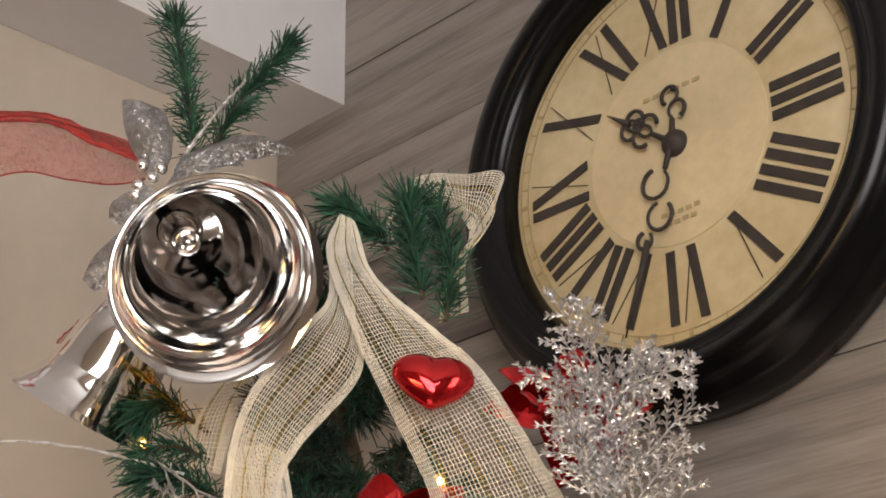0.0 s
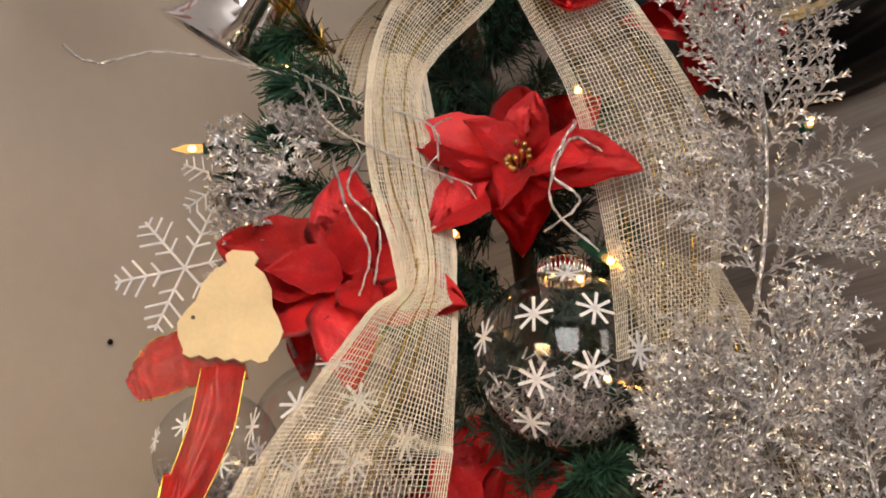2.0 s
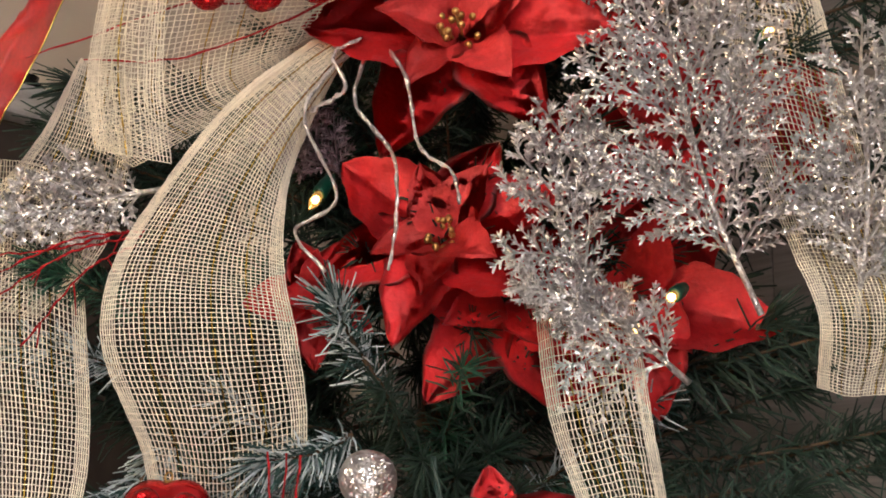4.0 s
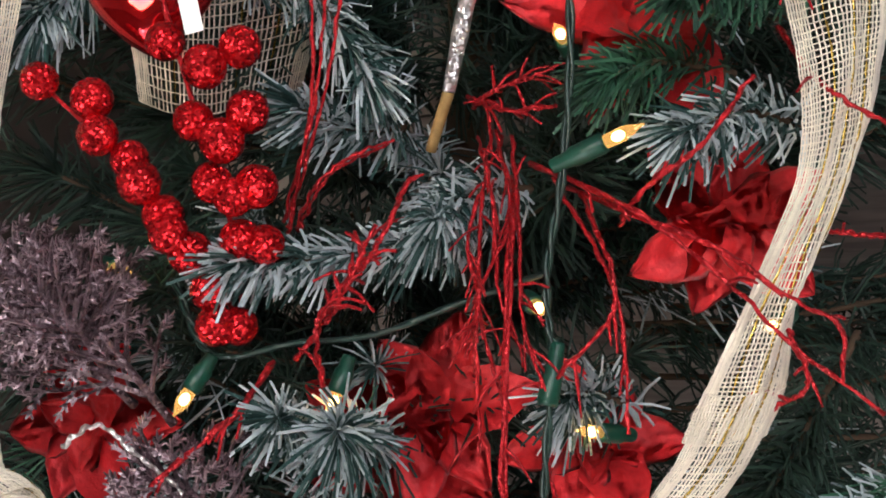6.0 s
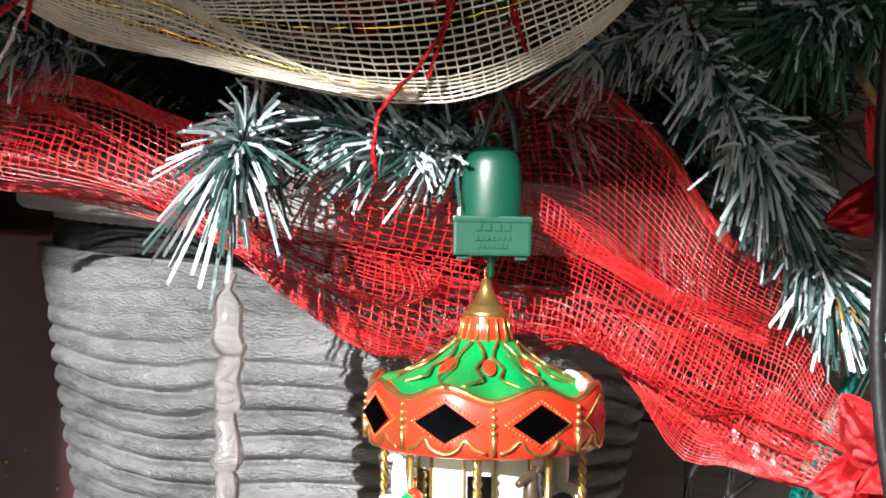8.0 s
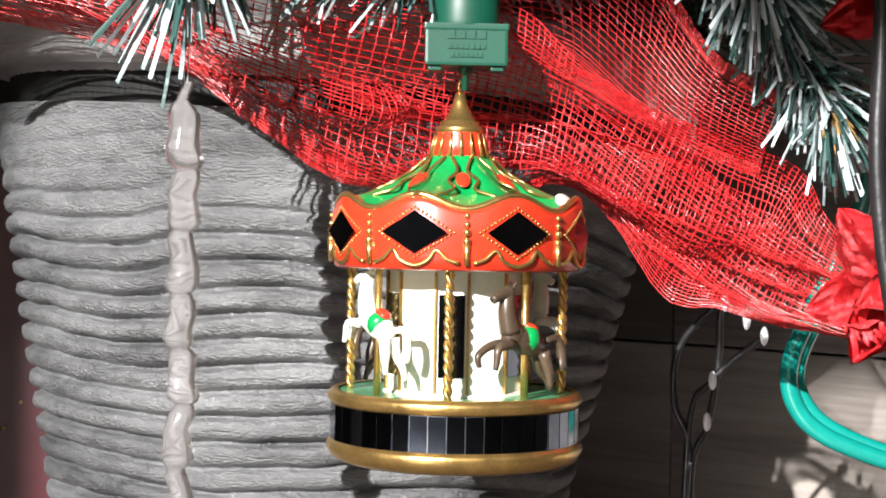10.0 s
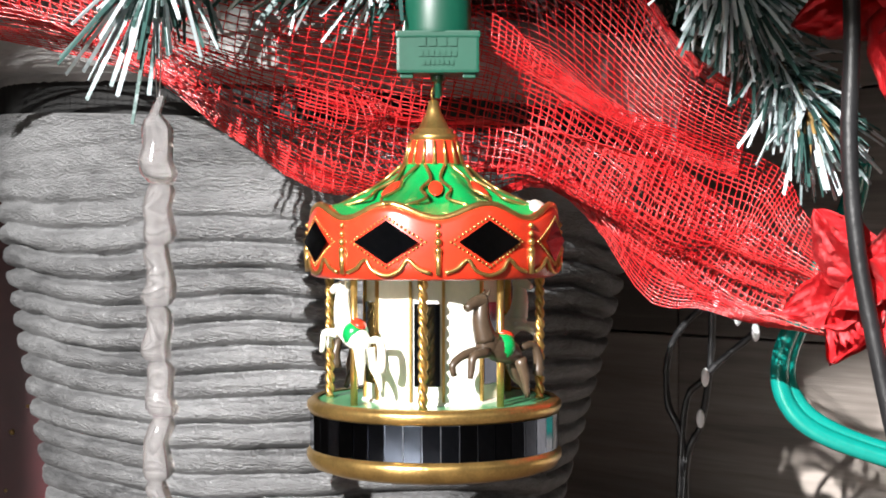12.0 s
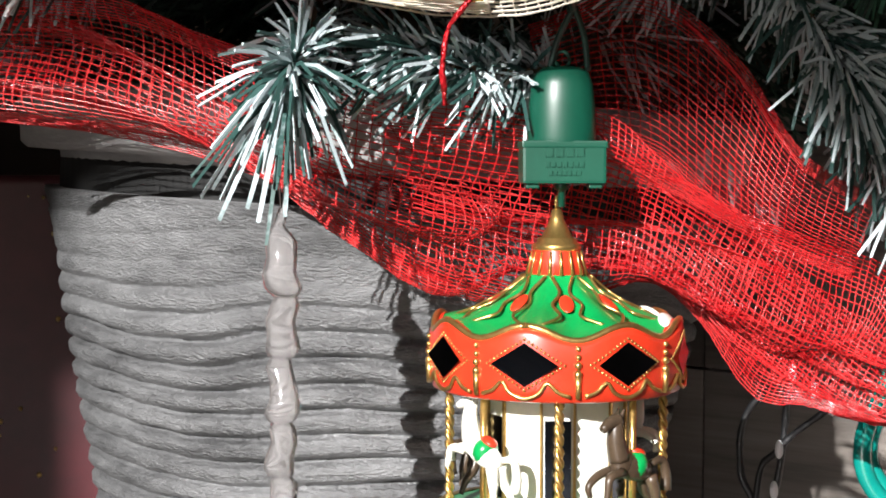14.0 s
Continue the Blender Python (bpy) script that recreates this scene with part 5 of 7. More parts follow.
heart((0.0668, -0.0200, 1.3763), 0.0626, (0.30, -0.92, 0.15), REDCHROME, "puffed mirror red heart pinned on cream ribbon", -6, 0.45)

# flowers of the upper tree
poinsettia((0.0216, 0.0200, 1.2449), (0.15, -0.95, 0.25), 0.0845, 40, "red fabric poinsettia with gold beads under heart", n=6, small=4)
poinsettia((-0.1100, 0.0300, 1.1700), (0.0, -0.97, 0.0), 0.0960, 35, "red fabric poinsettia behind cream ribbon", small=3, centre=False)
poinsettia((0.1548, 0.0700, 1.3703), (0.45, -0.85, 0.3), 0.0662, 75, "red fabric poinsettia behind silver spray", small=4)
poinsettia((-0.1398, 0.0600, 1.1630), (-0.3, -0.9, -0.2), 0.0629, 10, "red fabric poinsettia tucked behind ribbon", small=3, centre=False)
poinsettia((0.0215, 0.0400, 0.8775), (0.1, -0.97, 0.2), 0.0908, 62, "large red poinsettia with gold stamens and faded inner petals", n=6, small=5, faded=True)
poinsettia((-0.0196, 0.0900, 0.9925), (-0.05, -0.95, 0.2), 0.0869, 100, "red fabric poinsettia behind the large one", n=5, small=2, centre=False)
poinsettia((0.0742, 0.0900, 0.9184), (0.2, -0.95, 0.1), 0.0682, 30, "red fabric poinsettia behind silver spray", n=5, small=3, centre=False)
poinsettia((0.0106, 0.0500, 0.7493), (0.0, -0.95, 0.25), 0.0794, 15, "red poinsettia with small gold centre", n=6, small=5, faded=True)
poinsettia((0.0410, 0.0800, 0.7187), (0.2, -0.95, 0.0), 0.0780, 50, "red fabric poinsettia among silver twigs", n=6, small=3, centre=False)
poinsettia((0.1379, 0.1000, 0.8328), (0.2, -0.95, 0.1), 0.0766, 0, "red fabric poinsettia behind silver spray", n=6, small=3, centre=False)
poinsettia((0.2186, 0.1000, 0.8358), (0.3, -0.92, 0.1), 0.0552, 45, "red fabric poinsettia behind silver spray", n=5, small=3, centre=False)
poinsettia((0.1239, 0.1000, 0.7214), (0.2, -0.95, 0.0), 0.0812, 45, "red fabric poinsettia behind silver spray", n=6, small=3, centre=False)
poinsettia((-0.0747, 0.0700, 0.7228), (-0.1, -0.95, 0.1), 0.0467, 45, "small red poinsettia beside cream ribbon", n=5, small=3, centre=False)

# silver sprays
FACE = (0.3, -0.94, 0.1)
glitter_spray([(0.1832, 0.0400, 1.1109), (0.1986, 0.0350, 1.2052), (0.2001, 0.0300, 1.3065), (0.1865, 0.0300, 1.4037)], 0.130, "large silver glitter spray standing before the clock", seed=1, face=FACE)
glitter_spray([(0.1693, 0.0500, 1.0105), (0.1973, 0.0200, 1.0649), (0.2232, 0.0100, 1.1105)], 0.085, "silver glitter spray fanning sideways", seed=2, face=FACE)
glitter_spray([(0.1829, 0.0500, 0.9197), (0.1549, 0.0400, 1.0035), (0.1374, 0.0300, 1.0589)], 0.085, "silver glitter spray among poinsettias", seed=3, face=FACE)
glitter_spray([(0.1995, 0.0400, 0.6970), (0.1744, 0.0200, 0.7594), (0.1592, 0.0100, 0.8277), (0.1509, 0.0200, 0.8862)], 0.105, "large silver glitter spray beside poinsettias", seed=4, face=FACE)
glitter_spray([(0.1265, 0.0400, 0.6856), (0.0920, 0.0200, 0.7273), (0.0862, 0.0000, 0.7637), (0.0905, 0.0000, 0.7996)], 0.06, "silver glitter spray before red petals", seed=5, face=FACE)
glitter_spray([(0.2550, 0.0700, 0.9076), (0.2616, 0.0600, 1.0049), (0.2470, 0.0500, 1.0746)], 0.085, "silver glitter spray at tree edge", seed=6, face=FACE)
glitter_spray([(0.2539, 0.0600, 0.6967), (0.2638, 0.0500, 0.7638), (0.2649, 0.0500, 0.8477)], 0.075, "silver glitter spray at tree edge", seed=7, face=FACE)
glitter_spray([(0.1565, 0.0500, 0.6596), (0.1203, 0.0300, 0.6907), (0.0783, 0.0200, 0.7154)], 0.06, "silver glitter spray below poinsettias", seed=8, face=FACE)
glitter_spray([(0.1602, 0.0600, 0.9961), (0.1540, 0.0400, 1.0505), (0.1487, 0.0300, 1.0994)], 0.07, "silver glitter spray above poinsettias", seed=9, face=FACE)
glitter_spray([(0.2080, 0.0300, 1.2628), (0.1898, 0.0300, 1.3339), (0.2043, 0.0200, 1.3727), (0.2469, 0.0000, 1.3814)], 0.04, "silver glitter spray tip before clock", seed=10, face=FACE)

# clear balls, flake, cutout
clear_ball((0.0498, 0.0500, 1.1070), 0.0665, "clear plastic ball with white stars and tinsel", 1)
clear_ball((-0.1203, 0.0600, 1.0499), 0.0687, "clear plastic ball with white stars behind ribbon", 2)
clear_ball((-0.2125, 0.0500, 1.0453), 0.0477, "smaller clear plastic ball behind red ribbon", 3)


def snowflake(place, r, way, label, spin=0):
    ob = thing("snowflake", label, "ornament", facing(place, way, spin), "snowflake ornaments")
    for k in range(6):
        bm = bmesh.new()
        box(bm, (r, r * 0.035, 0.0016), Matrix.Translation((r / 2, 0, 0)))
        for f, l in ((0.35, 0.22), (0.55, 0.34), (0.75, 0.26), (0.92, 0.14)):
            for sg in (-1, 1):
                box(bm, (l * r, r * 0.032, 0.0016), Matrix.Translation((f * r, 0, 0)) @ Matrix.Rotation(radians(sg * 58), 4, "Z") @ Matrix.Translation((l * r / 2, 0, 0)))
        arm = part("arm", bm, SNOW, ob, "", False)
        arm.matrix_basis = Matrix.Rotation(radians(60 * k), 4, "Z")
    return ob


snowflake((-0.2474, 0.0400, 1.1925), 0.0560, (0.1, -0.95, 0.1), "white plastic snowflake beside wooden cutout", 12)
snowflake((-0.2212, 0.0500, 1.2713), 0.0416, (0.1, -0.95, 0.1), "white plastic snowflake among green needles", 40)


def wood_cutout(place, w, way):
    """A flat bell-shaped wooden piece with scalloped lower edge, seen from behind."""
    ob = thing("wooden_cutout", "pale wooden bell-shaped cutout ornament with scalloped edge", "ornament", facing(place, way, -4))
    half = [(0.10, 0.62), (0.16, 0.56), (0.13, 0.48), (0.24, 0.40), (0.33, 0.25), (0.36, 0.08), (0.44, -0.04), (0.50, -0.16), (0.47, -0.30), (0.40, -0.42)]
    bot = [(0.40 - 0.08 * k, -0.46 - (0.035 if k % 2 else 0.0)) for k in range(11)]
    ring = half + bot + [(-x, y) for x, y in half[::-1]]
    bm = bmesh.new()
    lo = [bm.verts.new((x * w, y * w, -0.0015)) for x, y in ring]
    hi = [bm.verts.new((x * w, y * w, 0.0015)) for x, y in ring]
    bm.faces.new(hi)
    bm.faces.new(lo[::-1])
    for k in range(len(ring)):
        bm.faces.new((lo[k], lo[(k + 1) % len(ring)], hi[(k + 1) % len(ring)], hi[k]))
    part("board", bm, WOODCUT, ob, "", False)
    bm = bmesh.new()
    revolve(bm, [(0.0003, 0.0022), (w * 0.02, 0.0022), (w * 0.02, 0.0)], 12, Matrix.Translation((-0.36 * w, -0.1 * w, 0)))
    part("hole", bm, INK, ob, "small dark hole", False)


wood_cutout((-0.1886, 0.0000, 1.1395), 0.0789, (0.2, -0.96, 0.05))
ORG = "sheer red ribbon with gold edge hanging at tree side"
cloth_strip("sheer_ribbon", (((-0.1865, 0.0200, 1.1167), (-0.1799, 0.0200, 1.0928)), ((-0.2277, 0.0100, 1.1289), (-0.2156, 0.0100, 1.0873)), ((-0.2540, 0.0000, 1.1173), (-0.2416, -0.0000, 1.0758)), ((-0.2668, -0.0000, 1.0921), (-0.2567, -0.0000, 1.0742))), ORGANZA, "loop of sheer red ribbon bow with gold edge", "ribbon")
cloth_strip("sheer_ribbon", (((-0.2100, 0.0000, 1.0967), (-0.1789, 0.0100, 1.0993)), ((-0.2168, 0.0000, 1.0505), (-0.1859, 0.0100, 1.0487)), ((-0.2338, -0.0000, 0.9984), (-0.2052, 0.0100, 0.9996)), ((-0.2322, -0.0000, 1.0132), (-0.2087, 0.0100, 1.0117)), ((-0.2397, -0.0100, 0.9008), (-0.2212, -0.0000, 0.9440)), ((-0.2701, -0.0200, 0.8755), (-0.2313, -0.0100, 0.9003)), ((-0.2904, -0.0200, 0.8487), (-0.2498, -0.0200, 0.8447)), ((-0.3060, -0.0200, 0.8182), (-0.2676, -0.0200, 0.8113))), ORGANZA, ORG, "ribbon")

# berry spray
LB = [(-0.0420, -0.0360, 0.9745), (-0.0594, -0.0360, 0.9617), (-0.1242, -0.0410, 0.9556), (-0.0885, -0.0310, 0.9459), (-0.0426, -0.0260, 0.9507), (-0.0212, -0.0260, 0.9602), (-0.1355, -0.0410, 0.9169), (-0.1230, -0.0260, 0.9174), (-0.0975, -0.0410, 0.9148), (-0.0652, -0.0360, 0.9169), (-0.0426, -0.0210, 0.9325), (-0.0418, -0.0310, 0.9111), (-0.0159, -0.0260, 0.9115), (-0.1189, -0.0410, 0.8912), (-0.0860, -0.0360, 0.8910), (-0.0522, -0.0360, 0.8932), (-0.0108, 0.0100, 0.9635), (0.0094, 0.0100, 0.9426), (-0.0288, -0.0060, 0.9391)]
root = (-0.0033, 0.0000, 0.9418)
berry_pick([[root, V(p) + Vector((0.03, 0.004, 0.0)), p] for p in LB[:16:2]], LB, "red glitter berries on thin stems over cream ribbon", 0.0127)
glitter_twigs([[root, (-0.0974, 0.0000, 0.9528), (-0.1986, -0.0200, 0.9589), (-0.3319, -0.0300, 0.9562)], [root, (-0.1136, 0.0000, 0.9618), (-0.2046, -0.0200, 0.9753), (-0.3352, -0.0300, 0.9808)],
               [root, (-0.1131, 0.0000, 0.9515), (-0.2189, -0.0200, 0.9488), (-0.3205, -0.0300, 0.9262)], [root, (-0.0804, 0.0000, 0.9334), (-0.1636, -0.0200, 0.9227), (-0.1962, -0.0300, 0.9361)],
               [root, (-0.1016, 0.0000, 0.8997), (-0.1943, -0.0200, 0.9123), (-0.3188, -0.0300, 0.9094)], [root, (-0.0552, -0.0000, 0.8979), (-0.1431, -0.0100, 0.8625), (-0.2063, -0.0200, 0.8612)], [root, (-0.0636, 0.0000, 0.9025), (-0.1336, -0.0050, 0.9029), (-0.2318, -0.0200, 0.8689), (-0.2853, -0.0200, 0.8600)]],
              REDTWIG, "thin red glitter wires trailing sideways", r=0.0009, fork=1)
glitter_twigs([[(0.0625, 0.0700, 0.9545), (0.0967, 0.0500, 0.9912), (0.1284, 0.0400, 1.0210)], [(0.0643, 0.0700, 0.9502), (0.0922, 0.0550, 0.9857), (0.1205, 0.0450, 1.0149)]], REDTWIG, "thick red glitter stem", r=0.0026, fork=3)
glitter_twigs([[(-0.1765, 0.0200, 0.7599), (-0.2167, -0.0000, 0.7506), (-0.2794, -0.0100, 0.7202)], [(-0.1793, 0.0200, 0.7566), (-0.2188, -0.0000, 0.7417), (-0.2758, -0.0100, 0.7040)], [(-0.1831, 0.0200, 0.7510), (-0.2062, 0.0000, 0.7298), (-0.2397, -0.0100, 0.6827)], [(-0.1878, 0.0200, 0.7607), (-0.2307, 0.0000, 0.7449), (-0.2829, -0.0100, 0.7410)]], REDTWIG, "red glitter wires at tree side", r=0.0010, fork=3)

# silver wires
glitter_twigs([[(-0.3215, -0.0600, 1.3429), (-0.2988, -0.0500, 1.3305), (-0.2579, -0.0300, 1.3466), (-0.1988, -0.0100, 1.3426), (-0.1303, 0.0100, 1.3255)]], SILVERGLITTER, "wavy silver wire sticking out sideways", r=0.0016)
glitter_twigs([[(-0.1456, 0.0000, 1.3318), (-0.1172, -0.0100, 1.2808), (-0.0650, -0.0200, 1.2472), (-0.0076, -0.0100, 1.2238)], [(-0.1556, 0.0000, 1.3376), (-0.1054, -0.0100, 1.3023), (-0.0403, -0.0200, 1.2716), (-0.0309, -0.0200, 1.2404)]], SILVERGLITTER, "thin silver wires crossing the ribbon", r=0.0012, fork=12)
glitter_twigs([[(-0.1201, 0.0000, 1.2631), (-0.0988, -0.0200, 1.2068), (-0.0804, -0.0200, 1.1738), (-0.0859, -0.0200, 1.1394)], [(-0.0891, -0.0000, 1.2665), (-0.0993, -0.0200, 1.2237), (-0.0744, -0.0200, 1.1905), (-0.0754, -0.0200, 1.1471)],
               [(0.0656, 0.0000, 1.2739), (0.0497, -0.0100, 1.2307), (0.0703, -0.0100, 1.2060), (0.0451, -0.0100, 1.1835)], [(0.0879, 0.0100, 1.2502), (0.0631, -0.0100, 1.2542), (0.0495, -0.0100, 1.2065), (0.0828, 0.0000, 1.1701)]], SILVERGLITTER, "curled silver wire tendrils", r=0.0015)
glitter_twigs([[(-0.0234, 0.0200, 0.8735), (-0.0045, -0.0000, 0.8404), (0.0034, 0.0000, 0.7991), (0.0229, 0.0000, 0.7822), (0.0289, 0.0000, 0.7615)], [(-0.0309, 0.0200, 0.8781), (-0.0369, -0.0000, 0.8307), (-0.0100, -0.0100, 0.7905), (-0.0074, -0.0100, 0.7526), (-0.0112, -0.0100, 0.7208)],
               [(-0.0426, 0.0200, 0.8748), (-0.0684, -0.0000, 0.8250), (-0.0438, -0.0100, 0.7667), (-0.0689, -0.0100, 0.7470), (-0.0494, -0.0100, 0.7214)], [(-0.0679, 0.0100, 0.8288), (-0.0434, -0.0000, 0.8381), (-0.0511, 0.0000, 0.8608), (-0.0358, 0.0100, 0.8747)]], SILVERGLITTER, "curled silver wire tendrils before poinsettias", r=0.0017)
glitter_spray([(-0.0603, 0.0800, 0.7993), (-0.0787, 0.0600, 0.8244), (-0.0954, 0.0500, 0.8373)], 0.045, "plum glitter spray behind ribbon", seed=11, material=PLUMTWIG)
glitter_spray([(-0.1717, 0.0400, 0.7930), (-0.2168, 0.0200, 0.7817), (-0.2625, 0.0100, 0.7743)], 0.045, "silver tinsel spray at tree side", seed=12)
glitter_spray([(-0.1586, 0.0600, 1.1216), (-0.1875, 0.0300, 1.2001), (-0.2048, 0.0200, 1.2618)], 0.05, "silver tinsel spray at tree side", seed=13)

glitter_spray([(-0.1194, 0.0400, 1.2895), (-0.1431, -0.0000, 1.2756), (-0.1701, -0.0100, 1.2507)], 0.045, "silver tinsel spray over green needles", seed=14)
glitter_spray([(-0.1543, 0.0400, 1.2110), (-0.1778, 0.0000, 1.2308), (-0.1984, -0.0100, 1.2741)], 0.04, "silver tinsel spray over green needles", seed=15)
mesh_ribbon((((-0.1586, -0.0300, 1.0145), (-0.1225, -0.0300, 1.0082)), ((-0.1781, -0.0350, 0.9660), (-0.1360, -0.0350, 0.9549)), ((-0.1895, -0.0350, 0.9076), (-0.1472, -0.0350, 0.8990)), ((-0.1991, -0.0300, 0.8499), (-0.1485, -0.0300, 0.8423)), ((-0.1954, -0.0200, 0.8018), (-0.1451, -0.0200, 0.7902))),
            "narrow folded layer of cream ribbon", seed=15, n_long=14, gold=(0.5,))

# lights of the upper tree
for base, tip in (((-0.1890, -0.0000, 1.2735), (-0.2414, -0.0200, 1.2663)), ((0.0616, 0.0500, 1.1986), (0.0955, 0.0300, 1.1675)), ((0.0546, 0.0600, 1.1882), (0.0638, 0.0500, 1.1632)), ((-0.0444, 0.0400, 1.2153), (-0.0235, 0.0200, 1.1958)), ((0.0535, 0.0400, 1.3389), (0.0678, 0.0250, 1.3045)), ((0.2244, 0.0600, 1.2724), (0.2374, 0.0400, 1.2847)), ((-0.1858, 0.0400, 1.3773), (-0.1687, 0.0300, 1.3514)),
                  ((0.0198, 0.1200, 1.0240), (0.0032, 0.1000, 1.0030)), ((0.1041, 0.0800, 1.0116), (0.1262, 0.0600, 0.9912)), ((0.2534, 0.0700, 0.9945), (0.2659, 0.0500, 0.9753)), ((0.1113, 0.0700, 0.9204), (0.1303, 0.0500, 0.9195)), ((-0.0681, 0.0600, 0.8016), (-0.0761, 0.0400, 0.7744)), ((0.2021, 0.0800, 0.8786), (0.2156, 0.0600, 0.8840)), ((0.1543, 0.0700, 0.7220), (0.1443, 0.0500, 0.7091)), ((0.1183, 0.0700, 0.7014), (0.1280, 0.0500, 0.6922)), ((0.0786, 0.1100, 1.0927), (0.0725, 0.1000, 1.1131))):
    light_bulb(base, tip, 1.15)


# ---- middle and bottom of the tree ----
LOW = "red fabric poinsettia among frosted needles"
poinsettia((0.0467, 0.0280, 0.5636), (0.2, -0.95, 0.2), 0.0514, 170, LOW, n=5, small=3, centre=False)
poinsettia((0.0827, 0.0480, 0.4824), (0.2, -0.95, -0.2), 0.0429, 20, LOW, n=6, small=3, centre=False)
poinsettia((-0.0379, 0.0480, 0.4036), (0.0, -0.95, 0.3), 0.0432, 70, LOW, n=6, small=4, centre=False)
poinsettia((-0.1880, 0.0480, 0.4005), (-0.1, -0.95, 0.1), 0.0411, 0, LOW, n=6, small=3, centre=False)
poinsettia((-0.0554, 0.0680, 0.3912), (0.0, -0.95, 0.0), 0.0451, 30, LOW, n=6, small=3, centre=False)
poinsettia((0.0276, 0.0580, 0.3860), (0.1, -0.8, 0.5), 0.0400, 0, LOW, n=6, small=3, centre=False)
poinsettia((0.0887, 0.0580, 0.4812), (0.1, -0.9, 0.0), 0.0344, 10, LOW, n=5, small=3, centre=False)
poinsettia((0.1558, -0.0000, 0.2886), (-0.1, -0.95, 0.1), 0.0342, 12, "red fabric poinsettia in the sun beside cord", n=6, small=3, centre=False)
poinsettia((0.1470, -0.0050, 0.1975), (-0.30, -0.93, 0.15), 0.0290, 8, "bright red fabric poinsettia in direct sun", n=6, small=2, centre=False)

heart((-0.1433, -0.0050, 0.5789), 0.0553, (0.05, -0.98, 0.1), REDCHROME, "mirror red heart ornament with gold cap behind berries", 0, 0.5, cap=True, tall=0.95)
berry_pick([[(-0.1036, -0.0100, 0.4387), (-0.1152, -0.0200, 0.4633), (-0.1390, -0.0300, 0.5002), (-0.1811, -0.0300, 0.5417)], [(-0.1056, -0.0100, 0.4431), (-0.1077, -0.0200, 0.4851), (-0.1155, -0.0300, 0.5195), (-0.1343, -0.0300, 0.5848)]],
           [(-0.1785, -0.0350, 0.5405), (-0.1593, -0.0300, 0.5333), (-0.1554, -0.0350, 0.5187), (-0.1445, -0.0300, 0.5095), (-0.1391, -0.0350, 0.5000), (-0.1315, -0.0300, 0.4875), (-0.1278, -0.0350, 0.4802), (-0.1208, -0.0300, 0.4726), (-0.1129, -0.0300, 0.4587), (-0.1112, -0.0300, 0.4447), (-0.1038, -0.0250, 0.4444),
            (-0.1437, -0.0350, 0.5859), (-0.1201, -0.0350, 0.5835), (-0.1277, -0.0350, 0.5537), (-0.1109, -0.0400, 0.5427), (-0.0984, -0.0350, 0.5503), (-0.1172, -0.0350, 0.5230), (-0.1047, -0.0400, 0.5146), (-0.0958, -0.0350, 0.5257), (-0.1103, -0.0350, 0.4993), (-0.1007, -0.0400, 0.4933), (-0.0931, -0.0350, 0.4972), (-0.1011, -0.0300, 0.4775), (-0.0915, -0.0300, 0.4754)],
           "two chains of red glitter berries on a pick", 0.0083, 0.0012)
bm = bmesh.new()
box(bm, (0.0073, 0.0006, 0.0133), Matrix.Translation((-0.1142, -0.0450, 0.5614)) @ Matrix.Rotation(radians(-12), 4, "Y"))
tag_ = thing("paper_tag", "small torn white paper tag on heart", "tag")
part("paper", bm, SNOW, tag_, "", False)

RT = "long red glitter stems among frosted branches"
glitter_twigs([[(-0.0900, 0.0000, 0.4802), (-0.0737, -0.0200, 0.5409), (-0.0773, -0.0200, 0.6156)], [(-0.0899, -0.0000, 0.4825), (-0.0664, -0.0200, 0.5459), (-0.0576, -0.0200, 0.6132)], [(-0.0918, 0.0000, 0.4847), (-0.0717, -0.0200, 0.5385), (-0.0659, -0.0200, 0.6144)], [(-0.0868, -0.0000, 0.4825), (-0.0721, -0.0200, 0.4995), (-0.0558, -0.0200, 0.5102), (-0.0438, -0.0100, 0.5154)], [(-0.0858, 0.0000, 0.4814), (-0.0678, -0.0200, 0.5019), (-0.0459, -0.0100, 0.5142)]], REDTWIG, RT, r=0.0011)
HANG = "tangle of hanging red glitter tendrils"
glitter_twigs([[(-0.0076, 0.0000, 0.5186), (-0.0089, -0.0300, 0.4802), (-0.0078, -0.0400, 0.4451), (0.0003, -0.0400, 0.4125)], [(-0.0055, -0.0000, 0.5186), (0.0022, -0.0300, 0.4827), (-0.0087, -0.0450, 0.4503), (-0.0088, -0.0450, 0.3966)], [(0.0006, 0.0000, 0.5164), (0.0056, -0.0300, 0.4804), (0.0073, -0.0400, 0.4453), (0.0143, -0.0400, 0.4208)],
               [(-0.0128, 0.0000, 0.5162), (-0.0043, -0.0300, 0.4919), (-0.0008, -0.0400, 0.4535), (0.0073, -0.0400, 0.4323)], [(-0.0035, -0.0000, 0.5164), (-0.0135, -0.0300, 0.4766), (-0.0089, -0.0400, 0.4545), (-0.0136, -0.0400, 0.4320)], [(-0.0166, -0.0000, 0.5325), (0.0012, -0.0200, 0.5239), (0.0206, -0.0200, 0.5254)], [(-0.0147, -0.0000, 0.5278), (-0.0030, -0.0200, 0.5322), (0.0196, -0.0200, 0.5398)]], REDTWIG, HANG, r=0.0011, fork=12)
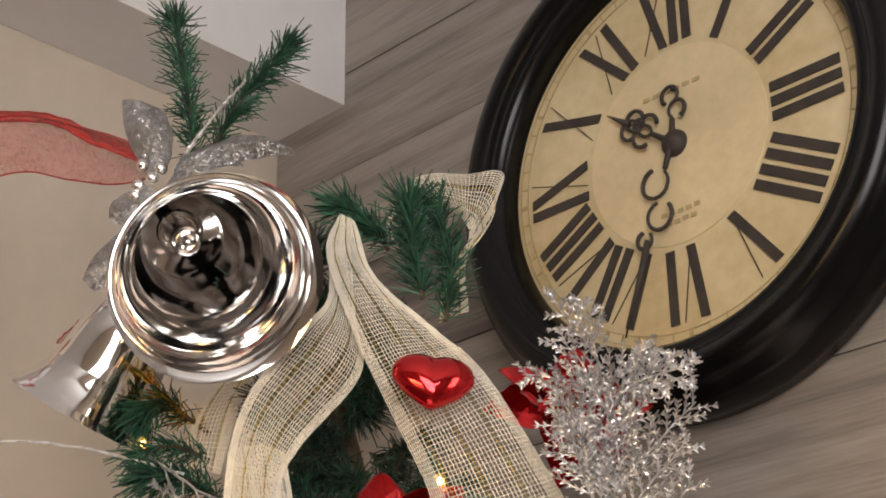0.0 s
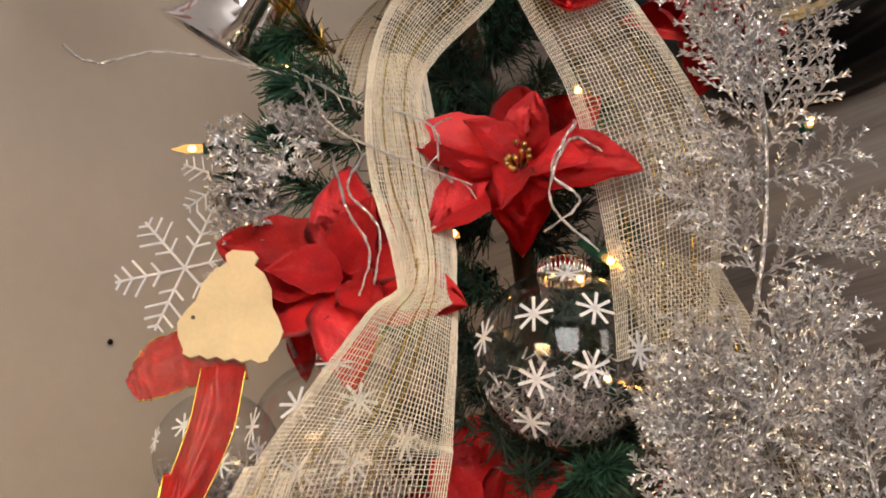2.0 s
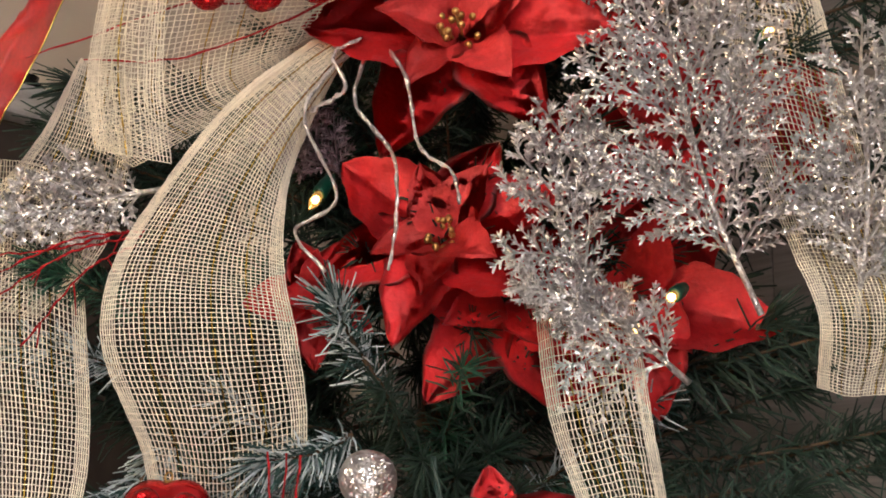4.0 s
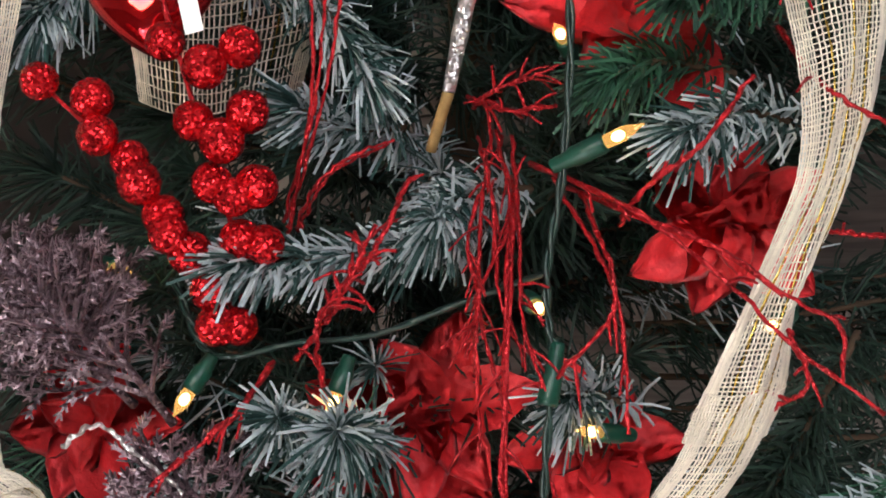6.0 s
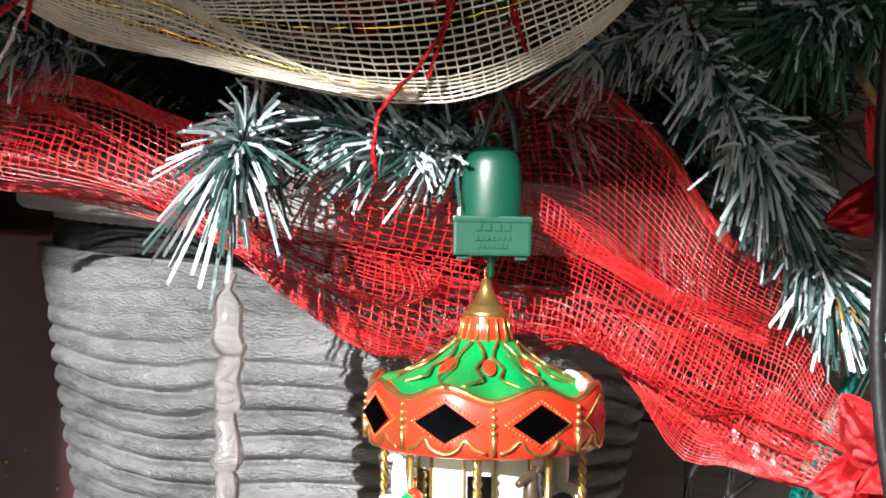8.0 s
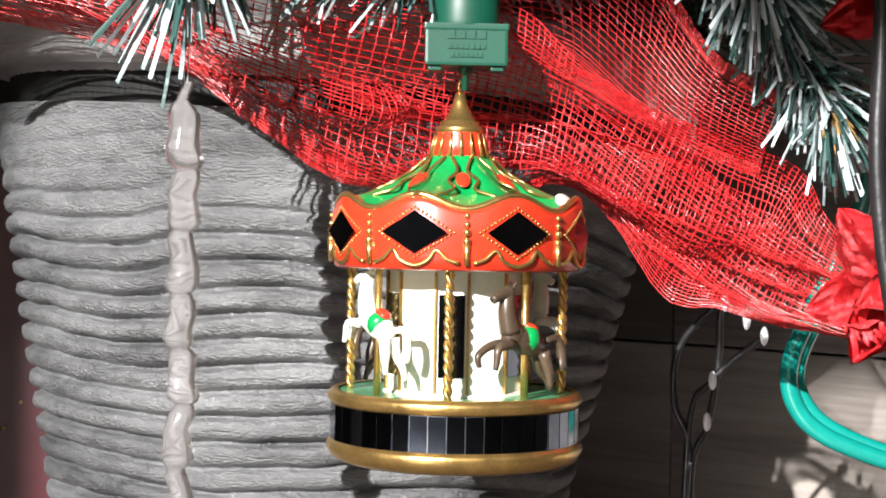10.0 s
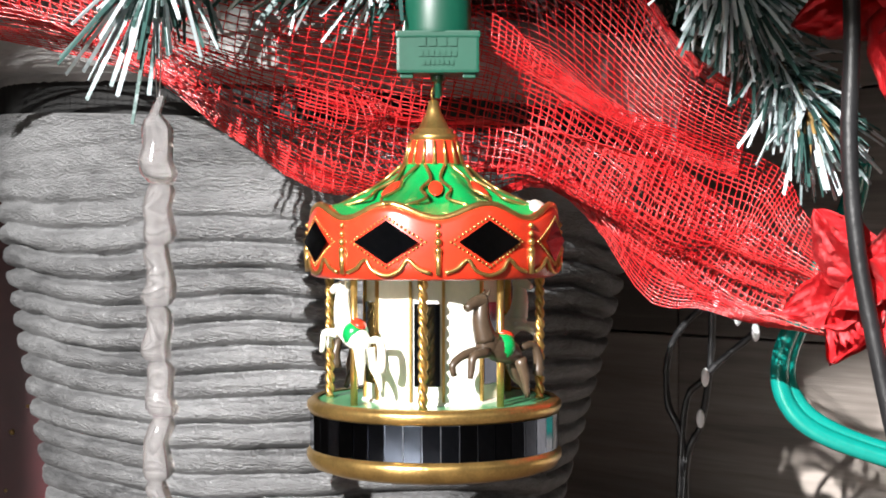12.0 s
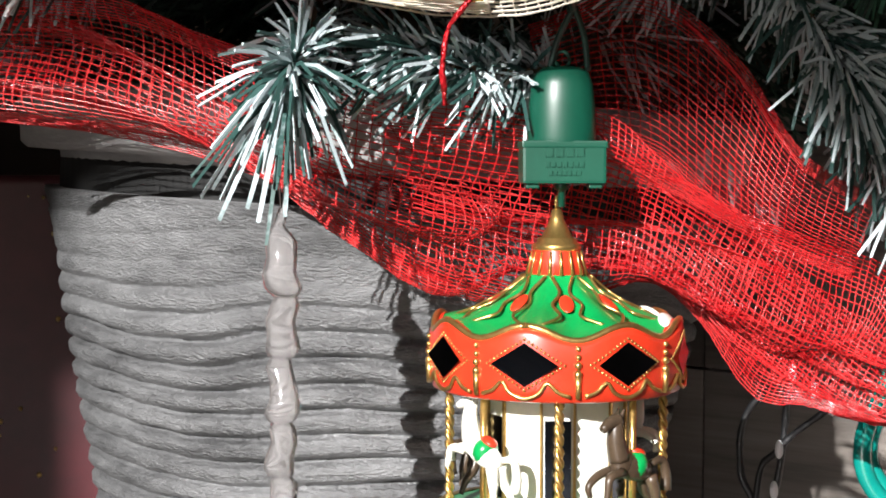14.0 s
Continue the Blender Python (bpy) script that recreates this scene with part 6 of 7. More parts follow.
glitter_twigs([[(0.0003, -0.0000, 0.5006), (0.0040, -0.0400, 0.4713), (-0.0005, -0.0500, 0.3945), (0.0015, -0.0500, 0.3572), (-0.0098, -0.0500, 0.3297), (-0.0251, -0.0450, 0.3125), (-0.0264, -0.0400, 0.2901)], [(0.0023, 0.0000, 0.4950), (0.0016, -0.0400, 0.4630), (0.0005, -0.0500, 0.3805), (-0.0020, -0.0500, 0.3462), (-0.0085, -0.0500, 0.3234)], [(0.0136, -0.0300, 0.3958), (0.0201, -0.0450, 0.3676), (0.0178, -0.0450, 0.3466), (0.0226, -0.0450, 0.3324)], [(0.0170, -0.0100, 0.4991), (0.0411, -0.0400, 0.4541), (0.0448, -0.0400, 0.4031)]], REDTWIG, HANG, r=0.0012, fork=2, seed=3)
glitter_twigs([[(0.0077, -0.0000, 0.5052), (0.0456, -0.0400, 0.4861), (0.0765, -0.0500, 0.4618), (0.1021, -0.0550, 0.4360), (0.1329, -0.0500, 0.4115)], [(0.0223, 0.0000, 0.4953), (0.0514, -0.0400, 0.4815), (0.0788, -0.0500, 0.4690), (0.1017, -0.0550, 0.4518), (0.1188, -0.0500, 0.4419), (0.1192, -0.0500, 0.4229)], [(0.0423, -0.0200, 0.4795), (0.0513, -0.0400, 0.4909), (0.0734, -0.0450, 0.5077), (0.0919, -0.0400, 0.5320)], [(0.0277, -0.0100, 0.4925), (0.0399, -0.0400, 0.4624), (0.0384, -0.0450, 0.4451), (0.0190, -0.0400, 0.4243)],
               [(0.1036, 0.0000, 0.5545), (0.1179, -0.0300, 0.5277), (0.1447, -0.0300, 0.5105)], [(0.0946, -0.0000, 0.5712), (0.1172, -0.0300, 0.5734), (0.1497, -0.0300, 0.5765)], [(0.0947, -0.0000, 0.5688), (0.1131, -0.0300, 0.5689), (0.1501, -0.0300, 0.5733)], [(0.1125, 0.0000, 0.4768), (0.1223, -0.0200, 0.4751), (0.1412, -0.0300, 0.4721)], [(0.1024, -0.0300, 0.4403), (0.1083, -0.0400, 0.4212), (0.0968, -0.0300, 0.4117)]], REDTWIG, "red glitter tendrils reaching over cream ribbon", r=0.0014, fork=3, seed=5)
glitter_twigs([[(-0.0696, -0.0200, 0.4538), (-0.0490, -0.0300, 0.4726), (-0.0349, -0.0300, 0.4996)], [(-0.0827, -0.0200, 0.4307), (-0.0628, -0.0300, 0.4538), (-0.0487, -0.0300, 0.4819)], [(-0.0717, -0.0200, 0.4173), (-0.0718, -0.0300, 0.4443), (-0.0581, -0.0300, 0.4631)], [(-0.0912, -0.0200, 0.4305), (-0.1043, -0.0400, 0.4094), (-0.1335, -0.0450, 0.3845), (-0.1423, -0.0450, 0.3555), (-0.1681, -0.0450, 0.3318)]], REDTWIG, HANG, r=0.0016, fork=10, seed=6)
glitter_twigs([[(-0.1699, -0.0400, 0.4003), (-0.1536, -0.0450, 0.4086), (-0.1398, -0.0450, 0.3987), (-0.1220, -0.0400, 0.3826)], [(-0.1243, -0.0300, 0.3943), (-0.1301, -0.0450, 0.3669), (-0.1438, -0.0450, 0.3475), (-0.1587, -0.0450, 0.3176)]], SILVERGLITTER, "thin silver wire tendrils over ribbon", r=0.0013)
PL = "plum glitter spray among frosted branches"
glitter_spray([(-0.1621, 0.0200, 0.4105), (-0.1799, -0.0100, 0.4385), (-0.2004, -0.0200, 0.4644)], 0.048, PL, seed=21, density=0.62, leaf=1.1, material=PLUMTWIG)
glitter_spray([(-0.1386, -0.0000, 0.4043), (-0.1590, -0.0200, 0.4396), (-0.1788, -0.0200, 0.4646)], 0.04, PL, seed=22, density=0.62, leaf=1.1, material=PLUMTWIG)
glitter_spray([(-0.1136, -0.0000, 0.3548), (-0.1213, -0.0300, 0.3805), (-0.1356, -0.0400, 0.3920)], 0.035, PL, seed=23, density=0.62, leaf=1.1, material=PLUMTWIG)
glitter_spray([(-0.1657, 0.0000, 0.4245), (-0.1661, -0.0300, 0.4438), (-0.1773, -0.0400, 0.4589)], 0.045, PL, seed=24, density=0.62, leaf=1.1, material=PLUMTWIG)


def glitter_stick():
    ob = thing("glitter_stick", "silver glitter ball on a stick with bare wooden end", "ornament")
    bm = bmesh.new()
    berry(bm, V((-0.0186, -0.0200, 0.5990)), 0.0165, 3)
    part("glitter_ball", bm, SILVERGLITTER, ob, "silver glitter ball")
    bm = bmesh.new()
    tube(bm, spline([(-0.0078, -0.0200, 0.5912), (-0.0225, -0.0100, 0.5333)], 12), 0.0042, 0.0026, 8, True, 0.1)
    part("stick", bm, SILVERGLITTER, ob, "silver glitter stick")
    bm = bmesh.new()
    tube(bm, spline([(-0.0225, -0.0100, 0.5333), (-0.0315, -0.0000, 0.5114)], 6), 0.0024, 0.0022, 8)
    part("bare_end", bm, STEMTIP, ob, "bare wooden end")


glitter_stick()

# light string and its adapter
cord("light_cable", [(0.0184, -0.0200, 0.6110), (0.0260, -0.0250, 0.5617), (0.0226, -0.0300, 0.5028), (0.0161, -0.0350, 0.4626), (0.0173, -0.0350, 0.4345), (0.0185, -0.0350, 0.4357), (0.0142, -0.0400, 0.3904), (0.0131, -0.0450, 0.3535), (0.0142, -0.0450, 0.3545), (0.0140, -0.0300, 0.3332), (0.0104, -0.0100, 0.3217)], 0.0010, DARKGREEN, "twisted pair of dark green light cables", "cable", 160, 6, 14)
cord("light_cable", [(0.0115, -0.0100, 0.3228), (0.0063, -0.0040, 0.3134), (0.0033, 0.0000, 0.3031)], 0.0011, DARKGREEN, "dark green cable into adapter", "cable", 14)
cord("light_cable", [(0.0115, -0.0100, 0.3228), (0.0146, -0.0040, 0.3136), (0.0157, 0.0000, 0.3033)], 0.0011, DARKGREEN, "dark green cable into adapter", "cable", 14)
cord("light_cable", [(-0.1373, -0.0000, 0.4628), (-0.1234, -0.0100, 0.4372), (-0.1096, -0.0150, 0.4321), (-0.0842, -0.0150, 0.4371), (-0.0521, -0.0150, 0.4400), (-0.0166, -0.0100, 0.4526), (0.0135, -0.0200, 0.4620)], 0.0011, DARKGREEN, "twisted pair of dark green light cables among needles", "cable", 110, 6, 9)
for base, tip, lit in (((0.0265, -0.0200, 0.5843), (0.0578, -0.0250, 0.5838), True), ((0.0181, -0.0300, 0.5015), (0.0527, -0.0350, 0.5160), True), ((-0.1170, -0.0150, 0.4331), (-0.1322, -0.0200, 0.4094), True), ((-0.0635, -0.0100, 0.4315), (-0.0720, -0.0150, 0.4071), True), ((0.0021, -0.0000, 0.4542), (0.0147, -0.0200, 0.4472), True), ((0.1069, 0.0000, 0.4449), (0.0946, -0.0150, 0.4391), True), ((0.0448, 0.0200, 0.3969), (0.0230, 0.0000, 0.4010), True), ((-0.1790, 0.0200, 0.4708), (-0.1553, -0.0000, 0.4659), True), ((0.0247, 0.0200, 0.5479), (0.0184, 0.0000, 0.5596), True), ((0.0543, 0.0000, 0.3765), (0.0596, -0.0200, 0.3725), True), ((0.0196, -0.0350, 0.4369), (0.0153, -0.0380, 0.4138), False)):
    light_bulb(base, tip, 0.95, lit, "lit warm-white mini bulb in green plastic socket" if lit else "empty green plastic cable joint")


def adapter():
    """Green bulb adapter: rounded upper body on a wider block, with loop and spindle."""
    ob = thing("adapter", "green plastic motor adapter hanging on cables", "adapter", pose(0.0076, -0.0000, 0.2672, rz=8) @ Matrix.Scale(1.06, 4))
    bm = bmesh.new()
    box(bm, (0.0252, 0.0150, 0.0128), Matrix.Translation((0, 0, 0.0064)), 0.0009)
    box(bm, (0.0258, 0.0156, 0.0022), Matrix.Translation((0, 0, 0.0118)), 0.0006)
    for sx in (-1, 1):
        box(bm, (0.004, 0.006, 0.0016), Matrix.Translation((sx * 0.0095, -0.003, -0.0006)), 0.0004)
    part("block", bm, GREENPLASTIC, ob, "square lower block", False)
    bm = bmesh.new()
    prof = [(0.0102, 0.0125), (0.0104, 0.014), (0.0100, 0.024), (0.0094, 0.030), (0.0080, 0.0335), (0.0055, 0.0352), (0.0003, 0.0356)]
    revolve(bm, prof, 32, Matrix.Diagonal((1.0, 0.78, 1, 1)))
    part("dome", bm, GREENPLASTIC, ob, "rounded upper body")
    bm = bmesh.new()
    tube(bm, [Vector((0.0022 * math.cos(a), 0, 0.0375 + 0.0024 * math.sin(a))) for a in (2 * math.pi * k / 14 for k in range(15))], 0.0006, None, 5)
    part("loop", bm, GREENPLASTIC, ob, "small hanging loop")
    bm = bmesh.new()
    revolve(bm, [(0.0003, -0.0072), (0.0012, -0.0070), (0.0012, -0.002), (0.0024, -0.0016), (0.0024, 0.0)], 12)
    part("spindle", bm, GREENPLASTIC, ob, "turning spindle")
    # raised lettering that carries a maker's mark: plain bars
    for z, w, h in ((0.0094, 0.0125, 0.0026), (0.0058, 0.0120, 0.0016), (0.0032, 0.0100, 0.0014)):
        bm = bmesh.new()
        n = 4 if h > 0.002 else 7
        for k in range(n):
            box(bm, (w / n * 0.72, 0.0005, h), Matrix.Translation((w * ((k + 0.5) / n - 0.5), -0.0077, z)))
        part("raised_bar", bm, GREENPLASTIC, ob, "", False, kind="stuff")


adapter()


# ---- carousel ornament ----
def carousel(m):
    ob = thing("carousel_ornament", "small painted merry-go-round ornament with horses and mirrors", "ornament", m)
    bm = bmesh.new()
    tube(bm, [Vector((0.0018 * math.cos(a), 0, 0.0022 + 0.0020 * math.sin(a))) for a in (2 * math.pi * k / 14 for k in range(15))], 0.0004, None, 5)
    part("ring", bm, GOLD, ob, "gold hanging ring")
    bm = bmesh.new()
    revolve(bm, [(0.0004, 0.0005), (0.0016, 0.0), (0.0024, -0.0035), (0.0050, -0.0088), (0.0064, -0.0092), (0.0064, -0.0104), (0.0078, -0.0110), (0.0080, -0.0124), (0.0076, -0.0130)], 36)
    part("finial", bm, GOLD, ob, "gold cone finial")
    bm = bmesh.new()
    revolve(bm, [(0.0076, -0.0128), (0.0082, -0.016), (0.0094, -0.0205), (0.0090, -0.0212)], 64, wave=lambda a, i: 0.0008 * math.cos(16 * a) if i == 2 else 0)
    neck = part("neck", bm, ROOFRED, ob, "fluted red neck")
    for k in range(16):
        a = 2 * math.pi * k / 16
        bm = bmesh.new()
        tube(bm, [Vector((r * math.cos(a), r * math.sin(a), z)) for r, z in ((0.0080, -0.0132), (0.0085, -0.016), (0.0097, -0.0208))], 0.00035, 0.0007, 5)
        part("gilt_rib", bm, GOLD, neck)
    # roof: eight concave gores that rise to the eave corners
    def eave(a):
        return 0.0022 * math.cos(8 * a)
    bm = bmesh.new()
    prof = [(0.0092, -0.0205), (0.0120, -0.0238), (0.0170, -0.0278), (0.0240, -0.0318), (0.0320, -0.0350), (0.0385, -0.0366)]
    revolve(bm, prof, 128, wave=lambda a, i: eave(a) * (i / 5) ** 2 * 0.9 + 0.0009 * math.cos(8 * a) * math.sin(math.pi * i / 5))
    part("roof", bm, ROOFGREEN, ob, "green enamelled roof")
    for k in range(8):
        a = 2 * math.pi * (k + 0.5) / 8
        bm = bmesh.new()
        for sg in (-1, 1):
            tube(bm, spline([Vector((r * math.cos(a + sg * da), r * math.sin(a + sg * da), z + 0.0012)) for r, z, da in ((0.0110, -0.0222, 0.30), (0.0160, -0.0268, 0.10), (0.0215, -0.0302, 0.22), (0.0275, -0.0332, 0.12), (0.0330, -0.0356, 0.30))], 20), 0.00055, None, 5)
        part("gilt_scroll", bm, GOLD, ob, "gilt relief scroll")
        bm = bmesh.new()
        ball(bm, (0, 0, 0), 1, 14, 8)
        ob2 = part("roof_medallion", bm, ROOFRED, ob, "red leaf-shaped medallion")
        ob2.matrix_basis = Matrix.Rotation(a, 4, "Z") @ Matrix.Translation((0.0198, 0, -0.0288)) @ Matrix.Rotation(radians(33), 4, "Y") @ Matrix.Diagonal((0.0045, 0.0024, 0.0008, 1))
    for k in range(1, 5):
        a = 2 * math.pi * (k + 1.0) / 8
        bm = bmesh.new()
        ball(bm, (0, 0, 0), 1, 14, 8)
        shell = part("eave_shell", bm, WHITEPAINT, ob, "cream shell at the eave")
        shell.matrix_basis = Matrix.Rotation(a, 4, "Z") @ Matrix.Translation((0.0365, 0, -0.0366)) @ Matrix.Rotation(radians(-35), 4, "Y") @ Matrix.Diagonal((0.0024, 0.0072, 0.0050, 1))
    # red frieze
    bm = bmesh.new()
    revolve(bm, [(0.0372, -0.0362), (0.0402, -0.0366), (0.0410, -0.0385), (0.0408, -0.052), (0.0400, -0.0565), (0.0385, -0.0572), (0.0365, -0.0565), (0.0365, -0.0362)], 128, wave=lambda a, i: eave(a) if i in (0, 1, 7) else (eave(a) * 0.8 if i == 2 else 0.0))
    frieze = part("frieze", bm, ROOFRED, ob, "red enamelled frieze")
    bm = bmesh.new()
    tube(bm, [Vector((0.0396 * math.cos(a), 0.0396 * math.sin(a), -0.0362 + eave(a))) for a in (2 * math.pi * k / 160 for k in range(161))], 0.0011, None, 6)
    part("gilt_eave", bm, GOLD, ob, "wavy gilt eave moulding")
    for k in range(8):
        a = 2 * math.pi * k / 8
        rot = Matrix.Rotation(a, 4, "Z")
        bm = bmesh.new()
        w, h, r = 0.0108, 0.0066, 0.0412
        c = bm.verts.new(rot @ Vector((r, 0, -0.0455)))
        rim = []
        for y, z in ((w, 0), (w / 2, h / 2), (0, h), (-w / 2, h / 2), (-w, 0), (-w / 2, -h / 2), (0, -h), (w / 2, -h / 2)):
            ang = y / r
            rim.append(bm.verts.new(rot @ Vector((r, y * 0.97, -0.0455 + z))))
        for q in range(8):
            bm.faces.new((c, rim[q], rim[(q + 1) % 8]))
        part("diamond_mirror", bm, MIRROR, frieze, "dark diamond mirror", False)
        bm = bmesh.new()
        n = 40
        for q in range(n):
            s = 4 * q / n
            e, f = int(s), s - int(s)
            corners = ((w, 0), (0, h), (-w, 0), (0, -h))
            (y0, z0), (y1, z1) = corners[e], corners[(e + 1) % 4]
            y, z = (y0 + (y1 - y0) * f) * 1.13, (z0 + (z1 - z0) * f) * 1.16
            ang = y / 0.0411
            ball(bm, rot @ Vector((0.0411 * math.cos(ang), 0.0411 * math.sin(ang), -0.0455 + z)), 0.00050, 6, 4)
        part("bead_border", bm, GOLD, frieze, "gilt bead border", kind="stuff")
        b = a + math.pi / 8
        bm = bmesh.new()
        for z, rr in ((-0.0405, 0.0009), (-0.0430, 0.0010), (-0.0455, 0.0013), (-0.0482, 0.0014)):
            ball(bm, (0.0412 * math.cos(b), 0.0412 * math.sin(b), z), rr, 8, 6)
        tube(bm, [Vector((0.0412 * math.cos(b), 0.0412 * math.sin(b), z)) for z in (-0.0482, -0.0555)], 0.0013, 0.0008, 6)
        part("gilt_drop", bm, GOLD, frieze, "gilt bead drop")
        bm = bmesh.new()
        tube(bm, spline([Vector((0.0412 * math.cos(b + t), 0.0412 * math.sin(b + t), z)) for t, z in ((0.05, -0.0548), (0.14, -0.0535), (0.22, -0.0508), (0.28, -0.0540), (0.393, -0.0556), (0.50, -0.0540), (0.56, -0.0508), (0.64, -0.0535), (0.73, -0.0548))], 30), 0.0007, None, 5)
        part("gilt_swag", bm, GOLD, frieze, "gilt relief swag")
    # inner drum with mirrors
    bm = bmesh.new()
    revolve(bm, [(0.0225, -0.0565), (0.0225, -0.0960), (0.0235, -0.0962), (0.0245, -0.0985)], 12)
    drum = part("drum", bm, WHITEPAINT, ob, "white enamelled inner drum", False)
    for k in range(6):
        bm = bmesh.new()
        box(bm, (0.0008, 0.0082, 0.026), Matrix.Rotation(math.pi * (2 * k + 0.5) / 6, 4, "Z") @ Matrix.Translation((0.0221, 0, -0.078)), 0.0002)
        part("mirror_panel", bm, MIRROR, drum, "tall dark mirror panel", False)
        bm = bmesh.new()
        for sy in (-1, 1):
            box(bm, (0.0011, 0.0009, 0.038), Matrix.Rotation(math.pi * (2 * k + 0.5) / 6, 4, "Z") @ Matrix.Translation((0.0223, sy * 0.0052, -0.077)), 0.0002)
        part("gilt_strip", bm, GOLD, drum, "gilt strip", False)
    bm = bmesh.new()
    revolve(bm, [(0.0004, -0.0560), (0.0385, -0.0560), (0.0385, -0.0572), (0.0004, -0.0572)], 64)
    part("roof_underside", bm, WHITEPAINT, ob, "", False)
    # deck and base
    bm = bmesh.new()
    revolve(bm, [(0.0004, -0.0970), (0.0385, -0.0970), (0.0395, -0.0990), (0.0004, -0.0990)], 96)
    part("deck", bm, DECKGREEN, ob, "green enamelled deck", False)
    for name, prof in (("upper_rim", [(0.0380, -0.0965), (0.0400, -0.0963), (0.0414, -0.0975), (0.0416, -0.0990), (0.0408, -0.1003), (0.0402, -0.1010), (0.0396, -0.1010)]),
                       ("lower_rim", [(0.0396, -0.1122), (0.0406, -0.1122), (0.0416, -0.1136), (0.0416, -0.1152), (0.0400, -0.1180), (0.0360, -0.1195), (0.0004, -0.1198)])):
        bm = bmesh.new()
        revolve(bm, prof, 96)
        part(name, bm, GOLD, ob, "rounded gold rim")
    bm = bmesh.new()
    revolve(bm, [(0.0398, -0.1005), (0.0398, -0.1128)], 96)
    band = part("base_band", bm, SNOW, ob, "pale base band behind mirror tiles", False)
    bm = bmesh.new()
    box(bm, (0.0008, 0.00545, 0.0112), Matrix.Identity(4), 0.00015)
    tile = to_mesh("mirror_tile", bm, MIRROR, False)
    for k in range(44):
        t = part("mirror_tile", tile, None, band)
        t.matrix_basis = Matrix.Rotation(2 * math.pi * (k + 0.37) / 44, 4, "Z") @ Matrix.Translation((0.0401, 0, -0.1066)) @ Matrix.Rotation(radians(random.uniform(-1.5, 1.5)), 4, "Z")
    # columns, poles and horses
    for k in range(4):
        a = math.pi * k / 2 + radians(15)
        bm = bmesh.new()
        c = Vector((0.0345 * math.cos(a), 0.0345 * math.sin(a), 0))
        for s in (0, math.pi):
            tube(bm, [c + Vector((0.0008 * math.cos(q * 0.9 + s), 0.0008 * math.sin(q * 0.9 + s), -0.0565 - 0.0405 * q / 40)) for q in range(41)], 0.0009, None, 6)
        part("twisted_column", bm, GOLD, ob, "twisted gold column")
        a += math.pi / 4
        c = Vector((0.0325 * math.cos(a), 0.0325 * math.sin(a), 0))
        bm = bmesh.new()
        tube(bm, [c + Vector((0, 0, -0.0565)), c + Vector((0, 0, -0.0970))], 0.0012, None, 8)
        part("pole", bm, GOLD, ob, "plain gold pole")
        white = k % 2 == 1
        lift = -0.0750 if white else -0.0790
        hm = Matrix.Translation(c + Vector((0, 0, lift))) @ Matrix.Rotation(a + math.pi / 2 * 3, 4, "Z") @ Matrix.Rotation(radians(-24 if white else -17), 4, "Y") @ Matrix.Scale(1.12 if white else 1.2, 4)
        bm = bmesh.new()

        def limb(pts, r0, r1):
            tube(bm, spline(pts, 10), r0, r1, 8)

        ball(bm, (0, 0, 0), 0.0042, 14, 10, (1.75, 0.78, 0.85))
        ball(bm, (0.0045, 0, 0.0005), 0.0036, 12, 8, (1, 0.8, 1.05))
        limb([(0.0055, 0, 0.001), (0.0085, 0, 0.0055), (0.0098, 0, 0.0100)], 0.0030, 0.0018)
        limb([(0.0092, 0, 0.0105), (0.0120, 0, 0.0092), (0.0142, 0, 0.0070)], 0.0021, 0.0011)
        for sy in (-1, 1):
            limb([(0.0090, sy * 0.0007, 0.0118), (0.0088, sy * 0.001, 0.0136)], 0.0006, 0.0002)
            limb([(0.0055, sy * 0.0018, -0.002), (0.0100, sy * 0.002, -0.0042), (0.0128 - 0.003 * (sy > 0), sy * 0.002, -0.0075), (0.0115 - 0.002 * (sy > 0), sy * 0.002, -0.0100)], 0.0014, 0.0007)
            limb([(-0.0058, sy * 0.0016, -0.001), (-0.0085, sy * 0.002, -0.0048), (-0.0125 + 0.003 * (sy > 0), sy * 0.002, -0.0068), (-0.0150 + 0.004 * (sy > 0), sy * 0.002, -0.0095)], 0.0018, 0.0007)
        limb([(-0.0068, 0, 0.0018), (-0.0110, 0, 0.0040), (-0.0140, 0, 0.0005), (-0.0150, 0, -0.0035)], 0.0009, 0.0016)
        horse = part("horse", bm, WHITEPAINT if white else HORSEBROWN, ob, "white horse figure" if white else "dark brown horse figure")
        horse.matrix_basis = hm
        bm = bmesh.new()
        ball(bm, (-0.0004, 0, 0.0008), 0.0042, 14, 8, (0.82, 0.92, 0.92))
        part("saddle_cloth", bm, ROOFGREEN, horse, "green saddle cloth")
        bm = bmesh.new()
        ball(bm, (-0.0006, 0, 0.0040), 0.0022, 10, 6, (1.3, 1.0, 0.55))
        part("saddle", bm, ROOFRED, horse, "red saddle")
    bm = bmesh.new()
    revolve(bm, [(0.0004, -0.1235), (0.0035, -0.1230), (0.0045, -0.1197)], 16)
    part("bottom_knob", bm, BLACKFRAME, ob, "small black knob underneath")
    return ob


carousel(pose(0.0061, 0.0000, 0.2588, rz=-102))


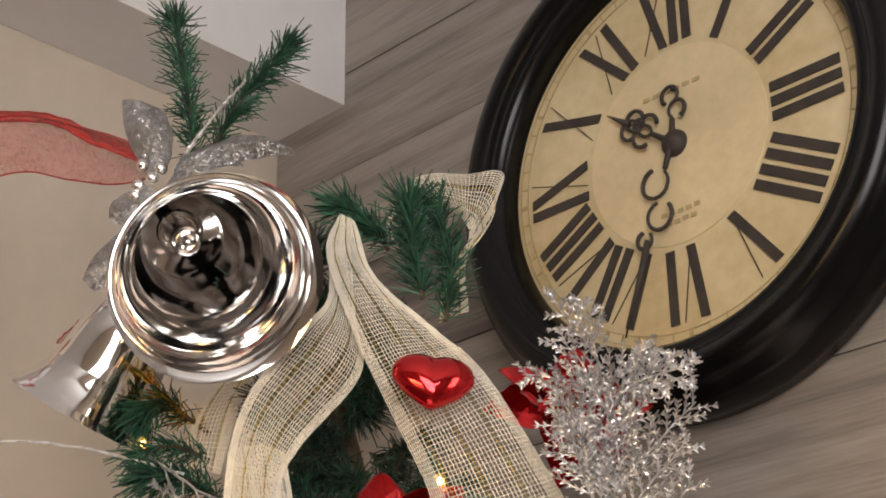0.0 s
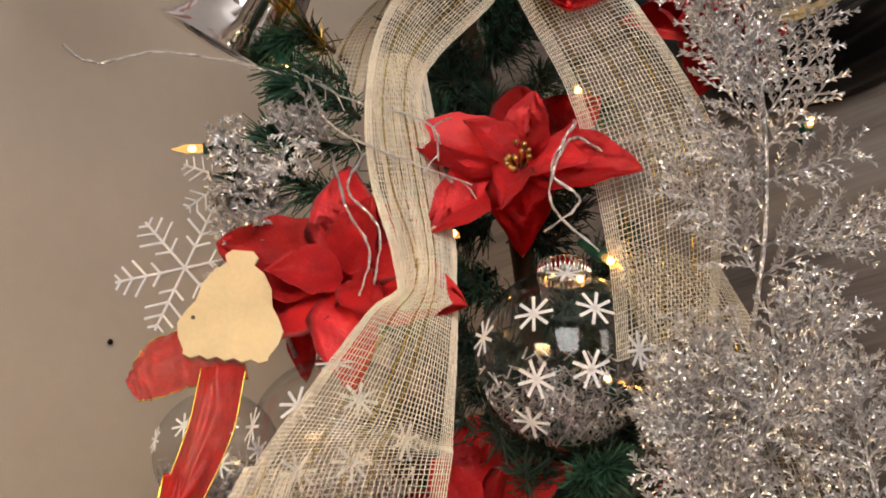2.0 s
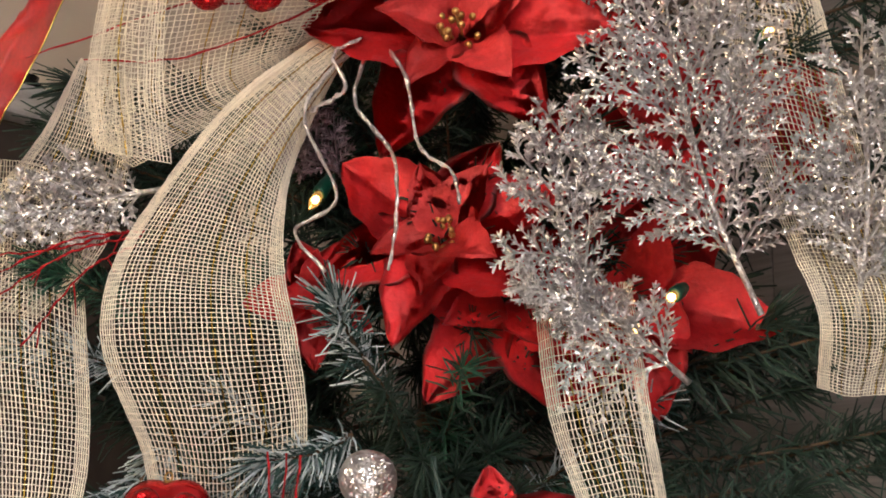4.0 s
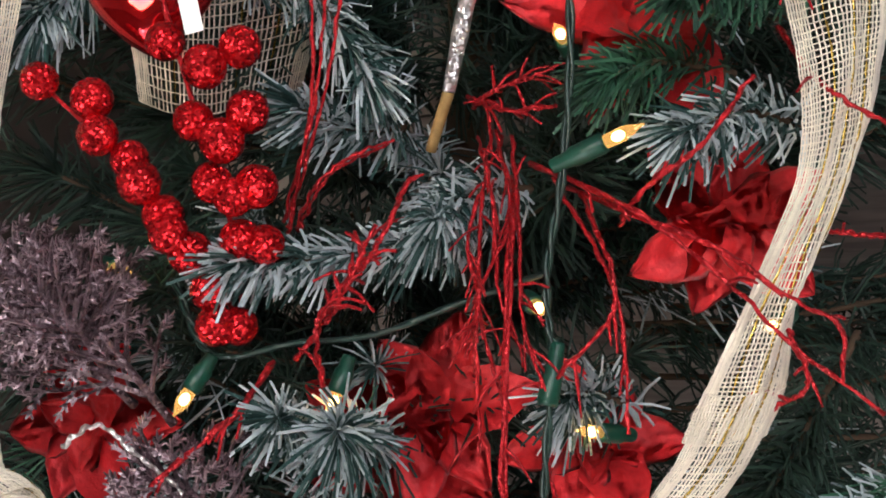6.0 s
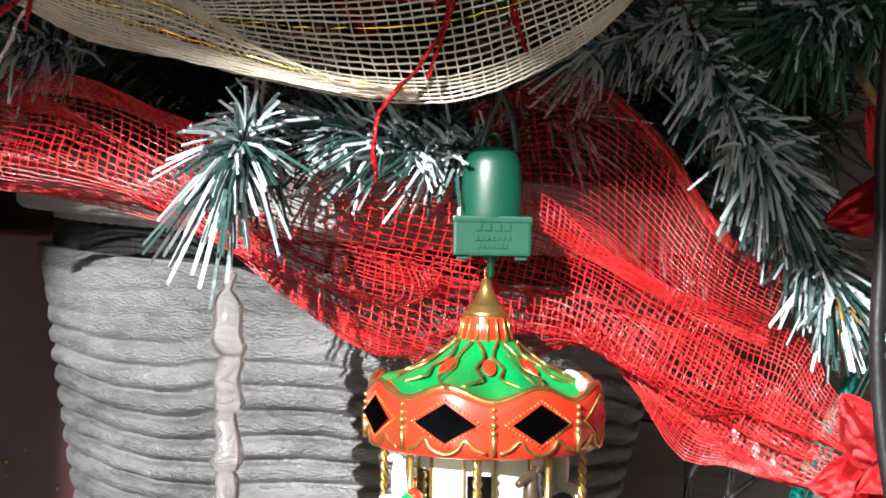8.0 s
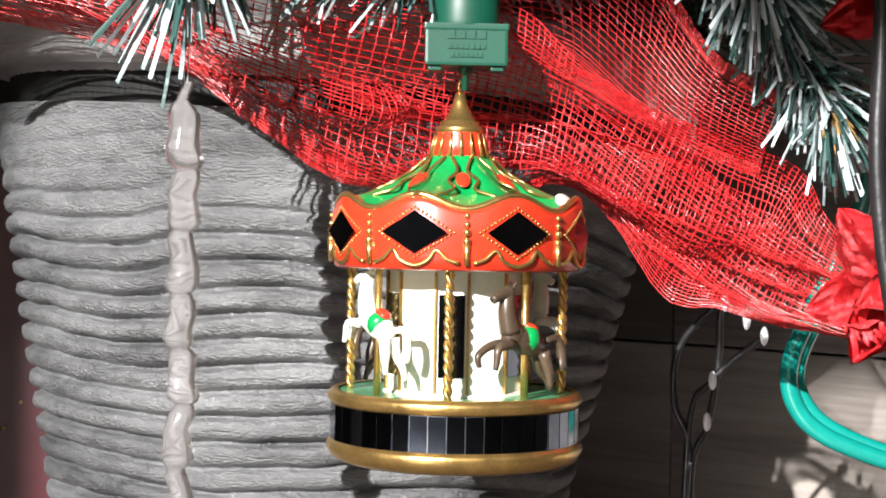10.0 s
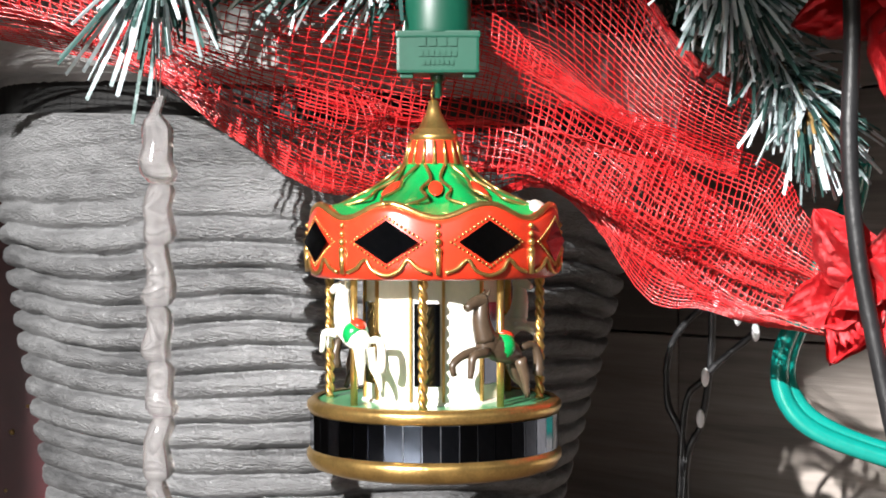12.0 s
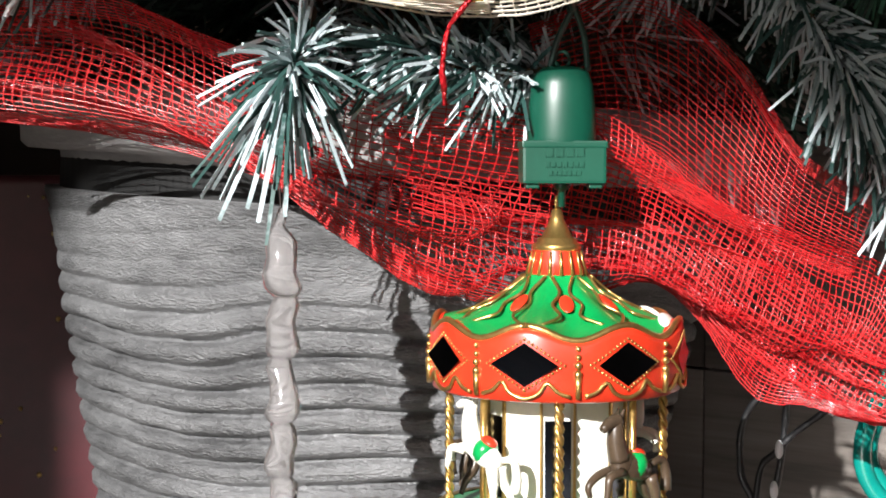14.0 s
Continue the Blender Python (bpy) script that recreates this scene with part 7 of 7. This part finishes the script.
def icicle(top, length, wide):
    top = V(top)
    ob = thing("icicle", "clear wavy plastic icicle hanging from branch thread", "ornament", Matrix.Translation(top))
    rnd = random.Random(5)
    bm = bmesh.new()
    prof = [(0.0003, 0), (wide * 0.30, -0.0005), (wide * 0.32, -0.006)]
    z, k = -0.008, 0
    while z > -length:
        step = 0.0195 * rnd.uniform(0.85, 1.15)
        for f, r in ((0.0, 0.62), (0.15, 0.85), (0.4, 0.80), (0.65, 0.92), (0.85, 1.0), (0.97, 0.8)):
            prof.append((wide * r * rnd.uniform(0.94, 1.06) * (1 - 0.25 * (-z / length)), z - f * step))
        z -= step
    prof.append((0.0003, z - 0.004))
    revolve(bm, prof, 20)
    for v in bm.verts:
        v.co.x += 0.0007 * math.sin(v.co.z * 170) + 0.0008 * math.sin(v.co.z * 420 + 1)
        v.co.y += 0.0014 * math.cos(v.co.z * 140)
    part("icicle_body", bm, ICE, ob)
    bm = bmesh.new()
    for dx in (-0.0012, 0.0012):
        tube(bm, [Vector((dx * 0.3, 0, -0.002)), Vector((dx, 0, 0.016)), Vector((dx * 1.6, 0, 0.03))], 0.0002, None, 4)
    part("thread", bm, SNOW, ob, "thin clear thread")


icicle((-0.0788, -0.0250, 0.2600), 0.150, 0.0059)

# red net garland
mesh_ribbon((((-0.2072, -0.0000, 0.3279), (-0.2120, 0.0150, 0.2913)), ((-0.1718, -0.0000, 0.3326), (-0.1758, 0.0150, 0.2859)), ((-0.1374, -0.0050, 0.3292), (-0.1343, 0.0150, 0.2785)), ((-0.1061, -0.0000, 0.3136), (-0.0895, 0.0120, 0.2670)), ((-0.0643, 0.0000, 0.3011), (-0.0666, 0.0150, 0.2508)), ((-0.0167, 0.0100, 0.2959), (-0.0350, 0.0250, 0.2325)), ((0.0211, 0.0200, 0.2916), (0.0046, 0.0480, 0.2224)), ((0.0439, 0.0250, 0.2750), (0.0341, 0.0520, 0.2293)), ((0.0714, 0.0300, 0.2567), (0.0552, 0.0560, 0.2158)), ((0.0965, 0.0350, 0.2445), (0.0741, 0.0600, 0.1934)), ((0.1183, 0.0400, 0.2362), (0.0927, 0.0600, 0.1905)), ((0.1289, 0.0400, 0.2208), (0.1181, 0.0550, 0.1833)), ((0.1494, 0.0400, 0.2045), (0.1483, 0.0500, 0.1785)), ((0.1798, 0.0400, 0.1995), (0.1824, 0.0500, 0.1799))),
            "wide red open-weave net garland draped over pot", REDTHREAD, False, seed=11, n_long=26, cell=0.0031, r=0.00025, bulge=0.010, ripple=0.006, gold=(), edge=4)
mesh_ribbon((((-0.2124, 0.0100, 0.3239), (-0.2128, 0.0150, 0.3002)), ((-0.1602, 0.0050, 0.3238), (-0.1613, 0.0100, 0.2938)), ((-0.1192, -0.0000, 0.3033), (-0.1081, 0.0100, 0.2756)), ((-0.0743, 0.0000, 0.2765), (-0.0700, 0.0120, 0.2554)), ((-0.0268, 0.0120, 0.2646), (-0.0360, 0.0220, 0.2313)), ((-0.0147, 0.0300, 0.2618), (-0.0085, 0.0500, 0.2365)), ((0.0343, 0.0350, 0.2557), (0.0358, 0.0550, 0.2352)), ((0.0643, 0.0300, 0.2420), (0.0587, 0.0500, 0.2199)), ((0.0902, 0.0350, 0.2299), (0.0797, 0.0550, 0.2065)), ((0.1148, 0.0350, 0.2165), (0.1059, 0.0550, 0.1907)), ((0.1488, 0.0300, 0.1984), (0.1498, 0.0450, 0.1814))),
            "folded inner layer of red net garland", REDTHREAD, False, seed=12, n_long=19, cell=0.0031, r=0.00025, bulge=0.004, ripple=0.006, gold=(), edge=4)
mesh_ribbon((((-0.0049, 0.0400, 0.3218), (0.0046, 0.0450, 0.2843)), ((0.0334, 0.0400, 0.3335), (0.0372, 0.0450, 0.2758)), ((0.0654, 0.0400, 0.3119), (0.0624, 0.0450, 0.2546)), ((0.0886, 0.0350, 0.2779), (0.0826, 0.0400, 0.2428)), ((0.1119, 0.0300, 0.2620), (0.1053, 0.0400, 0.2352))),
            "dark red net layer under frosted branches", REDTHREAD, False, seed=13, n_long=24, cell=0.0036, r=0.00018, gold=(), edge=3)
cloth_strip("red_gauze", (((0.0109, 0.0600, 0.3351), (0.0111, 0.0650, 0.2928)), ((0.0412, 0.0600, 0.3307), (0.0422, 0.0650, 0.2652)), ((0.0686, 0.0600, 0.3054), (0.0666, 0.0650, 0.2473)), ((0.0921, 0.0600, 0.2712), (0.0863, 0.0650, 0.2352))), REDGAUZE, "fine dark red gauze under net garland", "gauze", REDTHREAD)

mesh_ribbon((((-0.0562, 0.0300, 0.2879), (-0.0439, 0.0350, 0.2667)), ((-0.0162, 0.0350, 0.2866), (-0.0161, 0.0450, 0.2473)), ((0.0234, 0.0350, 0.2811), (0.0116, 0.0550, 0.2407)), ((0.0558, 0.0350, 0.2637), (0.0447, 0.0600, 0.2300)), ((0.0835, 0.0400, 0.2370), (0.0694, 0.0620, 0.2100)), ((0.1038, 0.0400, 0.2170), (0.0907, 0.0620, 0.1962)), ((0.1272, 0.0400, 0.2036), (0.1182, 0.0600, 0.1849))),
            "inner fold of red net garland behind ornament", REDTHREAD, False, seed=14, n_long=20, cell=0.0033, r=0.00022, gold=(), edge=3, ripple=0.006)

# cords beside the pot
cord("black_cord", [(0.1390, -0.0200, 0.3558), (0.1362, -0.0200, 0.3121), (0.1366, -0.0200, 0.2749), (0.1359, -0.0200, 0.2408), (0.1386, -0.0200, 0.2095), (0.1446, -0.0200, 0.1776), (0.1524, -0.0200, 0.1408)], 0.0027, BLACKCABLE, "thick black power cord in front of poinsettia", "cord", 60, 10, 0, None, 0.02)
cord("teal_cord", [(0.1556, 0.1200, 0.2441), (0.1510, 0.1300, 0.2217), (0.1339, 0.1300, 0.1849), (0.1262, 0.1300, 0.1642), (0.1282, 0.1300, 0.1478), (0.1406, 0.1300, 0.1354), (0.1688, 0.1300, 0.1251), (0.2116, 0.1300, 0.1142)], 0.0038, TEAL, "flat teal extension cord looped beside pot", "cord", 70, 10)
cord("teal_cord", [(0.1585, 0.1230, 0.2443), (0.1548, 0.1330, 0.2219), (0.1377, 0.1330, 0.1844), (0.1300, 0.1330, 0.1637), (0.1320, 0.1330, 0.1498), (0.1436, 0.1330, 0.1383), (0.1701, 0.1330, 0.1280), (0.2119, 0.1330, 0.1180)], 0.0030, TEAL, "second strand of the teal extension cord", "cord", 70, 10)
for i, pts in enumerate((((0.1000, 0.1600, 0.1877), (0.0836, 0.1700, 0.1676), (0.0815, 0.1700, 0.1428), (0.0890, 0.1700, 0.1138), (0.0864, 0.1700, 0.0080)), ((0.1002, 0.1650, 0.1875), (0.0998, 0.1700, 0.1603), (0.0959, 0.1700, 0.1333), (0.0888, 0.1700, 0.1085), (0.0880, 0.1700, 0.0080)), ((0.1190, 0.1600, 0.1738), (0.0971, 0.1700, 0.1525), (0.0877, 0.1700, 0.1281), (0.0856, 0.1700, 0.0080)))):
    cord("thin_wire", pts, 0.0016, BLACKCABLE, "thin dark light wire hanging beside pot", "wire", 40, 6, 0, None, 0.15)
for p in ((0.0974, 0.1680, 0.1530), (0.0954, 0.1680, 0.1353), (0.1017, 0.1600, 0.1869), (0.1107, 0.1600, 0.1796), (0.1181, 0.1600, 0.1730)):
    ob = thing("wire_lamp", "tiny unlit white lamp on thin wire", "light", Matrix.Translation(p), "tiny lamps on thin wires")
    bm = bmesh.new()
    ball(bm, (0, 0, 0), 0.0023, 10, 8, (0.8, 0.8, 1.8))
    part("lamp_body", bm, SNOW, ob)


def gift_bag():
    ob = thing("gift_bag", "glossy maroon paper bag with gold specks beside pot", "bag", Matrix.Translation((-0.43, 0.40, 0)) @ Matrix.Rotation(radians(8), 4, "Z"))
    bm = bmesh.new()
    box(bm, (0.34, 0.10, 0.27), Matrix.Translation((0, 0, 0.135)), 0.006)
    for v in bm.verts:
        v.co.y += 0.008 * noise.noise((v.co.x * 9, v.co.z * 9, 2))
    part("bag_body", bm, MAROON, ob, "glossy maroon paper")
    bm = bmesh.new()
    rnd = random.Random(3)
    for _ in range(70):
        ball(bm, (rnd.uniform(-0.165, 0.165), -0.0505, rnd.uniform(0.02, 0.26)), rnd.uniform(0.0006, 0.0018), 6, 4)
    part("gold_specks", bm, GOLD, ob, "scattered gold specks", kind="stuff")


gift_bag()
